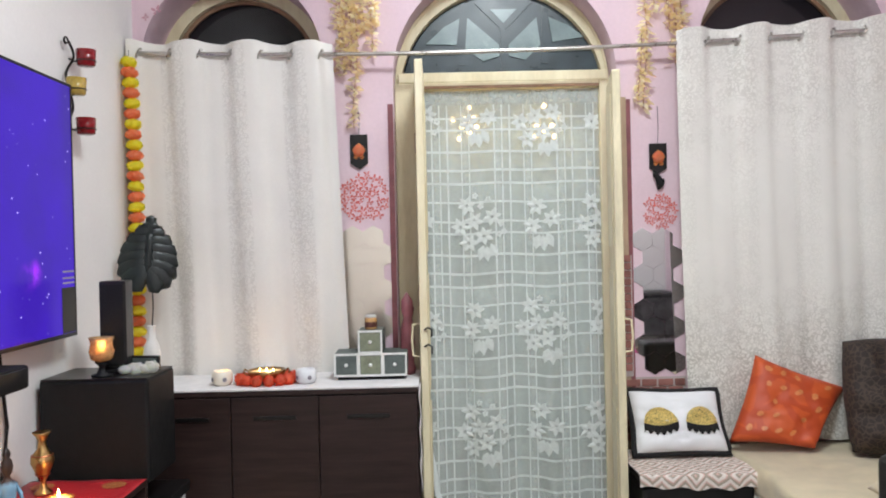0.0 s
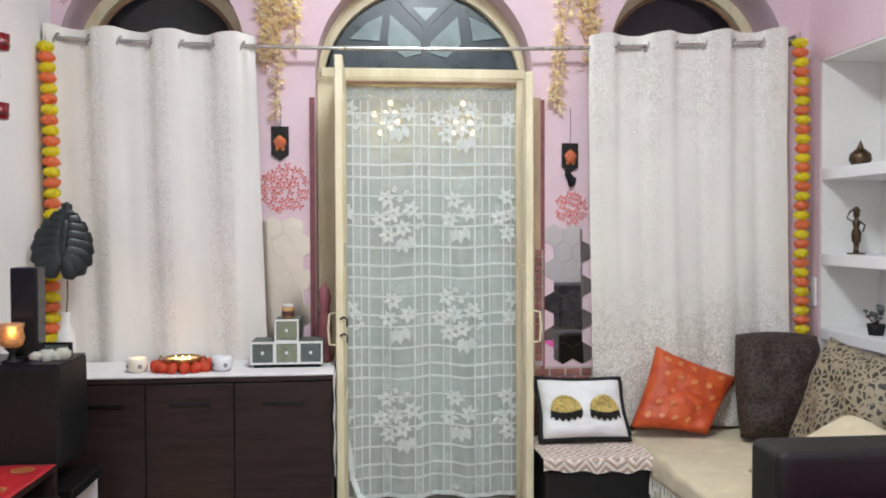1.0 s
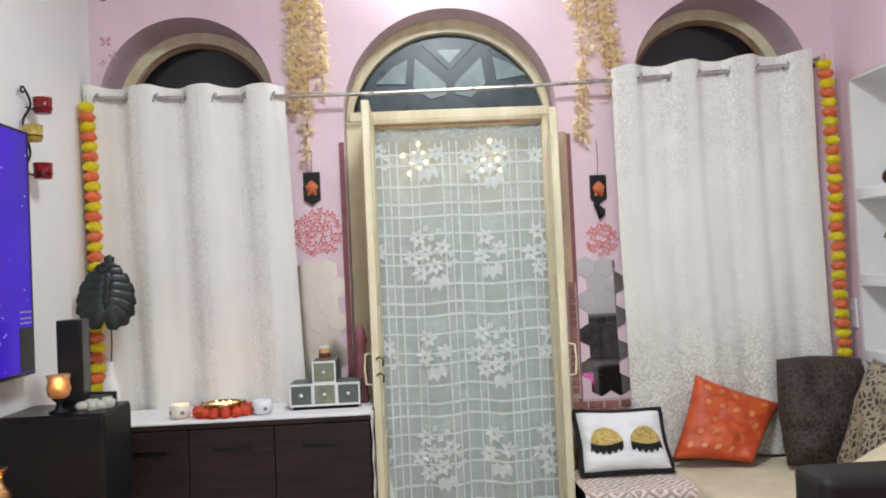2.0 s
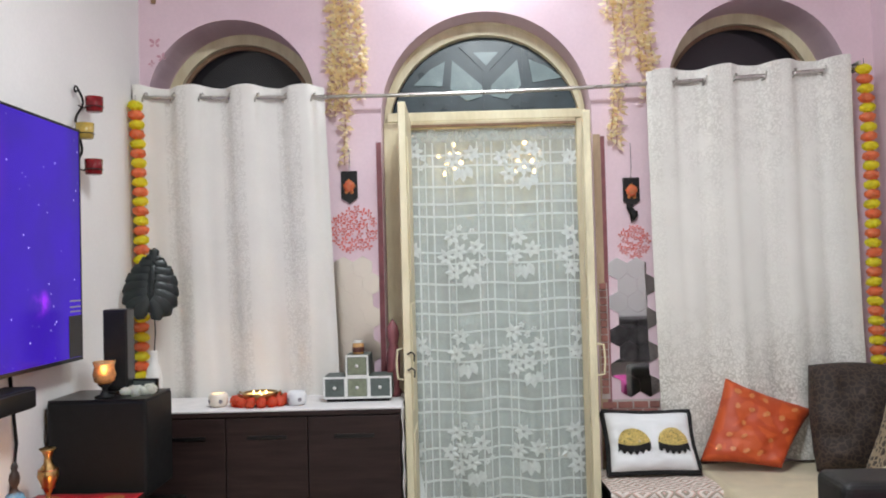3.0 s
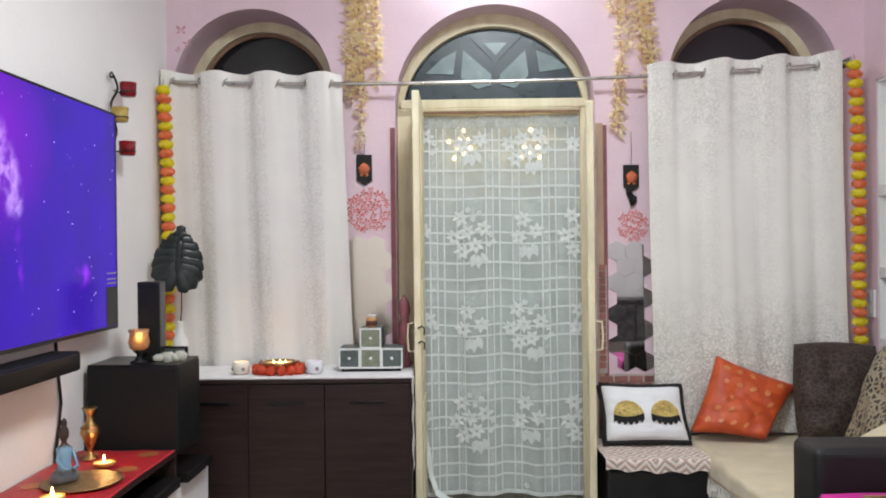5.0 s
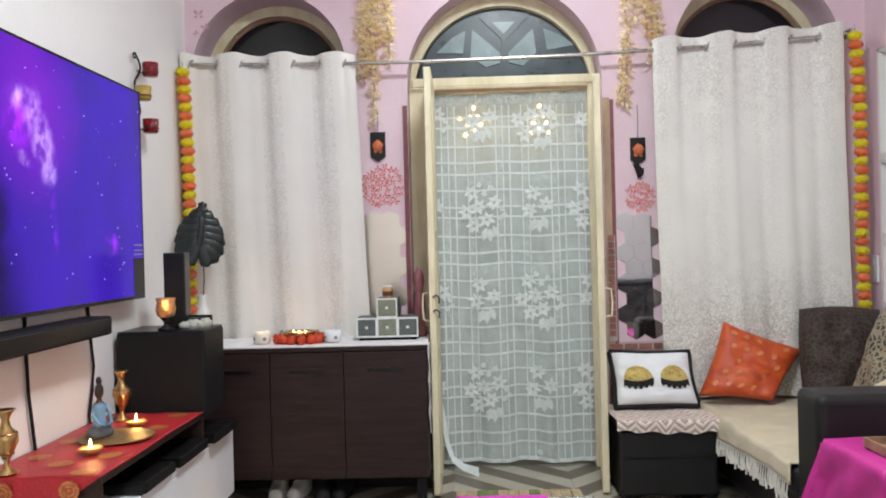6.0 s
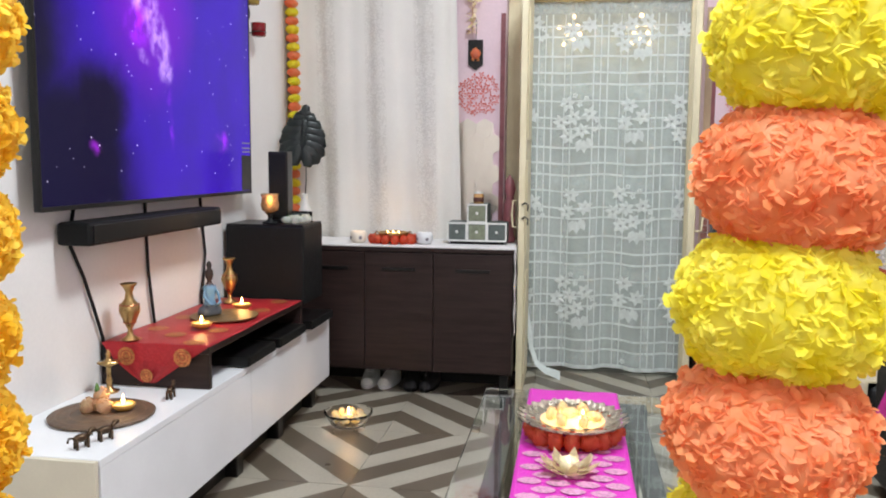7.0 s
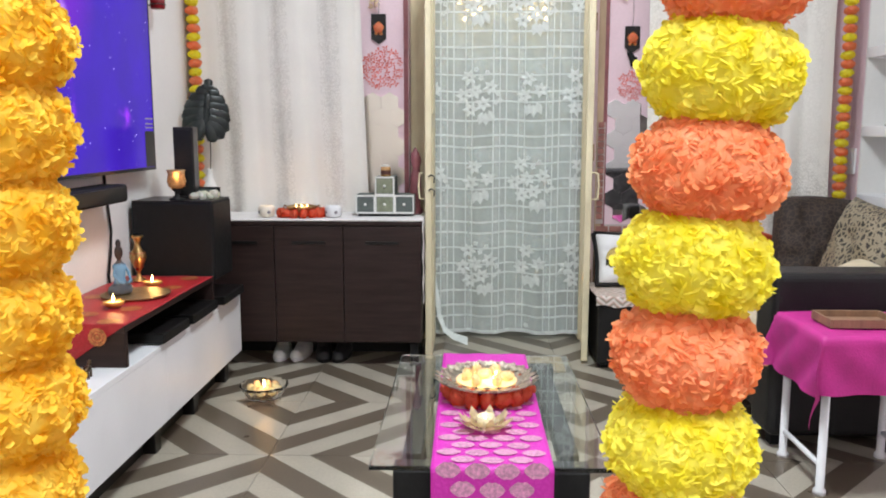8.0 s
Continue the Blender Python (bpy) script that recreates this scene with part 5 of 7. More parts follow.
def diya(label, x, y, z, r=0.036, power=0.32):
    d = thing("diya", label, "oil lamp", (x, y, z), group="clay diyas")
    part("bowl", lathe([(r * 0.55, 0), (r * 0.95, 0.012), (r, 0.02), (r * 0.9, 0.021), (r * 0.5, 0.008)], 22, wave=lambda a, q, h: 1 + 0.12 * max(0, math.cos(a)) ** 8), mat("golden_clay", (0.72, 0.42, 0.10), 0.4, 0.3, vary=0.2, scale=40), d, smooth=True)
    part("wax", lathe([(r * 0.5, 0.009), (r * 0.86, 0.0165), (0.001, 0.017)], 18), WAX, d)
    flame(d, 0, 0, 0.018, 1.0, power)
    return d


# ---- on the cabinet ----
TOPZ = CZ + 0.030
urli = thing("urli_bowl", "brass bowl candle ringed with orange flowers", "candle bowl", (-1.065, -0.385, TOPZ))
part("bowl", lathe([(0.03, 0.02), (0.06, 0.024), (0.075, 0.045), (0.078, 0.058), (0.073, 0.059), (0.055, 0.035), (0.001, 0.032)], 30), BRASS, urli, smooth=True)
for s in (-1, 1):
    part("handle", tube([(s * 0.074, 0, 0.05), (s * 0.09, 0, 0.062), (s * 0.096, 0, 0.05), (s * 0.088, 0, 0.038), (s * 0.07, 0, 0.036)], 0.004, 6), BRASS, urli, smooth=True)
part("wax", lathe([(0.055, 0.036), (0.068, 0.05), (0.001, 0.051)], 24), WAX, urli)
for dx in (-0.028, 0, 0.028):
    flame(urli, dx, 0.0, 0.050, 0.5, 0.28 if dx == 0 else 0)
rose = pom_mesh("ring_flower", petal_paper("coral_ring_petals", (0.88, 0.19, 0.09), (0.74, 0.11, 0.055)), 0.027, 0.8, 40, 21)
for k in range(14):
    a = 2 * math.pi * k / 14
    o = part("ring_flower", rose, None, urli)
    o.location = (0.108 * math.cos(a), 0.075 * math.sin(a), 0.022)
    o.rotation_euler = (k, k * 2.1, k * 0.7)
CERAMIC = mat("cream_ceramic", (0.80, 0.72, 0.60), 0.35, vary=0.06, scale=20)
for x, warm in ((-1.245, True), (-0.90, False)):
    cup = thing("candle_cup", "small painted ceramic candle cup" + (" with a lit candle" if warm else ", unlit"), "candle holder", (x, -0.40, TOPZ), group="candle cups on the cabinet")
    part("cup", lathe([(0.028, 0), (0.042, 0.012), (0.043, 0.045), (0.036, 0.06), (0.031, 0.06), (0.034, 0.02), (0.001, 0.015)], 24), CERAMIC if warm else mat("white_ceramic", (0.74, 0.74, 0.75), 0.3, vary=0.06, scale=20), cup, smooth=True)
    for a in (3.9, 5.2):
        bm = lathe([(0.001, 0), (0.009, 0.0005), (0.006, 0.001), (0.001, 0.0012)], 12)
        bmesh.ops.transform(bm, matrix=pose(0.0438 * math.cos(a), 0.0438 * math.sin(a), 0.028, 90, 0, math.degrees(a) + 90), verts=bm.verts[:])
        part("painted_flower", bm, mat("grey_dot", (0.22, 0.2, 0.22), 0.5), cup)
    if warm:
        part("wax", lathe([(0.033, 0.02), (0.0335, 0.034), (0.001, 0.035)], 18), WAX, cup)
        flame(cup, 0, 0, 0.035, 0.7, 0.08)

# tiny chest of drawers
chest = thing("mini_drawers", "small stepped chest of four grey-green drawers with white edges", "drawer box", (-0.637, -0.30, TOPZ))
PALE = mat("chipped_white_edge", (0.72, 0.72, 0.68), 0.6, vary=0.12, scale=40)
DARKG = mat("grey_green_drawer", (0.10, 0.12, 0.11), 0.6, vary=0.25, scale=30)
OLIVE = mat("olive_drawer", (0.22, 0.24, 0.16), 0.6, vary=0.25, scale=30)
part("foot_board", box(-0.14, 0.14, -0.05, 0.09, 0.0, 0.014, 0.002), MATTBLACK, chest)
part("lower_body", box(-0.152, 0.152, -0.06, 0.10, 0.0145, 0.112, 0.003), DARKG, chest)
part("upper_body", box(-0.052, 0.052, -0.06, 0.10, 0.1125, 0.205, 0.003), DARKG, chest)
for x, z, m in ((-0.101, 0.02, DARKG), (0, 0.02, OLIVE), (0.101, 0.02, DARKG), (0, 0.115, OLIVE)):
    for a in ((x - 0.051, x + 0.051, z - 0.005, z + 0.004), (x - 0.051, x + 0.051, z + 0.083, z + 0.092)):
        part("white_edge", box(a[0], a[1], -0.066, -0.0605, a[2], a[3], 0.001), PALE, chest)
    for s in (-1, 1):
        part("white_edge", box(x + s * 0.047 - 0.004, x + s * 0.047 + 0.004, -0.0655, -0.0605, z + 0.0045, z + 0.0825, 0.001), PALE, chest)
    d = part("drawer", box(x - 0.041, x + 0.041, -0.064, -0.0605, z + 0.006, z + 0.081, 0.0015), m, chest)
    bm = bmesh.new()
    bmesh.ops.create_icosphere(bm, subdivisions=2, radius=0.008, matrix=Matrix.Translation((x, -0.070, z + 0.044)))
    part("knob", bm, PALE, d, "white knob", smooth=True)
jar = thing("candle_jar", "small amber candle jar on the mini drawers", "candle", (-0.637, -0.30, TOPZ + 0.2055))
part("glass", lathe([(0.022, 0), (0.026, 0.004), (0.026, 0.042), (0.022, 0.05), (0.018, 0.05)], 20), mat("amber_jar", (0.52, 0.30, 0.12), 0.2, vary=0.3, scale=50), jar, smooth=True)
part("cap", lathe([(0.02, 0.05), (0.022, 0.052), (0.022, 0.06), (0.001, 0.062)], 20), PALE, jar)
part("band", lathe([(0.0262, 0.01), (0.0268, 0.012), (0.0268, 0.03), (0.0262, 0.032)], 20), mat("dark_band", (0.10, 0.03, 0.02), 0.5), jar)
carv = thing("carved_figure", "tall dark maroon carved wooden ornament by the door", "ornament", (-0.485, -0.22, TOPZ))
part("carving", lathe([(0.03, 0), (0.034, 0.02), (0.022, 0.05), (0.032, 0.12), (0.03, 0.2), (0.02, 0.24), (0.028, 0.28), (0.024, 0.32), (0.008, 0.345), (0.002, 0.355)], 14, wave=lambda a, r, z: 1 + 0.12 * math.sin(3 * a + z * 30)), MAROON, carv, smooth=True)

# monstera leaf in a white bottle vase
vase = thing("bottle_vase", "slim white bottle vase with one black monstera leaf", "vase", (-1.565, -0.30, TOPZ))
part("bottle", lathe([(0.028, 0), (0.036, 0.02), (0.037, 0.12), (0.03, 0.16), (0.016, 0.19), (0.015, 0.235), (0.019, 0.242), (0.013, 0.243)], 22), mat("white_bottle", (0.76, 0.74, 0.7), 0.3, vary=0.05, scale=20), vase, smooth=True)
LEAFBLACK = mat("black_leaf", (0.012, 0.018, 0.017), 0.35, vary=0.4, scale=20, bump=0.1)
bm = bmesh.new()


def lobe(s, root, tip, half, droop):
    """One finger of the leaf: a ridged strip from the midrib to a blunt tip; s: side."""
    rows = []
    for k in range(8):
        t = k / 7
        along = root.lerp(tip, t) + Vector((0, 0, -droop * t * t))
        d = (tip - root).normalized()
        across = Vector((-d.z, 0, d.x))
        w = 1.16 * half * (1.0 if t < 0.80 else math.sqrt(max(0.02, 1 - ((t - 0.80) / 0.20) ** 2))) * (0.8 + 0.2 * t)
        row = []
        for q in (-1, -0.45, 0, 0.45, 1):
            ridge = -0.007 * (1 - abs(q)) * min(1, 4 * t) * (1 - 0.4 * t)
            cup = 0.030 * (abs(along.x) / 0.12) ** 2
            row.append(bm.verts.new((along.x + across.x * w * q, cup + ridge, along.z + across.z * w * q)))
        rows.append(row)
    for a, b in zip(rows, rows[1:]):
        for q in range(4):
            bm.faces.new((a[q], a[q + 1], b[q + 1], b[q]))


for s in (-1, 1):
    for zr, tx, tz, half in ((-0.050, 0.050, -0.150, 0.030), (-0.045, 0.094, -0.124, 0.031), (-0.025, 0.118, -0.080, 0.031), (0.005, 0.122, -0.030, 0.030), (0.035, 0.114, 0.020, 0.029), (0.065, 0.092, 0.066, 0.027), (0.092, 0.060, 0.108, 0.024), (0.110, 0.028, 0.140, 0.020)):
        lobe(s, Vector((0, 0, zr)), Vector((s * tx, 0, tz)), half, 0.010)
lobe(1, Vector((0, 0, 0.09)), Vector((0.002, 0, 0.165)), 0.020, 0.0)
lobe(1, Vector((0, 0, 0.10)), Vector((0, 0, -0.075)), 0.017, 0.0)
bmesh.ops.recalc_face_normals(bm, faces=bm.faces[:])
bmesh.ops.solidify(bm, geom=bm.faces[:], thickness=0.0012)
bmesh.ops.transform(bm, matrix=pose(0.005, -0.03, 0.545, -6, 5, 16), verts=bm.verts[:])
lf2 = part("leaf", bm, LEAFBLACK, vase, "black monstera leaf with deep notches", smooth=True)
part("vein", tube([(0.004, -0.040, 0.47), (0.010, -0.046, 0.57), (0.016, -0.048, 0.69)], 0.0025, 6), LEAFBLACK, lf2)
part("stalk", tube([(0, 0, 0.2), (0.012, -0.008, 0.32), (0.018, -0.03, 0.43), (0.015, -0.034, 0.56)], 0.003, 6), LEAFBLACK, vase)

# ---- on the subwoofer ----
BT = BZ + 0.004
sp = thing("satellite_speaker", "tall slim black satellite speaker on the subwoofer", "speaker", (-1.502, -0.825, BT), 6)
part("enclosure", box(-0.045, 0.045, -0.05, 0.05, 0.014, 0.325, 0.006), BLACK, sp)
part("grille", box(-0.04, 0.04, -0.056, -0.0505, 0.03, 0.315, 0.003), MATTBLACK, sp)
part("stand", box(-0.055, 0.055, -0.06, 0.06, 0.0, 0.0135, 0.004), BLACK, sp)
gob = thing("tealight_goblet", "amber glass tealight goblet on a dark stem, lit", "candle holder", (-1.513, -0.935, BT))
part("stem", lathe([(0.034, 0), (0.036, 0.006), (0.012, 0.014), (0.01, 0.035), (0.026, 0.05), (0.001, 0.051)], 22), MATTBLACK, gob, smooth=True)
AMBER = mat("amber_mosaic_glass", (0.80, 0.50, 0.22), 0.15, vary=0.35, scale=60, bump=0.6, grain=200)
AMBER.node_tree.nodes["Principled BSDF"].inputs["Transmission Weight"].default_value = 0.55
part("cup", lathe([(0.02, 0.0515), (0.036, 0.06), (0.042, 0.085), (0.036, 0.115), (0.042, 0.135), (0.039, 0.135), (0.033, 0.113), (0.039, 0.085), (0.001, 0.06)], 26), AMBER, gob, smooth=True)
flame(gob, 0, 0, 0.075, 1.0, 0.15)
flo = thing("white_flowers", "small bunch of white cloth flowers lying on the subwoofer", "flowers", (-1.405, -0.90, BT))
wp = pom_mesh("white_bloom", petal_paper("white_petals", (0.88, 0.88, 0.82), (0.75, 0.78, 0.66)), 0.027, 0.6, 36, 31)
for k, (x, y) in enumerate(((-0.04, 0), (-0.01, 0.012), (0.02, 0), (0.045, 0.012), (0.004, -0.014))):
    o = part("bloom", wp, None, flo)
    o.location, o.rotation_euler = (x, y, 0.016 + 0.004 * (k % 2)), (0.3 * k, 0.2 * k, k)
pf = thing("photo_frame", "small black photo frame standing on the subwoofer", "photo frame", (-1.412, -0.80, BT), -8)
part("frame", box(-0.055, 0.055, -0.006, 0.006, 0.0, 0.05, 0.002), BLACK, pf)
part("picture", box(-0.045, 0.045, -0.0075, -0.0062, 0.009, 0.042), DARKG, pf, "dark picture")
part("prop", box(-0.01, 0.01, 0.006, 0.03, 0.0, 0.006), BLACK, pf)

# ---- on the riser and the unit ----
RED = brocade("red_silk", (0.38, 0.007, 0.014), (0.42, 0.010, 0.018), 60, 0.1, 0.42)
GOLDTH = mat("gold_thread", (0.60, 0.22, 0.07), 0.45, 0.3, vary=0.45, scale=90, bump=0.6, grain=300)
rr = thing("red_runner", "red silk runner with gold medallions on the riser", "table runner")
XR0, XR1 = W + 0.008, RX + 0.002


def runner_at(u, v):
    return Vector((XR0 + (XR1 - XR0) * u, RY0 - 0.004 + (RY1 - RY0 - 0.015) * v, RZ + 0.004 + 0.0015 * math.sin(u * 14 + v * 11)))


part("cloth", sheet(20, 40, runner_at, 0.003), RED, rr, smooth=True)
tri_bm = bmesh.new()
n = 14
grid = []
for i in range(n + 1):
    d = i / n
    left, right = XR0 + 0.14 * d ** 1.0, XR1 - 0.19 * d
    grid.append([tri_bm.verts.new((left + (right - left) * k / n, RY0 - 0.005 - 0.012 * math.sin(d * 3) - 0.004 * math.sin(k * 1.7 + d * 4), RZ + 0.004 - 0.13 * d)) for k in range(n + 1)])
for i in range(n):
    for k in range(n):
        tri_bm.faces.new((grid[i][k], grid[i + 1][k], grid[i + 1][k + 1], grid[i][k + 1]))
part("hanging_point", tri_bm, RED, rr, smooth=True)


def medallion(parent, m, r, material):
    bm = bmesh.new()
    for k in range(3):
        r0, r1 = r * (0.0, 0.36, 0.68)[k], r * (0.28, 0.6, 1.0)[k]
        seg = 24
        inner = [bm.verts.new((r0 * math.cos(2 * math.pi * q / seg), r0 * math.sin(2 * math.pi * q / seg), 0)) for q in range(seg)] if r0 else [bm.verts.new((0, 0, 0))] * seg
        outer = [bm.verts.new((r1 * (1 + 0.05 * (q % 2)) * math.cos(2 * math.pi * q / seg), r1 * (1 + 0.05 * (q % 2)) * math.sin(2 * math.pi * q / seg), 0)) for q in range(seg)]
        for q in range(seg):
            w = (q + 1) % seg
            bm.faces.new((inner[q], outer[q], outer[w], inner[w]) if r0 else (inner[0], outer[q], outer[w]))
    bmesh.ops.transform(bm, matrix=m, verts=bm.verts[:])
    return part("medallion", bm, material, parent, "gold woven medallion")


for j, y in enumerate((0.06, 0.16, 0.26, 0.36, 0.48, 0.58, 0.70, 0.80, 0.92)):
    for u in ((0.2, 0.8) if j % 2 == 0 else (0.5,)):
        p = runner_at(u, y)
        medallion(rr, pose(p.x, p.y, p.z + 0.0022), 0.036, GOLDTH)
for x, z in ((XR0 + 0.10, RZ - 0.035), (XR1 - 0.085, RZ - 0.032), (XR0 + 0.17, RZ - 0.098)):
    medallion(rr, pose(x, RY0 - 0.0215, z, 90, 0, 0), 0.03 if z > RZ - 0.09 else 0.022, GOLDTH)


def brass_vase(x, y, z, h):
    v = thing("brass_vase", "engraved brass bud vase on the red runner", "vase", (x, y, z), group="brass vases")
    k = h / 0.21
    part("body", lathe([(0.028 * k, 0), (0.030 * k, 0.004 * k), (0.012 * k, 0.018 * k), (0.008 * k, 0.04 * k), (0.020 * k, 0.065 * k), (0.037 * k, 0.105 * k), (0.036 * k, 0.125 * k), (0.016 * k, 0.152 * k), (0.012 * k, 0.175 * k), (0.020 * k, 0.195 * k), (0.031 * k, 0.208 * k), (0.028 * k, 0.209 * k), (0.010 * k, 0.19 * k)], 28), BRASS, v, smooth=True)
    for z0 in (0.062, 0.128):
        part("band", lathe([(0.0205 * k if z0 < 0.1 else 0.0345 * k, z0 * k), (0.0235 * k if z0 < 0.1 else 0.0365 * k, (z0 + 0.002) * k), (0.0245 * k if z0 < 0.1 else 0.034 * k, (z0 + 0.005) * k)], 28), mat("rosy_brass", (0.5, 0.2, 0.1), 0.35, 1.0, vary=0.3, scale=40), v)
    return v


RT = RZ + 0.0085
brass_vase(-1.63, -1.93, RT, 0.195)
brass_vase(-1.60, -1.19, RT, 0.195)
diya("golden clay diya with a lit wick on the red runner", -1.485, -1.70, RT)
diya("golden clay diya with a lit wick on the red runner", -1.50, -1.30, RT)
plate = thing("brass_tray", "flat round antique brass tray on the red runner", "tray", (-1.49, -1.49, RT))
part("disc", lathe([(0.11, 0), (0.125, 0.003), (0.13, 0.008), (0.126, 0.008), (0.115, 0.005), (0.001, 0.004)], 36), mat("dull_brass", (0.36, 0.25, 0.12), 0.45, 0.8, vary=0.4, scale=60, bump=0.5), plate, smooth=True)
PT = RT + 0.0085


def two_tone():
    m, n, l, b = principled("painted_resin")
    co, sep, r, ns = n.new("ShaderNodeTexCoord"), n.new("ShaderNodeSeparateXYZ"), n.new("ShaderNodeValToRGB"), n.new("ShaderNodeTexNoise")
    l.new(co.outputs["Object"], sep.inputs["Vector"])
    ns.inputs["Scale"].default_value = 60
    l.new(co.outputs["Object"], ns.inputs["Vector"])
    mr, ad = n.new("ShaderNodeMapRange"), n.new("ShaderNodeMath")
    mr.inputs["From Max"].default_value = 0.22
    l.new(sep.outputs["Z"], mr.inputs["Value"])
    ad.operation = "MULTIPLY_ADD"
    l.new(ns.outputs["Fac"], ad.inputs[0])
    ad.inputs[1].default_value = 0.06
    l.new(mr.outputs["Result"], ad.inputs[2])
    l.new(ad.outputs["Value"], r.inputs["Fac"])
    r.color_ramp.elements[0].color, r.color_ramp.elements[1].color = (0.07, 0.075, 0.09, 1), (0.02, 0.014, 0.012, 1)
    for p, c in ((0.22, (0.10, 0.12, 0.15)), (0.27, (0.16, 0.30, 0.44)), (0.56, (0.18, 0.34, 0.48)), (0.60, (0.06, 0.03, 0.02))):
        e = r.color_ramp.elements.new(p)
        e.color = (*c, 1)
    l.new(r.outputs["Color"], b.inputs["Base Color"])
    b.inputs["Roughness"].default_value = 0.45
    return m


fig = bmesh.new()
lathe([(0.05, 0), (0.055, 0.012), (0.05, 0.03), (0.034, 0.042), (0.026, 0.06), (0.03, 0.095), (0.034, 0.115), (0.014, 0.128), (0.010, 0.138), (0.018, 0.150), (0.021, 0.165), (0.017, 0.182), (0.010, 0.190), (0.014, 0.200), (0.010, 0.212), (0.002, 0.218)], 20, bm=fig, wave=lambda a, r, z: 1 + (0.28 * math.cos(2 * a) if z < 0.04 else 0.12 * math.cos(2 * a)))
tube([(0.03, 0, 0.112), (0.045, -0.015, 0.08), (0.035, -0.045, 0.05), (0.01, -0.055, 0.045)], 0.008, 7, bm=fig)
tube([(-0.03, 0, 0.112), (-0.045, -0.015, 0.08), (-0.035, -0.045, 0.05), (-0.01, -0.055, 0.045)], 0.008, 7, bm=fig)
statue = tagged(part("figurine", fig, two_tone(), smooth=True), "seated blue and dark resin figurine on the tray", "figurine")
statue.matrix_world = pose(-1.545, -1.50, PT, 0, 0, 60) @ Matrix.Diagonal((0.72, 0.72, 0.97, 1))

# brass oil lamp, wooden tray, ornaments on the white top
ol = thing("brass_oil_lamp", "small brass pillar oil lamp on the white unit", "oil lamp", (-1.645, -2.04, UZ))
part("pillar", lathe([(0.03, 0), (0.031, 0.005), (0.012, 0.012), (0.008, 0.03), (0.011, 0.036), (0.007, 0.05), (0.008, 0.085), (0.03, 0.096), (0.031, 0.101), (0.012, 0.104), (0.006, 0.118), (0.009, 0.124), (0.002, 0.142)], 22, wave=lambda a, r, z: 1 + (0.18 * math.cos(5 * a) if 0.09 < z < 0.103 else 0)), BRASS, ol, smooth=True)
tray = thing("wooden_tray", "round dark wooden tray on the white unit", "tray", (-1.525, -2.275, UZ))
part("disc", lathe([(0.135, 0), (0.148, 0.003), (0.15, 0.010), (0.145, 0.012), (0.001, 0.011)], 48), mat("coiled_brown_wood", (0.14, 0.085, 0.05), 0.5, vary=0.45, scale=20, bump=0.5, grain=140), tray, smooth=True)
for r in (0.05, 0.085, 0.12):
    part("groove", lathe([(r, 0.0105), (r + 0.002, 0.0128), (r + 0.006, 0.0128), (r + 0.008, 0.0105)], 48), mat("brown_ridge", (0.17, 0.10, 0.06), 0.5, vary=0.3, scale=40), tray)
diya("golden clay diya with a lit wick on the wooden tray", -1.475, -2.245, UZ + 0.0135, 0.034, 0.15)
sh = thing("shell_flowers", "cream cloth flowers beside the diya on the tray", "flowers", (-1.545, -2.265, UZ + 0.0125))
sb = pom_mesh("cream_bloom", petal_paper("cream_petals", (0.80, 0.60, 0.40), (0.66, 0.40, 0.25)), 0.026, 0.8, 36, 41)
for k, (x, y, z) in enumerate(((0, 0, 0.02), (0.028, -0.012, 0.02), (-0.02, -0.018, 0.018), (0.005, 0.012, 0.045))):
    o = part("bloom", sb, None, sh)
    o.location, o.rotation_euler = (x, y, z), (k, 0.4 * k, k)
part("leaf", lathe([(0.002, 0.05), (0.008, 0.065), (0.002, 0.085)], 8), mat("green_leaf", (0.10, 0.22, 0.05), 0.5), sh)
BRONZE = mat("dark_bronze", (0.10, 0.065, 0.04), 0.35, 0.9, vary=0.4, scale=50)


def small_beast(x, y, turn):
    bm = bmesh.new()
    bmesh.ops.create_icosphere(bm, subdivisions=2, radius=1, matrix=Matrix.Translation((0, 0, 0.028)) @ Matrix.Diagonal((0.024, 0.012, 0.012, 1)))
    bmesh.ops.create_icosphere(bm, subdivisions=2, radius=1, matrix=Matrix.Translation((0.03, 0, 0.044)) @ Matrix.Diagonal((0.011, 0.007, 0.008, 1)))
    tube([(0.018, 0, 0.032), (0.027, 0, 0.043)], 0.007, 7, bm=bm)
    for lx in (-0.015, 0.015):
        for ly in (-0.007, 0.007):
            tube([(lx, ly, 0.026), (lx, ly, 0.0)], 0.004, 6, bm=bm)
    tube([(-0.022, 0, 0.032), (-0.034, 0, 0.034), (-0.038, 0, 0.022)], 0.003, 6, bm=bm)
    o = tagged(part("animal_figurine", bm, BRONZE, smooth=True), "tiny dark bronze animal figurine on the white unit", "figurine", group="bronze animals")
    o.matrix_world = pose(x, y, UZ, 0, 0, turn)


small_beast(-1.425, -2.53, 60)
small_beast(-1.40, -2.46, 55)
small_beast(-1.415, -2.07, 100)

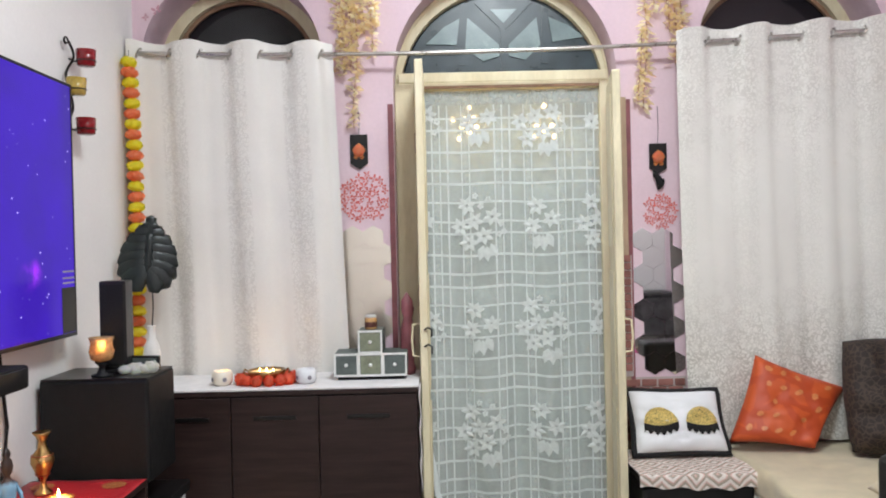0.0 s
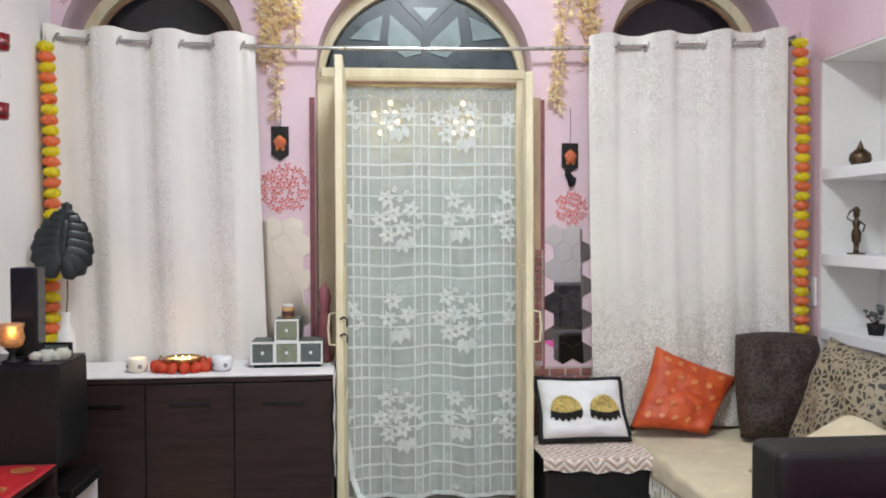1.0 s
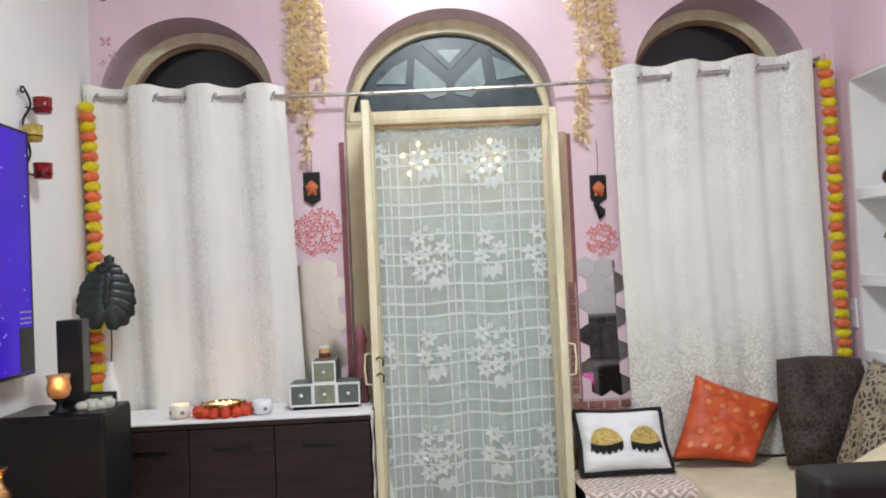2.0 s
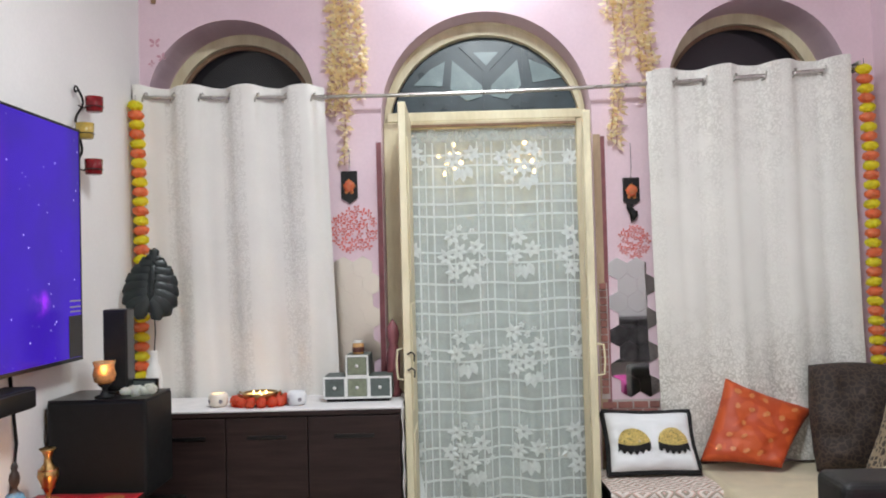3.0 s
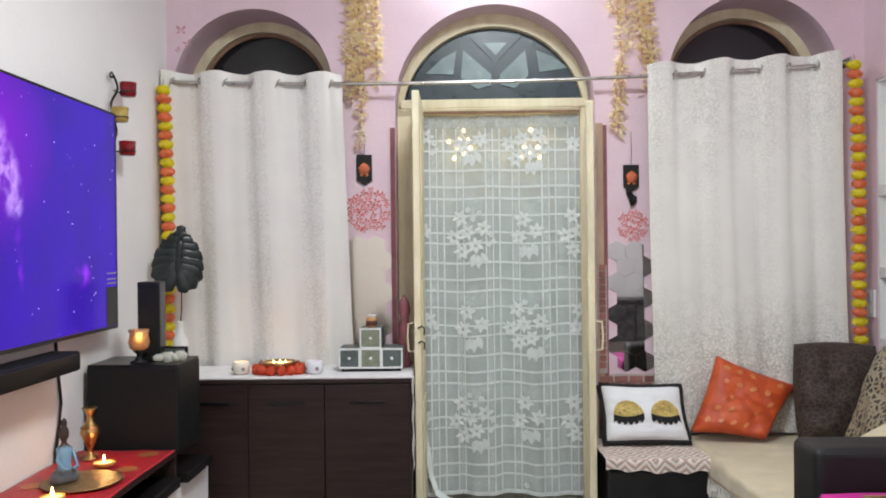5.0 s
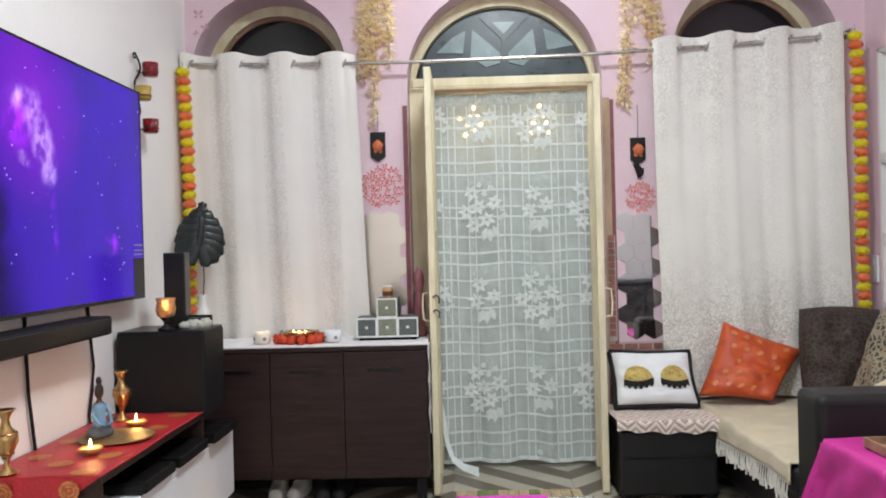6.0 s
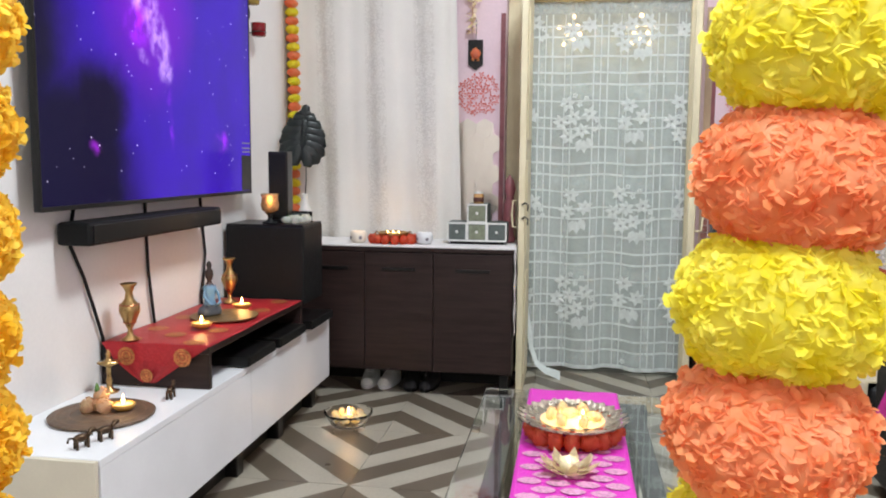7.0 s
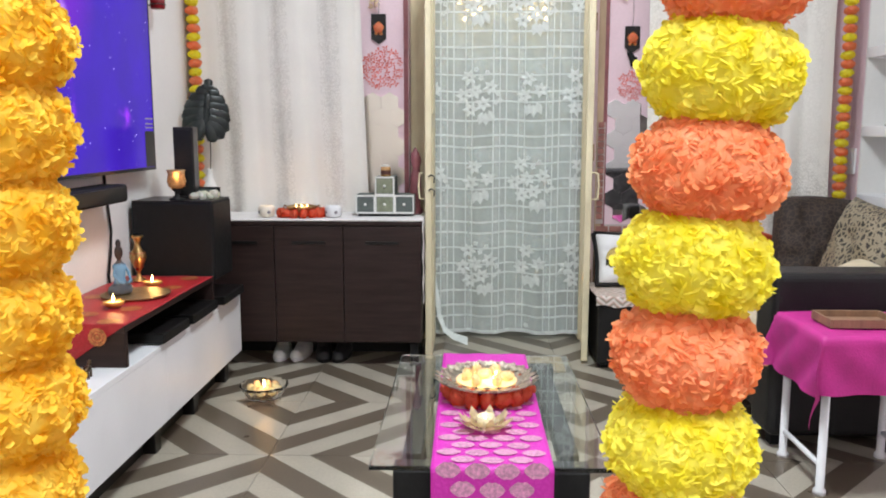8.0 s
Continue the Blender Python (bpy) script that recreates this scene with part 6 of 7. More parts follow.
# ---- sconce ----
IRON = mat("black_wrought_iron", (0.02, 0.018, 0.016), 0.45, 0.6, vary=0.3, scale=40)
sc = thing("wall_sconce", "black scrolled iron wall sconce with three candle cups", "wall sconce", (W, -0.70, 1.93))
pts = []
for k in range(40):
    s = k / 39
    pts.append((0.02, 0.045 * math.sin(s * 4 * math.pi) * (0.5 + 0.5 * math.cos(s * math.pi) ** 2), 0.19 - 0.375 * s))
part("scroll", tube(pts, 0.005, 7), IRON, sc, smooth=True)
for z0, s in ((0.19, 1), (-0.185, -1)):
    curl = [(0.02, 0.02 * math.cos(a) * (1 - a / 9) - 0.02, z0 + s * (0.018 * math.sin(a) * (1 - a / 9) - 0.005)) for a in [k * 0.4 for k in range(16)]]
    part("curl", tube(curl, 0.004, 6), IRON, sc, smooth=True)
REDGLASS = mat("red_glass", (0.30, 0.006, 0.012), 0.15, vary=0.3, scale=30)
REDGLASS.node_tree.nodes["Principled BSDF"].inputs["Transmission Weight"].default_value = 0.3
GOLDGLASS = mat("gold_glass", (0.55, 0.38, 0.08), 0.2, vary=0.3, scale=30)
GOLDGLASS.node_tree.nodes["Principled BSDF"].inputs["Transmission Weight"].default_value = 0.3
for y, z, m, lab in ((0.045, 0.105, REDGLASS, "red glass candle cup"), (-0.045, -0.02, GOLDGLASS, "gold glass candle cup"), (0.03, -0.155, REDGLASS, "red glass candle cup")):
    cupm = lathe([(0.028, 0), (0.033, 0.004), (0.036, 0.062), (0.033, 0.062), (0.030, 0.01), (0.001, 0.008)], 22)
    bmesh.ops.translate(cupm, verts=cupm.verts[:], vec=(0.065, y, z))
    cp = part("candle_cup", cupm, m, sc, lab, smooth=True)
    part("holder_ring", tube([(0.065 + 0.035 * math.cos(a), y + 0.035 * math.sin(a), z + 0.02) for a in [2 * math.pi * k / 20 for k in range(21)]], 0.0025, 5), IRON, cp)
    part("arm", tube([(0.02, 0.0, z + 0.02), (0.03, y * 0.6, z + 0.015), (0.032, y, z + 0.02)], 0.003, 5), IRON, sc)

# ---- wall decorations ----
GOLDLEAF = petal_paper("gold_foil_leaf", (1.0, 0.95, 0.76), (0.94, 0.80, 0.50))


def foil_garland(label, x, strands, seed):
    g = thing("gold_garland", label, "garland", (x, -0.002, 0), group="gold leaf garlands")
    rg = random.Random(seed)
    for dx, top, bottom, thick in strands:
        bm = bmesh.new()
        n = int((top - bottom) / 0.0042)
        for k in range(n):
            z = top - (top - bottom) * k / n
            a, b = rg.uniform(0, 6.28), rg.uniform(-0.9, 0.6)
            d = Vector((math.cos(a) * math.cos(b), -abs(math.sin(a)) * math.cos(b), math.sin(b)))
            side = d.cross(Vector((rg.uniform(-1, 1), rg.uniform(-1, 1), 1))).normalized()
            w = rg.uniform(0.007, 0.013)
            ln = thick * rg.uniform(0.5, 1.25)
            root = Vector((dx + 0.012 * math.sin(z * 9) + rg.uniform(-0.008, 0.008), -0.018, z))
            v = [bm.verts.new(p) for p in (root, root + d * ln * 0.5 + side * w, root + d * ln, root + d * ln * 0.5 - side * w)]
            bm.faces.new(v)
        tagged(part("strand", bm, GOLDLEAF, g), kind="stuff")
        part("stem", tube([(dx + 0.012 * math.sin(z * 9), -0.018, z) for z in [top - (top - bottom) * k / 14 for k in range(15)]], 0.002, 5), BRASS, g)
    for s in (-0.05, 0.0, 0.05):
        part("wire_hook", tube([(s + 0.016 * math.cos(a), -0.006, strands[0][1] + 0.02 + 0.016 * math.sin(a)) for a in [k * 0.5 for k in range(13)]], 0.0015, 5), IRON, g)
    return g


foil_garland("gold foil leaf garland on the pink wall by the west window", -0.70, ((-0.06, 2.74, 2.11, 0.05), (-0.005, 2.76, 1.87, 0.045), (0.065, 2.73, 2.20, 0.05), (-0.03, 2.72, 2.15, 0.05), (0.03, 2.74, 2.3, 0.05), (-0.085, 2.45, 2.13, 0.04), (0.085, 2.68, 2.32, 0.04)), 5)
foil_garland("gold foil leaf garland on the pink wall by the east window", 0.70, ((-0.075, 2.74, 1.93, 0.048), (0.06, 2.72, 2.13, 0.048), (-0.03, 2.74, 2.38, 0.05), (0.03, 2.74, 2.28, 0.05), (-0.1, 2.3, 1.95, 0.035), (0.09, 2.66, 2.16, 0.045), (-0.10, 2.72, 2.55, 0.045)), 6)

CORAL = mat("coral_decal", (0.72, 0.19, 0.17), 0.6, vary=0.15, scale=30)


def butterfly(bm, x, z, r, turn):
    for s in (-1, 1):
        for ang, ln, wd in ((0.75, 1.0, 0.5), (-0.6, 0.72, 0.42)):
            a = turn + (ang if s > 0 else math.pi - ang)
            pts = ((0.05, 0), (0.5, wd * 0.6), (ln, wd * 0.35), (ln * 0.95, -wd * 0.25), (0.45, -wd * 0.35))
            q = [(x + r * (d * math.cos(a) - s * h * math.sin(a)), z + r * (d * math.sin(a) + s * h * math.cos(a))) for d, h in pts]
            bm.faces.new([bm.verts.new((px, -0.003 - 0.002 * (k in (2, 3)), pz)) for k, (px, pz) in enumerate(q)])


def butterfly_ball(label, cx, cz, r, n, size, seed):
    rg = random.Random(seed)
    bm = bmesh.new()
    spots = []
    tries = 0
    while len(spots) < n and tries < 6000:
        tries += 1
        a, d = rg.uniform(0, 6.28), r * math.sqrt(rg.random())
        p = (cx + d * math.cos(a), cz + d * math.sin(a))
        if all((p[0] - q[0]) ** 2 + (p[1] - q[1]) ** 2 > (size * 1.25) ** 2 for q in spots):
            spots.append(p)
            butterfly(bm, *p, size * rg.uniform(0.85, 1.15), rg.uniform(-0.9, 0.9))
    return tagged(part("butterfly_decal", bm, CORAL), label, "wall decal", group="butterfly decals", kind="stuff")


butterfly_ball("round cluster of coral butterfly decals on the pink wall", -0.677, 1.553, 0.108, 46, 0.021, 3)
butterfly_ball("small cluster of coral butterfly decals on the pink wall", 0.685, 1.455, 0.074, 34, 0.0165, 4)
FADED = mat("faded_butterfly", (0.58, 0.30, 0.36), 0.7, vary=0.15, scale=30)
for k, (x, z, r) in enumerate(((-1.645, 2.50, 0.035), (-1.61, 2.43, 0.028), (-1.66, 2.40, 0.02))):
    bm = bmesh.new()
    butterfly(bm, x, z, r, 0.4 * k)
    tagged(part("butterfly", bm, FADED), "faded pink butterfly decal near the corner", "wall decal", group="faded butterflies")
for x, z in ((-1.648, 2.72), (1.662, 2.745)):
    hk = thing("wall_hook", "rusty old iron hook in the pink wall", "hook", (x, 0, z), group="old wall hooks")
    part("plate", box(-0.012, 0.012, -0.01, 0.0, -0.02, 0.022, 0.003), BROWNEDGE, hk)
    part("prong", tube([(0, -0.008, 0.01), (0.0, -0.04, 0.006), (0.006, -0.052, 0.014), (0.01, -0.05, 0.026)], 0.005, 6), BROWNEDGE, hk)

for x, z, h, tail in ((-0.697, 1.762, 0.08, False), (0.679, 1.702, 0.07, True)):
    pl = thing("flower_plaque", "small black plaque with an orange flower" + (" and a dark tassel" if tail else ""), "wall plaque", (x, -0.004, z), group="flower plaques")
    w = 0.04
    part("board", prism([(-w, h), (w, h), (w, -h * 0.65), (0.0, -h), (-w, -h * 0.65)], -0.008, 0.0), BLACK, pl)
    o = part("flower", small_o[0], None, pl, "orange flower")
    o.location, o.scale = (0, -0.016, 0.005), (0.75, 0.4, 1.2)
    for k in range(5):
        a = 2 * math.pi * k / 5 + 0.3
        bm = lathe([(0.001, 0), (0.010, 0.002), (0.007, 0.004), (0.001, 0.005)], 8)
        bmesh.ops.transform(bm, matrix=pose(0.022 * math.cos(a), -0.012, 0.03 * math.sin(a) + 0.0, 90, 0, 0), verts=bm.verts[:])
        part("petal", bm, GOLDTH, pl)
    part("hanging_cord", tube([(0, -0.003, h), (0.004, -0.004, h + 0.06), (0, -0.012, h + 0.13 + (0.04 if tail else 0))], 0.0013, 5), IRON, pl)
    if tail:
        for k in range(4):
            bm = lathe([(0.003, 0), (0.015, -0.02), (0.012, -0.045), (0.001, -0.06)], 8)
            bmesh.ops.transform(bm, matrix=pose(0.016 * (k - 1.5), -0.012, -h * 0.8 - 0.012 * k, 0, 20 * (k - 1.5), 0), verts=bm.verts[:])
            part("tassel_leaf", bm, MATTBLACK, pl, smooth=True)

# hexagonal mirror tiles on both strips of wall
MIRROR, mn, ml, mb = principled("mirror_tile")
mb.inputs["Base Color"].default_value, mb.inputs["Metallic"].default_value, mb.inputs["Roughness"].default_value = (0.72, 0.72, 0.72, 1), 1.0, 0.03
ETCHED, mn, ml, mb = principled("etched_mirror_tile")
mb.inputs["Base Color"].default_value, mb.inputs["Metallic"].default_value, mb.inputs["Roughness"].default_value = (0.66, 0.60, 0.54, 1), 1.0, 0.28


def hexes(label, x0, z1, cols, rows, r, material, name):
    g = thing(name, label, "mirror")
    for j in range(rows):
        for i in range(cols):
            x = x0 + i * r * 1.74 + (r * 0.87 if j % 2 else 0)
            z = z1 - j * r * 1.51
            pts = [(x + r * 0.9985 * math.sin(math.pi / 3 * k), z + r * 0.9985 * math.cos(math.pi / 3 * k)) for k in range(6)]
            part("mirror_tile", prism(pts, -0.0045, -0.0008), material, g)
    return g


hexes("hexagonal mirror tiles stuck on the pink wall by the sofa", 0.60, 1.33, 2, 8, 0.054, MIRROR, "mirror_tiles_clear")
hexes("hazy etched mirror tiles stuck on the pink wall by the door", -0.83, 1.37, 3, 8, 0.054, ETCHED, "mirror_tiles_hazy")
BRICK = mat("red_brick_print", (0.27, 0.115, 0.095), 0.8, vary=0.3, scale=20, spread=0.3)
MORTAR = mat("pale_mortar", (0.5, 0.42, 0.4), 0.9)
bp = tagged(part("brick_panel", box(0.507, 0.79, -0.003, -0.0004, 0.40, 0.695), MORTAR), "red brick-effect panel low on the wall", "wall panel")
bp2 = tagged(part("brick_panel", box(0.507, 0.548, -0.0085, -0.0062, 0.70, 1.26), MORTAR), "narrow red brick-effect strip beside the door", "wall panel")
for z in [0.402 + 0.036 * k for k in range(24)]:
    x = 0.509 - (0.03 if int(z / 0.036) % 2 else 0)
    xe = 0.788 if z < 0.66 else 0.546
    while x < xe:
        a, b = max(0.509, x), min(x + 0.072, xe)
        if b - a > 0.01 and not 0.66 < z < 0.70:
            lift = 0.0 if z < 0.66 else 0.0055
            part("brick", box(a, b - 0.004, -0.009 - lift, -0.0032 - lift, z, z + 0.031, 0.002), BRICK, bp if z < 0.66 else bp2)
        x += 0.076

# ---- niche ornaments, switch ----
pot = thing("bronze_pot", "round dark bronze pot with a pointed lid on the shelf", "ornament", (E + 0.11, -0.26, 1.644))
part("pot", lathe([(0.02, 0), (0.04, 0.012), (0.05, 0.035), (0.045, 0.06), (0.025, 0.078), (0.012, 0.088), (0.014, 0.092), (0.004, 0.115), (0.001, 0.125)], 24), BRONZE, pot, smooth=True)
fb = bmesh.new()
lathe([(0.04, 0), (0.04, 0.006), (0.012, 0.008), (0.012, 0.05), (0.02, 0.06), (0.022, 0.10), (0.012, 0.125), (0.02, 0.15), (0.008, 0.165), (0.014, 0.18), (0.014, 0.195), (0.018, 0.205), (0.006, 0.222)], 12, bm=fb)
tube([(0.0, 0.018, 0.152), (0.0, 0.045, 0.17), (0.0, 0.03, 0.20), (0.0, 0.012, 0.21)], 0.0045, 6, bm=fb)
tube([(0.0, -0.018, 0.152), (0.0, -0.04, 0.135), (0.0, -0.03, 0.105)], 0.0045, 6, bm=fb)
st = tagged(part("figurine", fb, BRONZE, smooth=True), "slender dark metal figurine on the white shelf", "figurine")
st.matrix_world = pose(E + 0.10, -0.25, 1.2375, 0, 0, 30)
pp = thing("small_plant", "small grey-green plant in a pot in the niche", "plant", (E + 0.09, -0.42, 0.88))
part("pot", lathe([(0.03, 0), (0.04, 0.05), (0.036, 0.05), (0.001, 0.04)], 18), MATTBLACK, pp, smooth=True)
rng = random.Random(9)
for k in range(16):
    a, b = rng.uniform(0, 6.28), rng.uniform(0.02, 0.055)
    p1 = (b * math.cos(a), b * math.sin(a), 0.07 + rng.uniform(0, 0.06))
    part("stem", tube([(0, 0, 0.04), (p1[0] * 0.5, p1[1] * 0.5, 0.065), p1], 0.0015, 5), BRONZE, pp)
    bm = lathe([(0.002, -0.004), (0.012, 0.002), (0.010, 0.010), (0.001, 0.014)], 8)
    bmesh.ops.translate(bm, verts=bm.verts[:], vec=p1)
    part("leaf", bm, mat("grey_leaf", (0.10, 0.11, 0.11), 0.5, vary=0.3) if k == 0 else bpy.data.materials["grey_leaf"], pp)
sw = thing("switch_board", "white electrical switch plate on the pink wall", "switch", (E, -0.055, 1.05))
part("plate", box(-0.012, -0.0005, -0.04, 0.04, -0.07, 0.07, 0.004), GLOSSWHITE, sw)
for z in (-0.03, 0.03):
    part("rocker", box(-0.017, -0.0125, -0.012, 0.012, z - 0.018, z + 0.018, 0.002), GLOSSWHITE, sw)

# ---- shoes, bowl on the floor, mat ----


def shoe(x, y, rz, material, label, group):
    s = thing("shoe", label, "shoe", (x, y, 0), rz, group=group)
    bm = bmesh.new()
    rows = []
    for k in range(13):
        t = k / 12
        w = 0.042 * (0.75 + 0.3 * math.sin(t * math.pi)) * (1 if t < 0.9 else 0.85)
        h = 0.085 - 0.045 * min(1, max(0, (0.75 - t) / 0.4)) if t > 0.35 else 0.04
        rows.append([bm.verts.new((w * math.cos(a), -0.13 + 0.26 * t, 0.018 + max(0, h * math.sin(a)))) for a in [math.pi * q / 10 for q in range(11)]])
    for a, b in zip(rows, rows[1:]):
        for q in range(10):
            bm.faces.new((a[q], a[q + 1], b[q + 1], b[q]))
    bm.faces.new(rows[0][::-1])
    bm.faces.new(rows[-1])
    part("upper", bm, material, s, smooth=True)
    sole = prism([(0.046 * math.cos(a), 0.14 * math.sin(a)) for a in [2 * math.pi * k / 24 for k in range(24)]], -0.009, 0.009)
    bmesh.ops.transform(sole, matrix=pose(0, 0, 0.0092, 90, 0, 0), verts=sole.verts[:])
    part("sole", sole, GLOSSWHITE if material is WHITESHOE else MATTBLACK, s)
    for q in range(4):
        part("lace", tube([(-0.02, -0.03 + 0.02 * q, 0.062 + 0.006 * q), (0, -0.03 + 0.02 * q, 0.070 + 0.006 * q), (0.02, -0.03 + 0.02 * q, 0.062 + 0.006 * q)], 0.0028, 5), material, s)


WHITESHOE = mat("white_canvas", (0.78, 0.78, 0.76), 0.7, vary=0.15, scale=25, bump=0.4)
DARKSHOE = mat("dark_shoe", (0.03, 0.03, 0.035), 0.5, vary=0.3)
shoe(-1.215, -0.265, 4, WHITESHOE, "white canvas sneaker under the cabinet", "shoes under the cabinet")
shoe(-1.108, -0.26, -5, WHITESHOE, "white canvas sneaker under the cabinet", "shoes under the cabinet")
shoe(-0.985, -0.28, 8, DARKSHOE, "dark shoe under the cabinet", "shoes under the cabinet")
shoe(-0.885, -0.28, -4, DARKSHOE, "dark shoe under the cabinet", "shoes under the cabinet")

gb = thing("glass_bowl", "footed cut-glass bowl of petals and a lit candle on the floor", "bowl", (-1.115, -1.06, 0))
o = part("bowl", lathe([(0.05, 0.028), (0.075, 0.034), (0.098, 0.075), (0.108, 0.092), (0.104, 0.092), (0.09, 0.07), (0.068, 0.038), (0.001, 0.034)], 32, wave=lambda a, r, z: 1 + 0.035 * math.cos(12 * a) * (z > 0.05)), CLEAR, gb, smooth=True)
o.visible_shadow = False
for k in range(4):
    a = math.pi / 4 + math.pi / 2 * k
    part("foot", tube([(0.055 * math.cos(a), 0.055 * math.sin(a), 0.032), (0.075 * math.cos(a), 0.075 * math.sin(a), 0.015), (0.078 * math.cos(a), 0.078 * math.sin(a), 0.0)], 0.006, 6), CLEAR, gb)
fp = petal_paper("mixed_petals", (0.92, 0.86, 0.62), (0.88, 0.62, 0.28))
pm = pom_mesh("floating_bloom", fp, 0.024, 0.6, 30, 51)
for k in range(9):
    a = 2 * math.pi * k / 8
    o = part("bloom", pm, None, gb)
    o.location, o.rotation_euler = ((0.058 * math.cos(a), 0.058 * math.sin(a), 0.07) if k < 8 else (0.015, 0.02, 0.075)), (k, k * 0.6, k)
part("candle", lathe([(0.02, 0.05), (0.02, 0.078), (0.001, 0.079)], 16), WAX, gb)
flame(gb, 0, 0, 0.079, 1.1, 0.3)

MATS = mat("woven_straw", (0.50, 0.38, 0.22), 0.9, vary=0.25, scale=30, bump=0.8, grain=200)
MATG = mat("green_mat_stripe", (0.20, 0.26, 0.08), 0.9, vary=0.3, scale=30, bump=0.8, grain=200)
dm = thing("door_mat", "woven straw mat with green stripes on the tiled floor", "mat", (-0.015, -0.44, 0.0005))
for k in range(12):
    part("mat_band", box(-0.305 + 0.0512 * k, -0.305 + 0.0512 * (k + 1) - 0.003, -0.14, 0.14, 0.0, 0.010, 0.003), MATG if k in (2, 3, 7) else MATS, dm)

# ---- on the coffee table ----
TT = TABZ
PINKSILK = brocade("magenta_silk", (0.62, 0.02, 0.42), (0.66, 0.03, 0.46), 70, 0.1, 0.45)
SILVERPINK = mat("pale_pink_zari", (0.78, 0.36, 0.58), 0.4, 0.3, vary=0.35, scale=120, bump=0.6, grain=400)
pr = thing("magenta_runner", "magenta silk runner with woven medallions on the glass table", "table runner")
PX0, PX1, PY0, PY1 = -0.293, 0.005, -2.662, -1.645


def pink_at(u, v):
    s = (PY1 - PY0 + 0.20) * v
    x = PX0 + (PX1 - PX0) * u - 0.008 * (1 - v) * 0
    if s < 0.20:
        return Vector((x, PY0 - 0.006 + 0.003 * math.sin(u * 9), TT - 0.198 + s + 0.0))
    return Vector((x, PY0 - 0.006 + s - 0.20, TT + 0.004 + 0.0012 * math.sin(u * 15 + v * 20)))


part("cloth", sheet(24, 80, pink_at, 0.002), PINKSILK, pr, smooth=True)
for j in range(17):
    s = 0.10 + 0.048 * j
    for i in range(4 if j % 2 == 0 else 3):
        u = (0.14 + 0.24 * i) if j % 2 == 0 else (0.26 + 0.24 * i)
        p = pink_at(u, s / (PY1 - PY0 + 0.20))
        bm = bmesh.new()
        bm.faces.new([bm.verts.new((0.027 * math.cos(a) * (1 + 0.15 * math.cos(2 * a)), 0.021 * math.sin(a) * (1 + 0.1 * math.cos(6 * a)), 0)) for a in [2 * math.pi * q / 16 for q in range(16)]])
        flat = s >= 0.20
        bmesh.ops.transform(bm, matrix=pose(p.x, p.y - (0 if flat else 0.0035), p.z + (0.0026 if flat else 0), 0 if flat else 90, 0, 0), verts=bm.verts[:])
        part("medallion", bm, SILVERPINK, pr)

SILVER = mat("silver_filigree", (0.72, 0.66, 0.54), 0.3, 0.9, vary=0.4, scale=90, bump=0.8, grain=200)
up = thing("petal_plate", "silver scalloped plate of candles on a ring of orange flowers", "candle plate", (-0.147, -2.135, TT - 0.004))
for k in range(16):
    a = 2 * math.pi * k / 16
    o = part("ring_flower", rose, None, up)
    o.location, o.rotation_euler, o.scale = (0.118 * math.cos(a), 0.118 * math.sin(a), 0.034), (k, k * 1.7, k), (1.15, 1.15, 1.1)
part("plate", lathe([(0.06, 0.045), (0.10, 0.05), (0.135, 0.062), (0.133, 0.066), (0.09, 0.056), (0.001, 0.054)], 48), SILVER, up, smooth=True)
for ring, (rad, n2, z0, ln) in enumerate(((0.128, 26, 0.062, 0.034), (0.108, 22, 0.066, 0.030))):
    for k in range(n2):
        a = 2 * math.pi * (k + 0.5 * ring) / n2
        bm = bmesh.new()
        pts = ((0, 0, 0), (0.4, 0.42, 0.006), (0.8, 0.34, 0.012), (1.0, 0, 0.016), (0.8, -0.34, 0.012), (0.4, -0.42, 0.006))
        vs = [bm.verts.new((rad + ln * d, ln * s, h)) for d, s, h in pts]
        cen = bm.verts.new((rad + ln * 0.5, 0, 0.002))
        for q in range(6):
            bm.faces.new((vs[q], vs[(q + 1) % 6], cen))
        bmesh.ops.solidify(bm, geom=bm.faces[:], thickness=0.0015)
        bmesh.ops.transform(bm, matrix=pose(0, 0, z0, 0, 0, math.degrees(a)), verts=bm.verts[:])
        part("petal", bm, SILVER, up)
part("water_wax", lathe([(0.09, 0.057), (0.092, 0.063), (0.001, 0.064)], 30), WAX, up)
for k in range(7):
    a = 2 * math.pi * k / 6
    o = part("bloom", pm, None, up)
    o.location, o.rotation_euler = ((0.062 * math.cos(a), 0.062 * math.sin(a), 0.074) if k < 6 else (-0.01, 0.02, 0.075)), (k, 0.5 * k, k)
for k, (x, y) in enumerate(((0.02, -0.03), (-0.035, 0.0), (0.03, 0.03))):
    flame(up, x, y, 0.068, 0.5, 0.32 if k == 0 else 0)
lo = thing("lotus_tealight", "golden lotus tealight holder on the magenta runner", "candle holder", (-0.155, -2.405, TT + 0.0065))
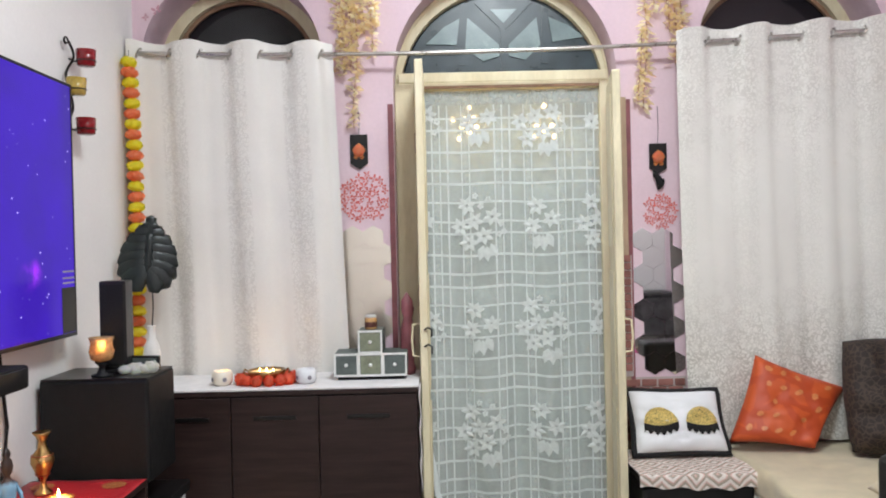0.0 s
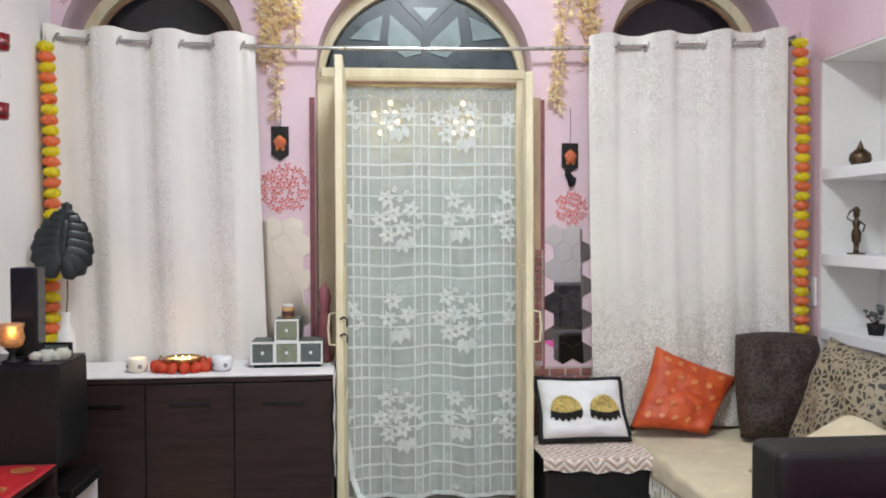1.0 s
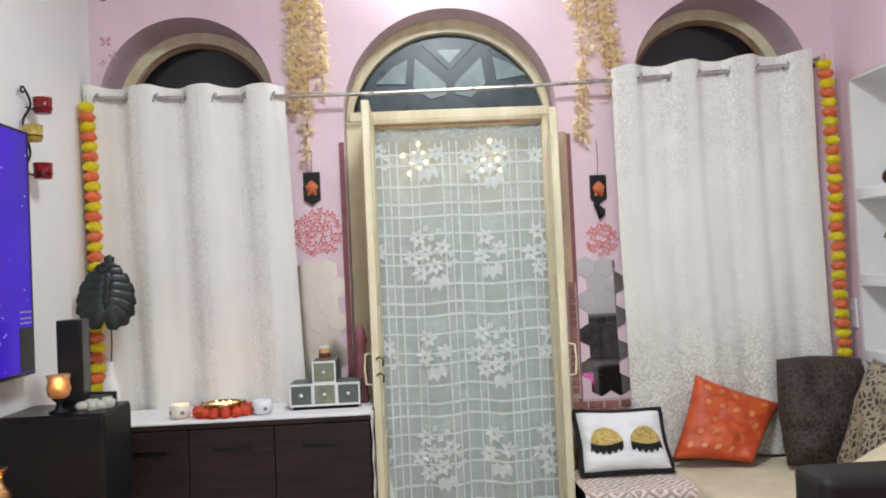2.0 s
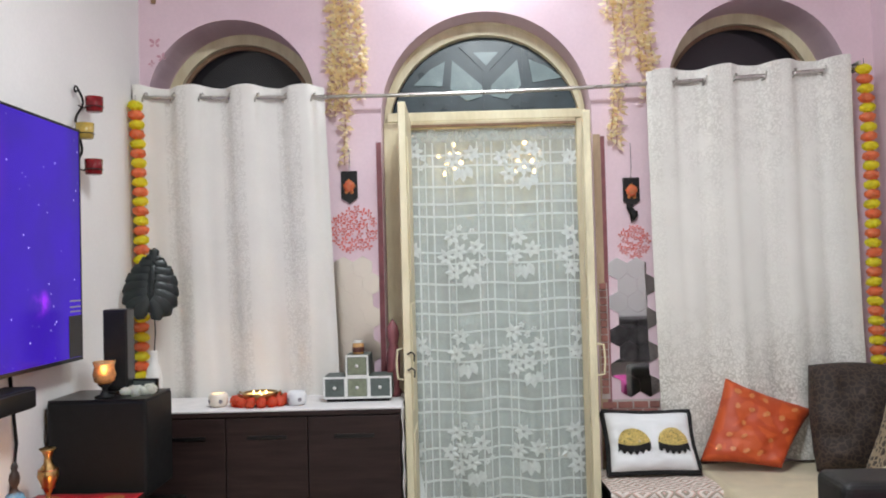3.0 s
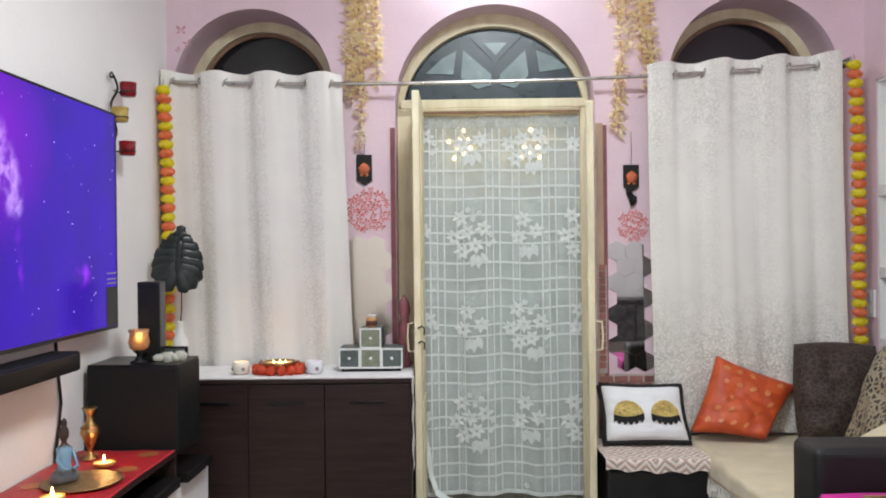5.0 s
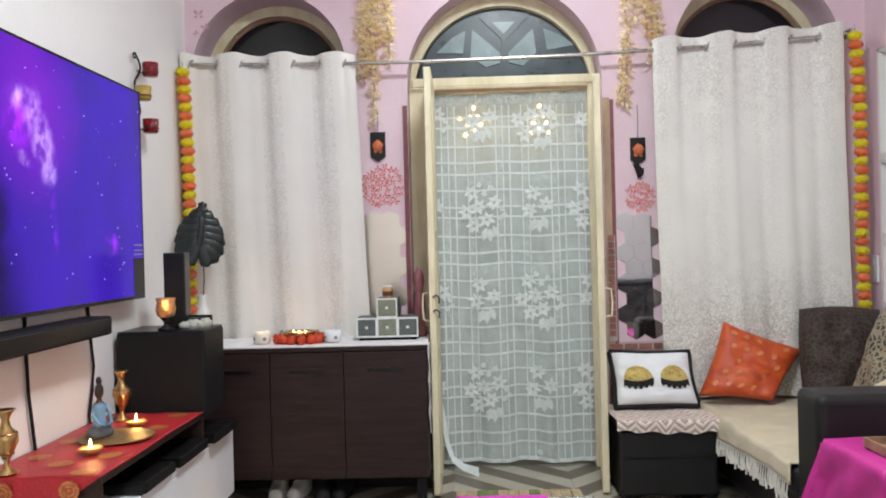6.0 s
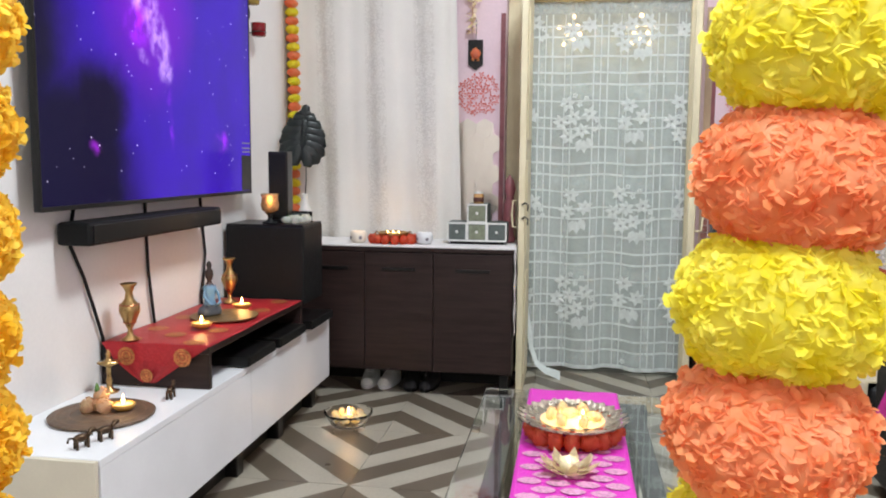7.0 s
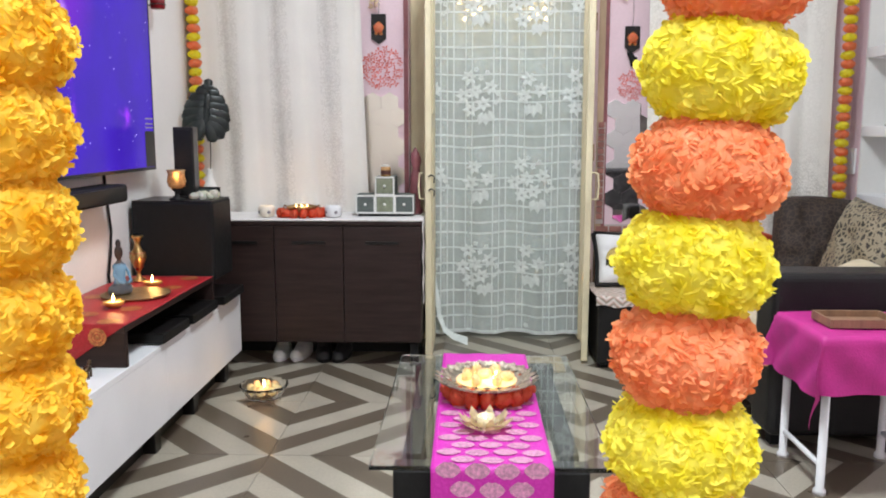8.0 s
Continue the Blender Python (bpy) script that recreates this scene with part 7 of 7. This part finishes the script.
for ring, (n2, ln, lift, zb) in enumerate(((9, 0.062, 0.10, 0.004), (7, 0.046, 0.5, 0.008))):
    for k in range(n2):
        a = 2 * math.pi * (k + 0.5 * ring) / n2
        bm = bmesh.new()
        pts = ((0.012, 0), (0.5, 0.30), (0.8, 0.2), (1.0, 0), (0.8, -0.2), (0.5, -0.30))
        vs = [bm.verts.new((0.018 + ln * d, ln * s, zb + ln * d * d * (0.35 + lift))) for d, s in pts]
        cen = bm.verts.new((0.018 + ln * 0.55, 0, zb + ln * 0.25 * (0.35 + lift) - 0.002))
        for q in range(6):
            bm.faces.new((vs[q], vs[(q + 1) % 6], cen))
        bmesh.ops.solidify(bm, geom=bm.faces[:], thickness=0.0012)
        bmesh.ops.transform(bm, matrix=pose(0, 0, 0, 0, 0, math.degrees(a)), verts=bm.verts[:])
        part("petal", bm, mat("gold_lotus", (0.90, 0.78, 0.52), 0.35, 0.25, vary=0.2, scale=60) if ring == 0 and k == 0 else bpy.data.materials["gold_lotus"], lo)
part("cup", lathe([(0.022, 0), (0.024, 0.01), (0.026, 0.034), (0.023, 0.034), (0.02, 0.01), (0.001, 0.008)], 20), bpy.data.materials["gold_lotus"], lo, smooth=True)
flame(lo, 0, 0, 0.012, 0.8, 0.0)

# ---- unseen charcoal sideboard, its form assumed, added for the mirror tiles to reflect ----
CHARCOAL = mat("assumed_charcoal_laminate", (0.075, 0.073, 0.075), 0.55, spec=0.35, vary=0.7, scale=14, bump=0.3)
sb2 = thing("sideboard", "assumed charcoal sideboard, unseen, giving the mirror tiles their dark reflection", "sideboard", (1.52, -3.93, 0))
part("body", box(-0.33, 0.33, -0.2, 0.17, 0.42, 0.80, 0.006), CHARCOAL, sb2)
part("top", box(-0.34, 0.34, -0.205, 0.19, 0.8005, 0.83, 0.004), CHARCOAL, sb2)
for x in (-0.165, 0.165):
    part("door", box(x - 0.16, x + 0.16, 0.1705, 0.185, 0.43, 0.78, 0.003), CHARCOAL, sb2)
for x in (-0.28, 0.28):
    part("leg", box(x - 0.02, x + 0.02, -0.15, -0.11, 0, 0.4195), CHARCOAL, sb2)
    part("leg", box(x - 0.02, x + 0.02, 0.08, 0.12, 0, 0.4195), CHARCOAL, sb2)

# ---- unseen light fittings above the view: both ceiling panels are assumed ----
for name, x, y, lab in (("assumed_ceiling_light", 0.1, -2.3, "assumed square white ceiling panel, unseen, for the room fill"), ("assumed_ceiling_light", 0.0, -5.3, "assumed square white panel on the hall ceiling, unseen, for fill")):
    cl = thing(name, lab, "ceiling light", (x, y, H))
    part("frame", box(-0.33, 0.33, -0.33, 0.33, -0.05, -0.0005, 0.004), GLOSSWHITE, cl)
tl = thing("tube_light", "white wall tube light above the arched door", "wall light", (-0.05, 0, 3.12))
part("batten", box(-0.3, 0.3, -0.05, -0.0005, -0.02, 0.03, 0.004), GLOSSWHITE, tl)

# ---- floor tiles, last ----
tile_mesh = None
x = -0.95 - 0.61 * 2
while x < E + 0.4:
    y = -1.03 + 0.61 * 2
    while y > SOUTH:
        x0, x1, y0, y1 = max(x, W - 0.05), min(x + 0.61, E + 0.3), max(y - 0.61, SOUTH), min(y, 0.40)
        if x1 - x0 > 0.02 and y1 - y0 > 0.02:
            whole = x1 - x0 > 0.609 and y1 - y0 > 0.609
            if whole and tile_mesh:
                t = part("tile", tile_mesh, TILE, floor)
            else:
                t = part("tile", box((x0 - x1) / 2 + 0.001, (x1 - x0) / 2 - 0.001, (y0 - y1) / 2 + 0.001, (y1 - y0) / 2 - 0.001, -0.01, 0.0), TILE, floor)
                if whole:
                    tile_mesh = t.data
            t.location = ((x0 + x1) / 2, (y0 + y1) / 2, 0)
        y -= 0.61
    x += 0.61
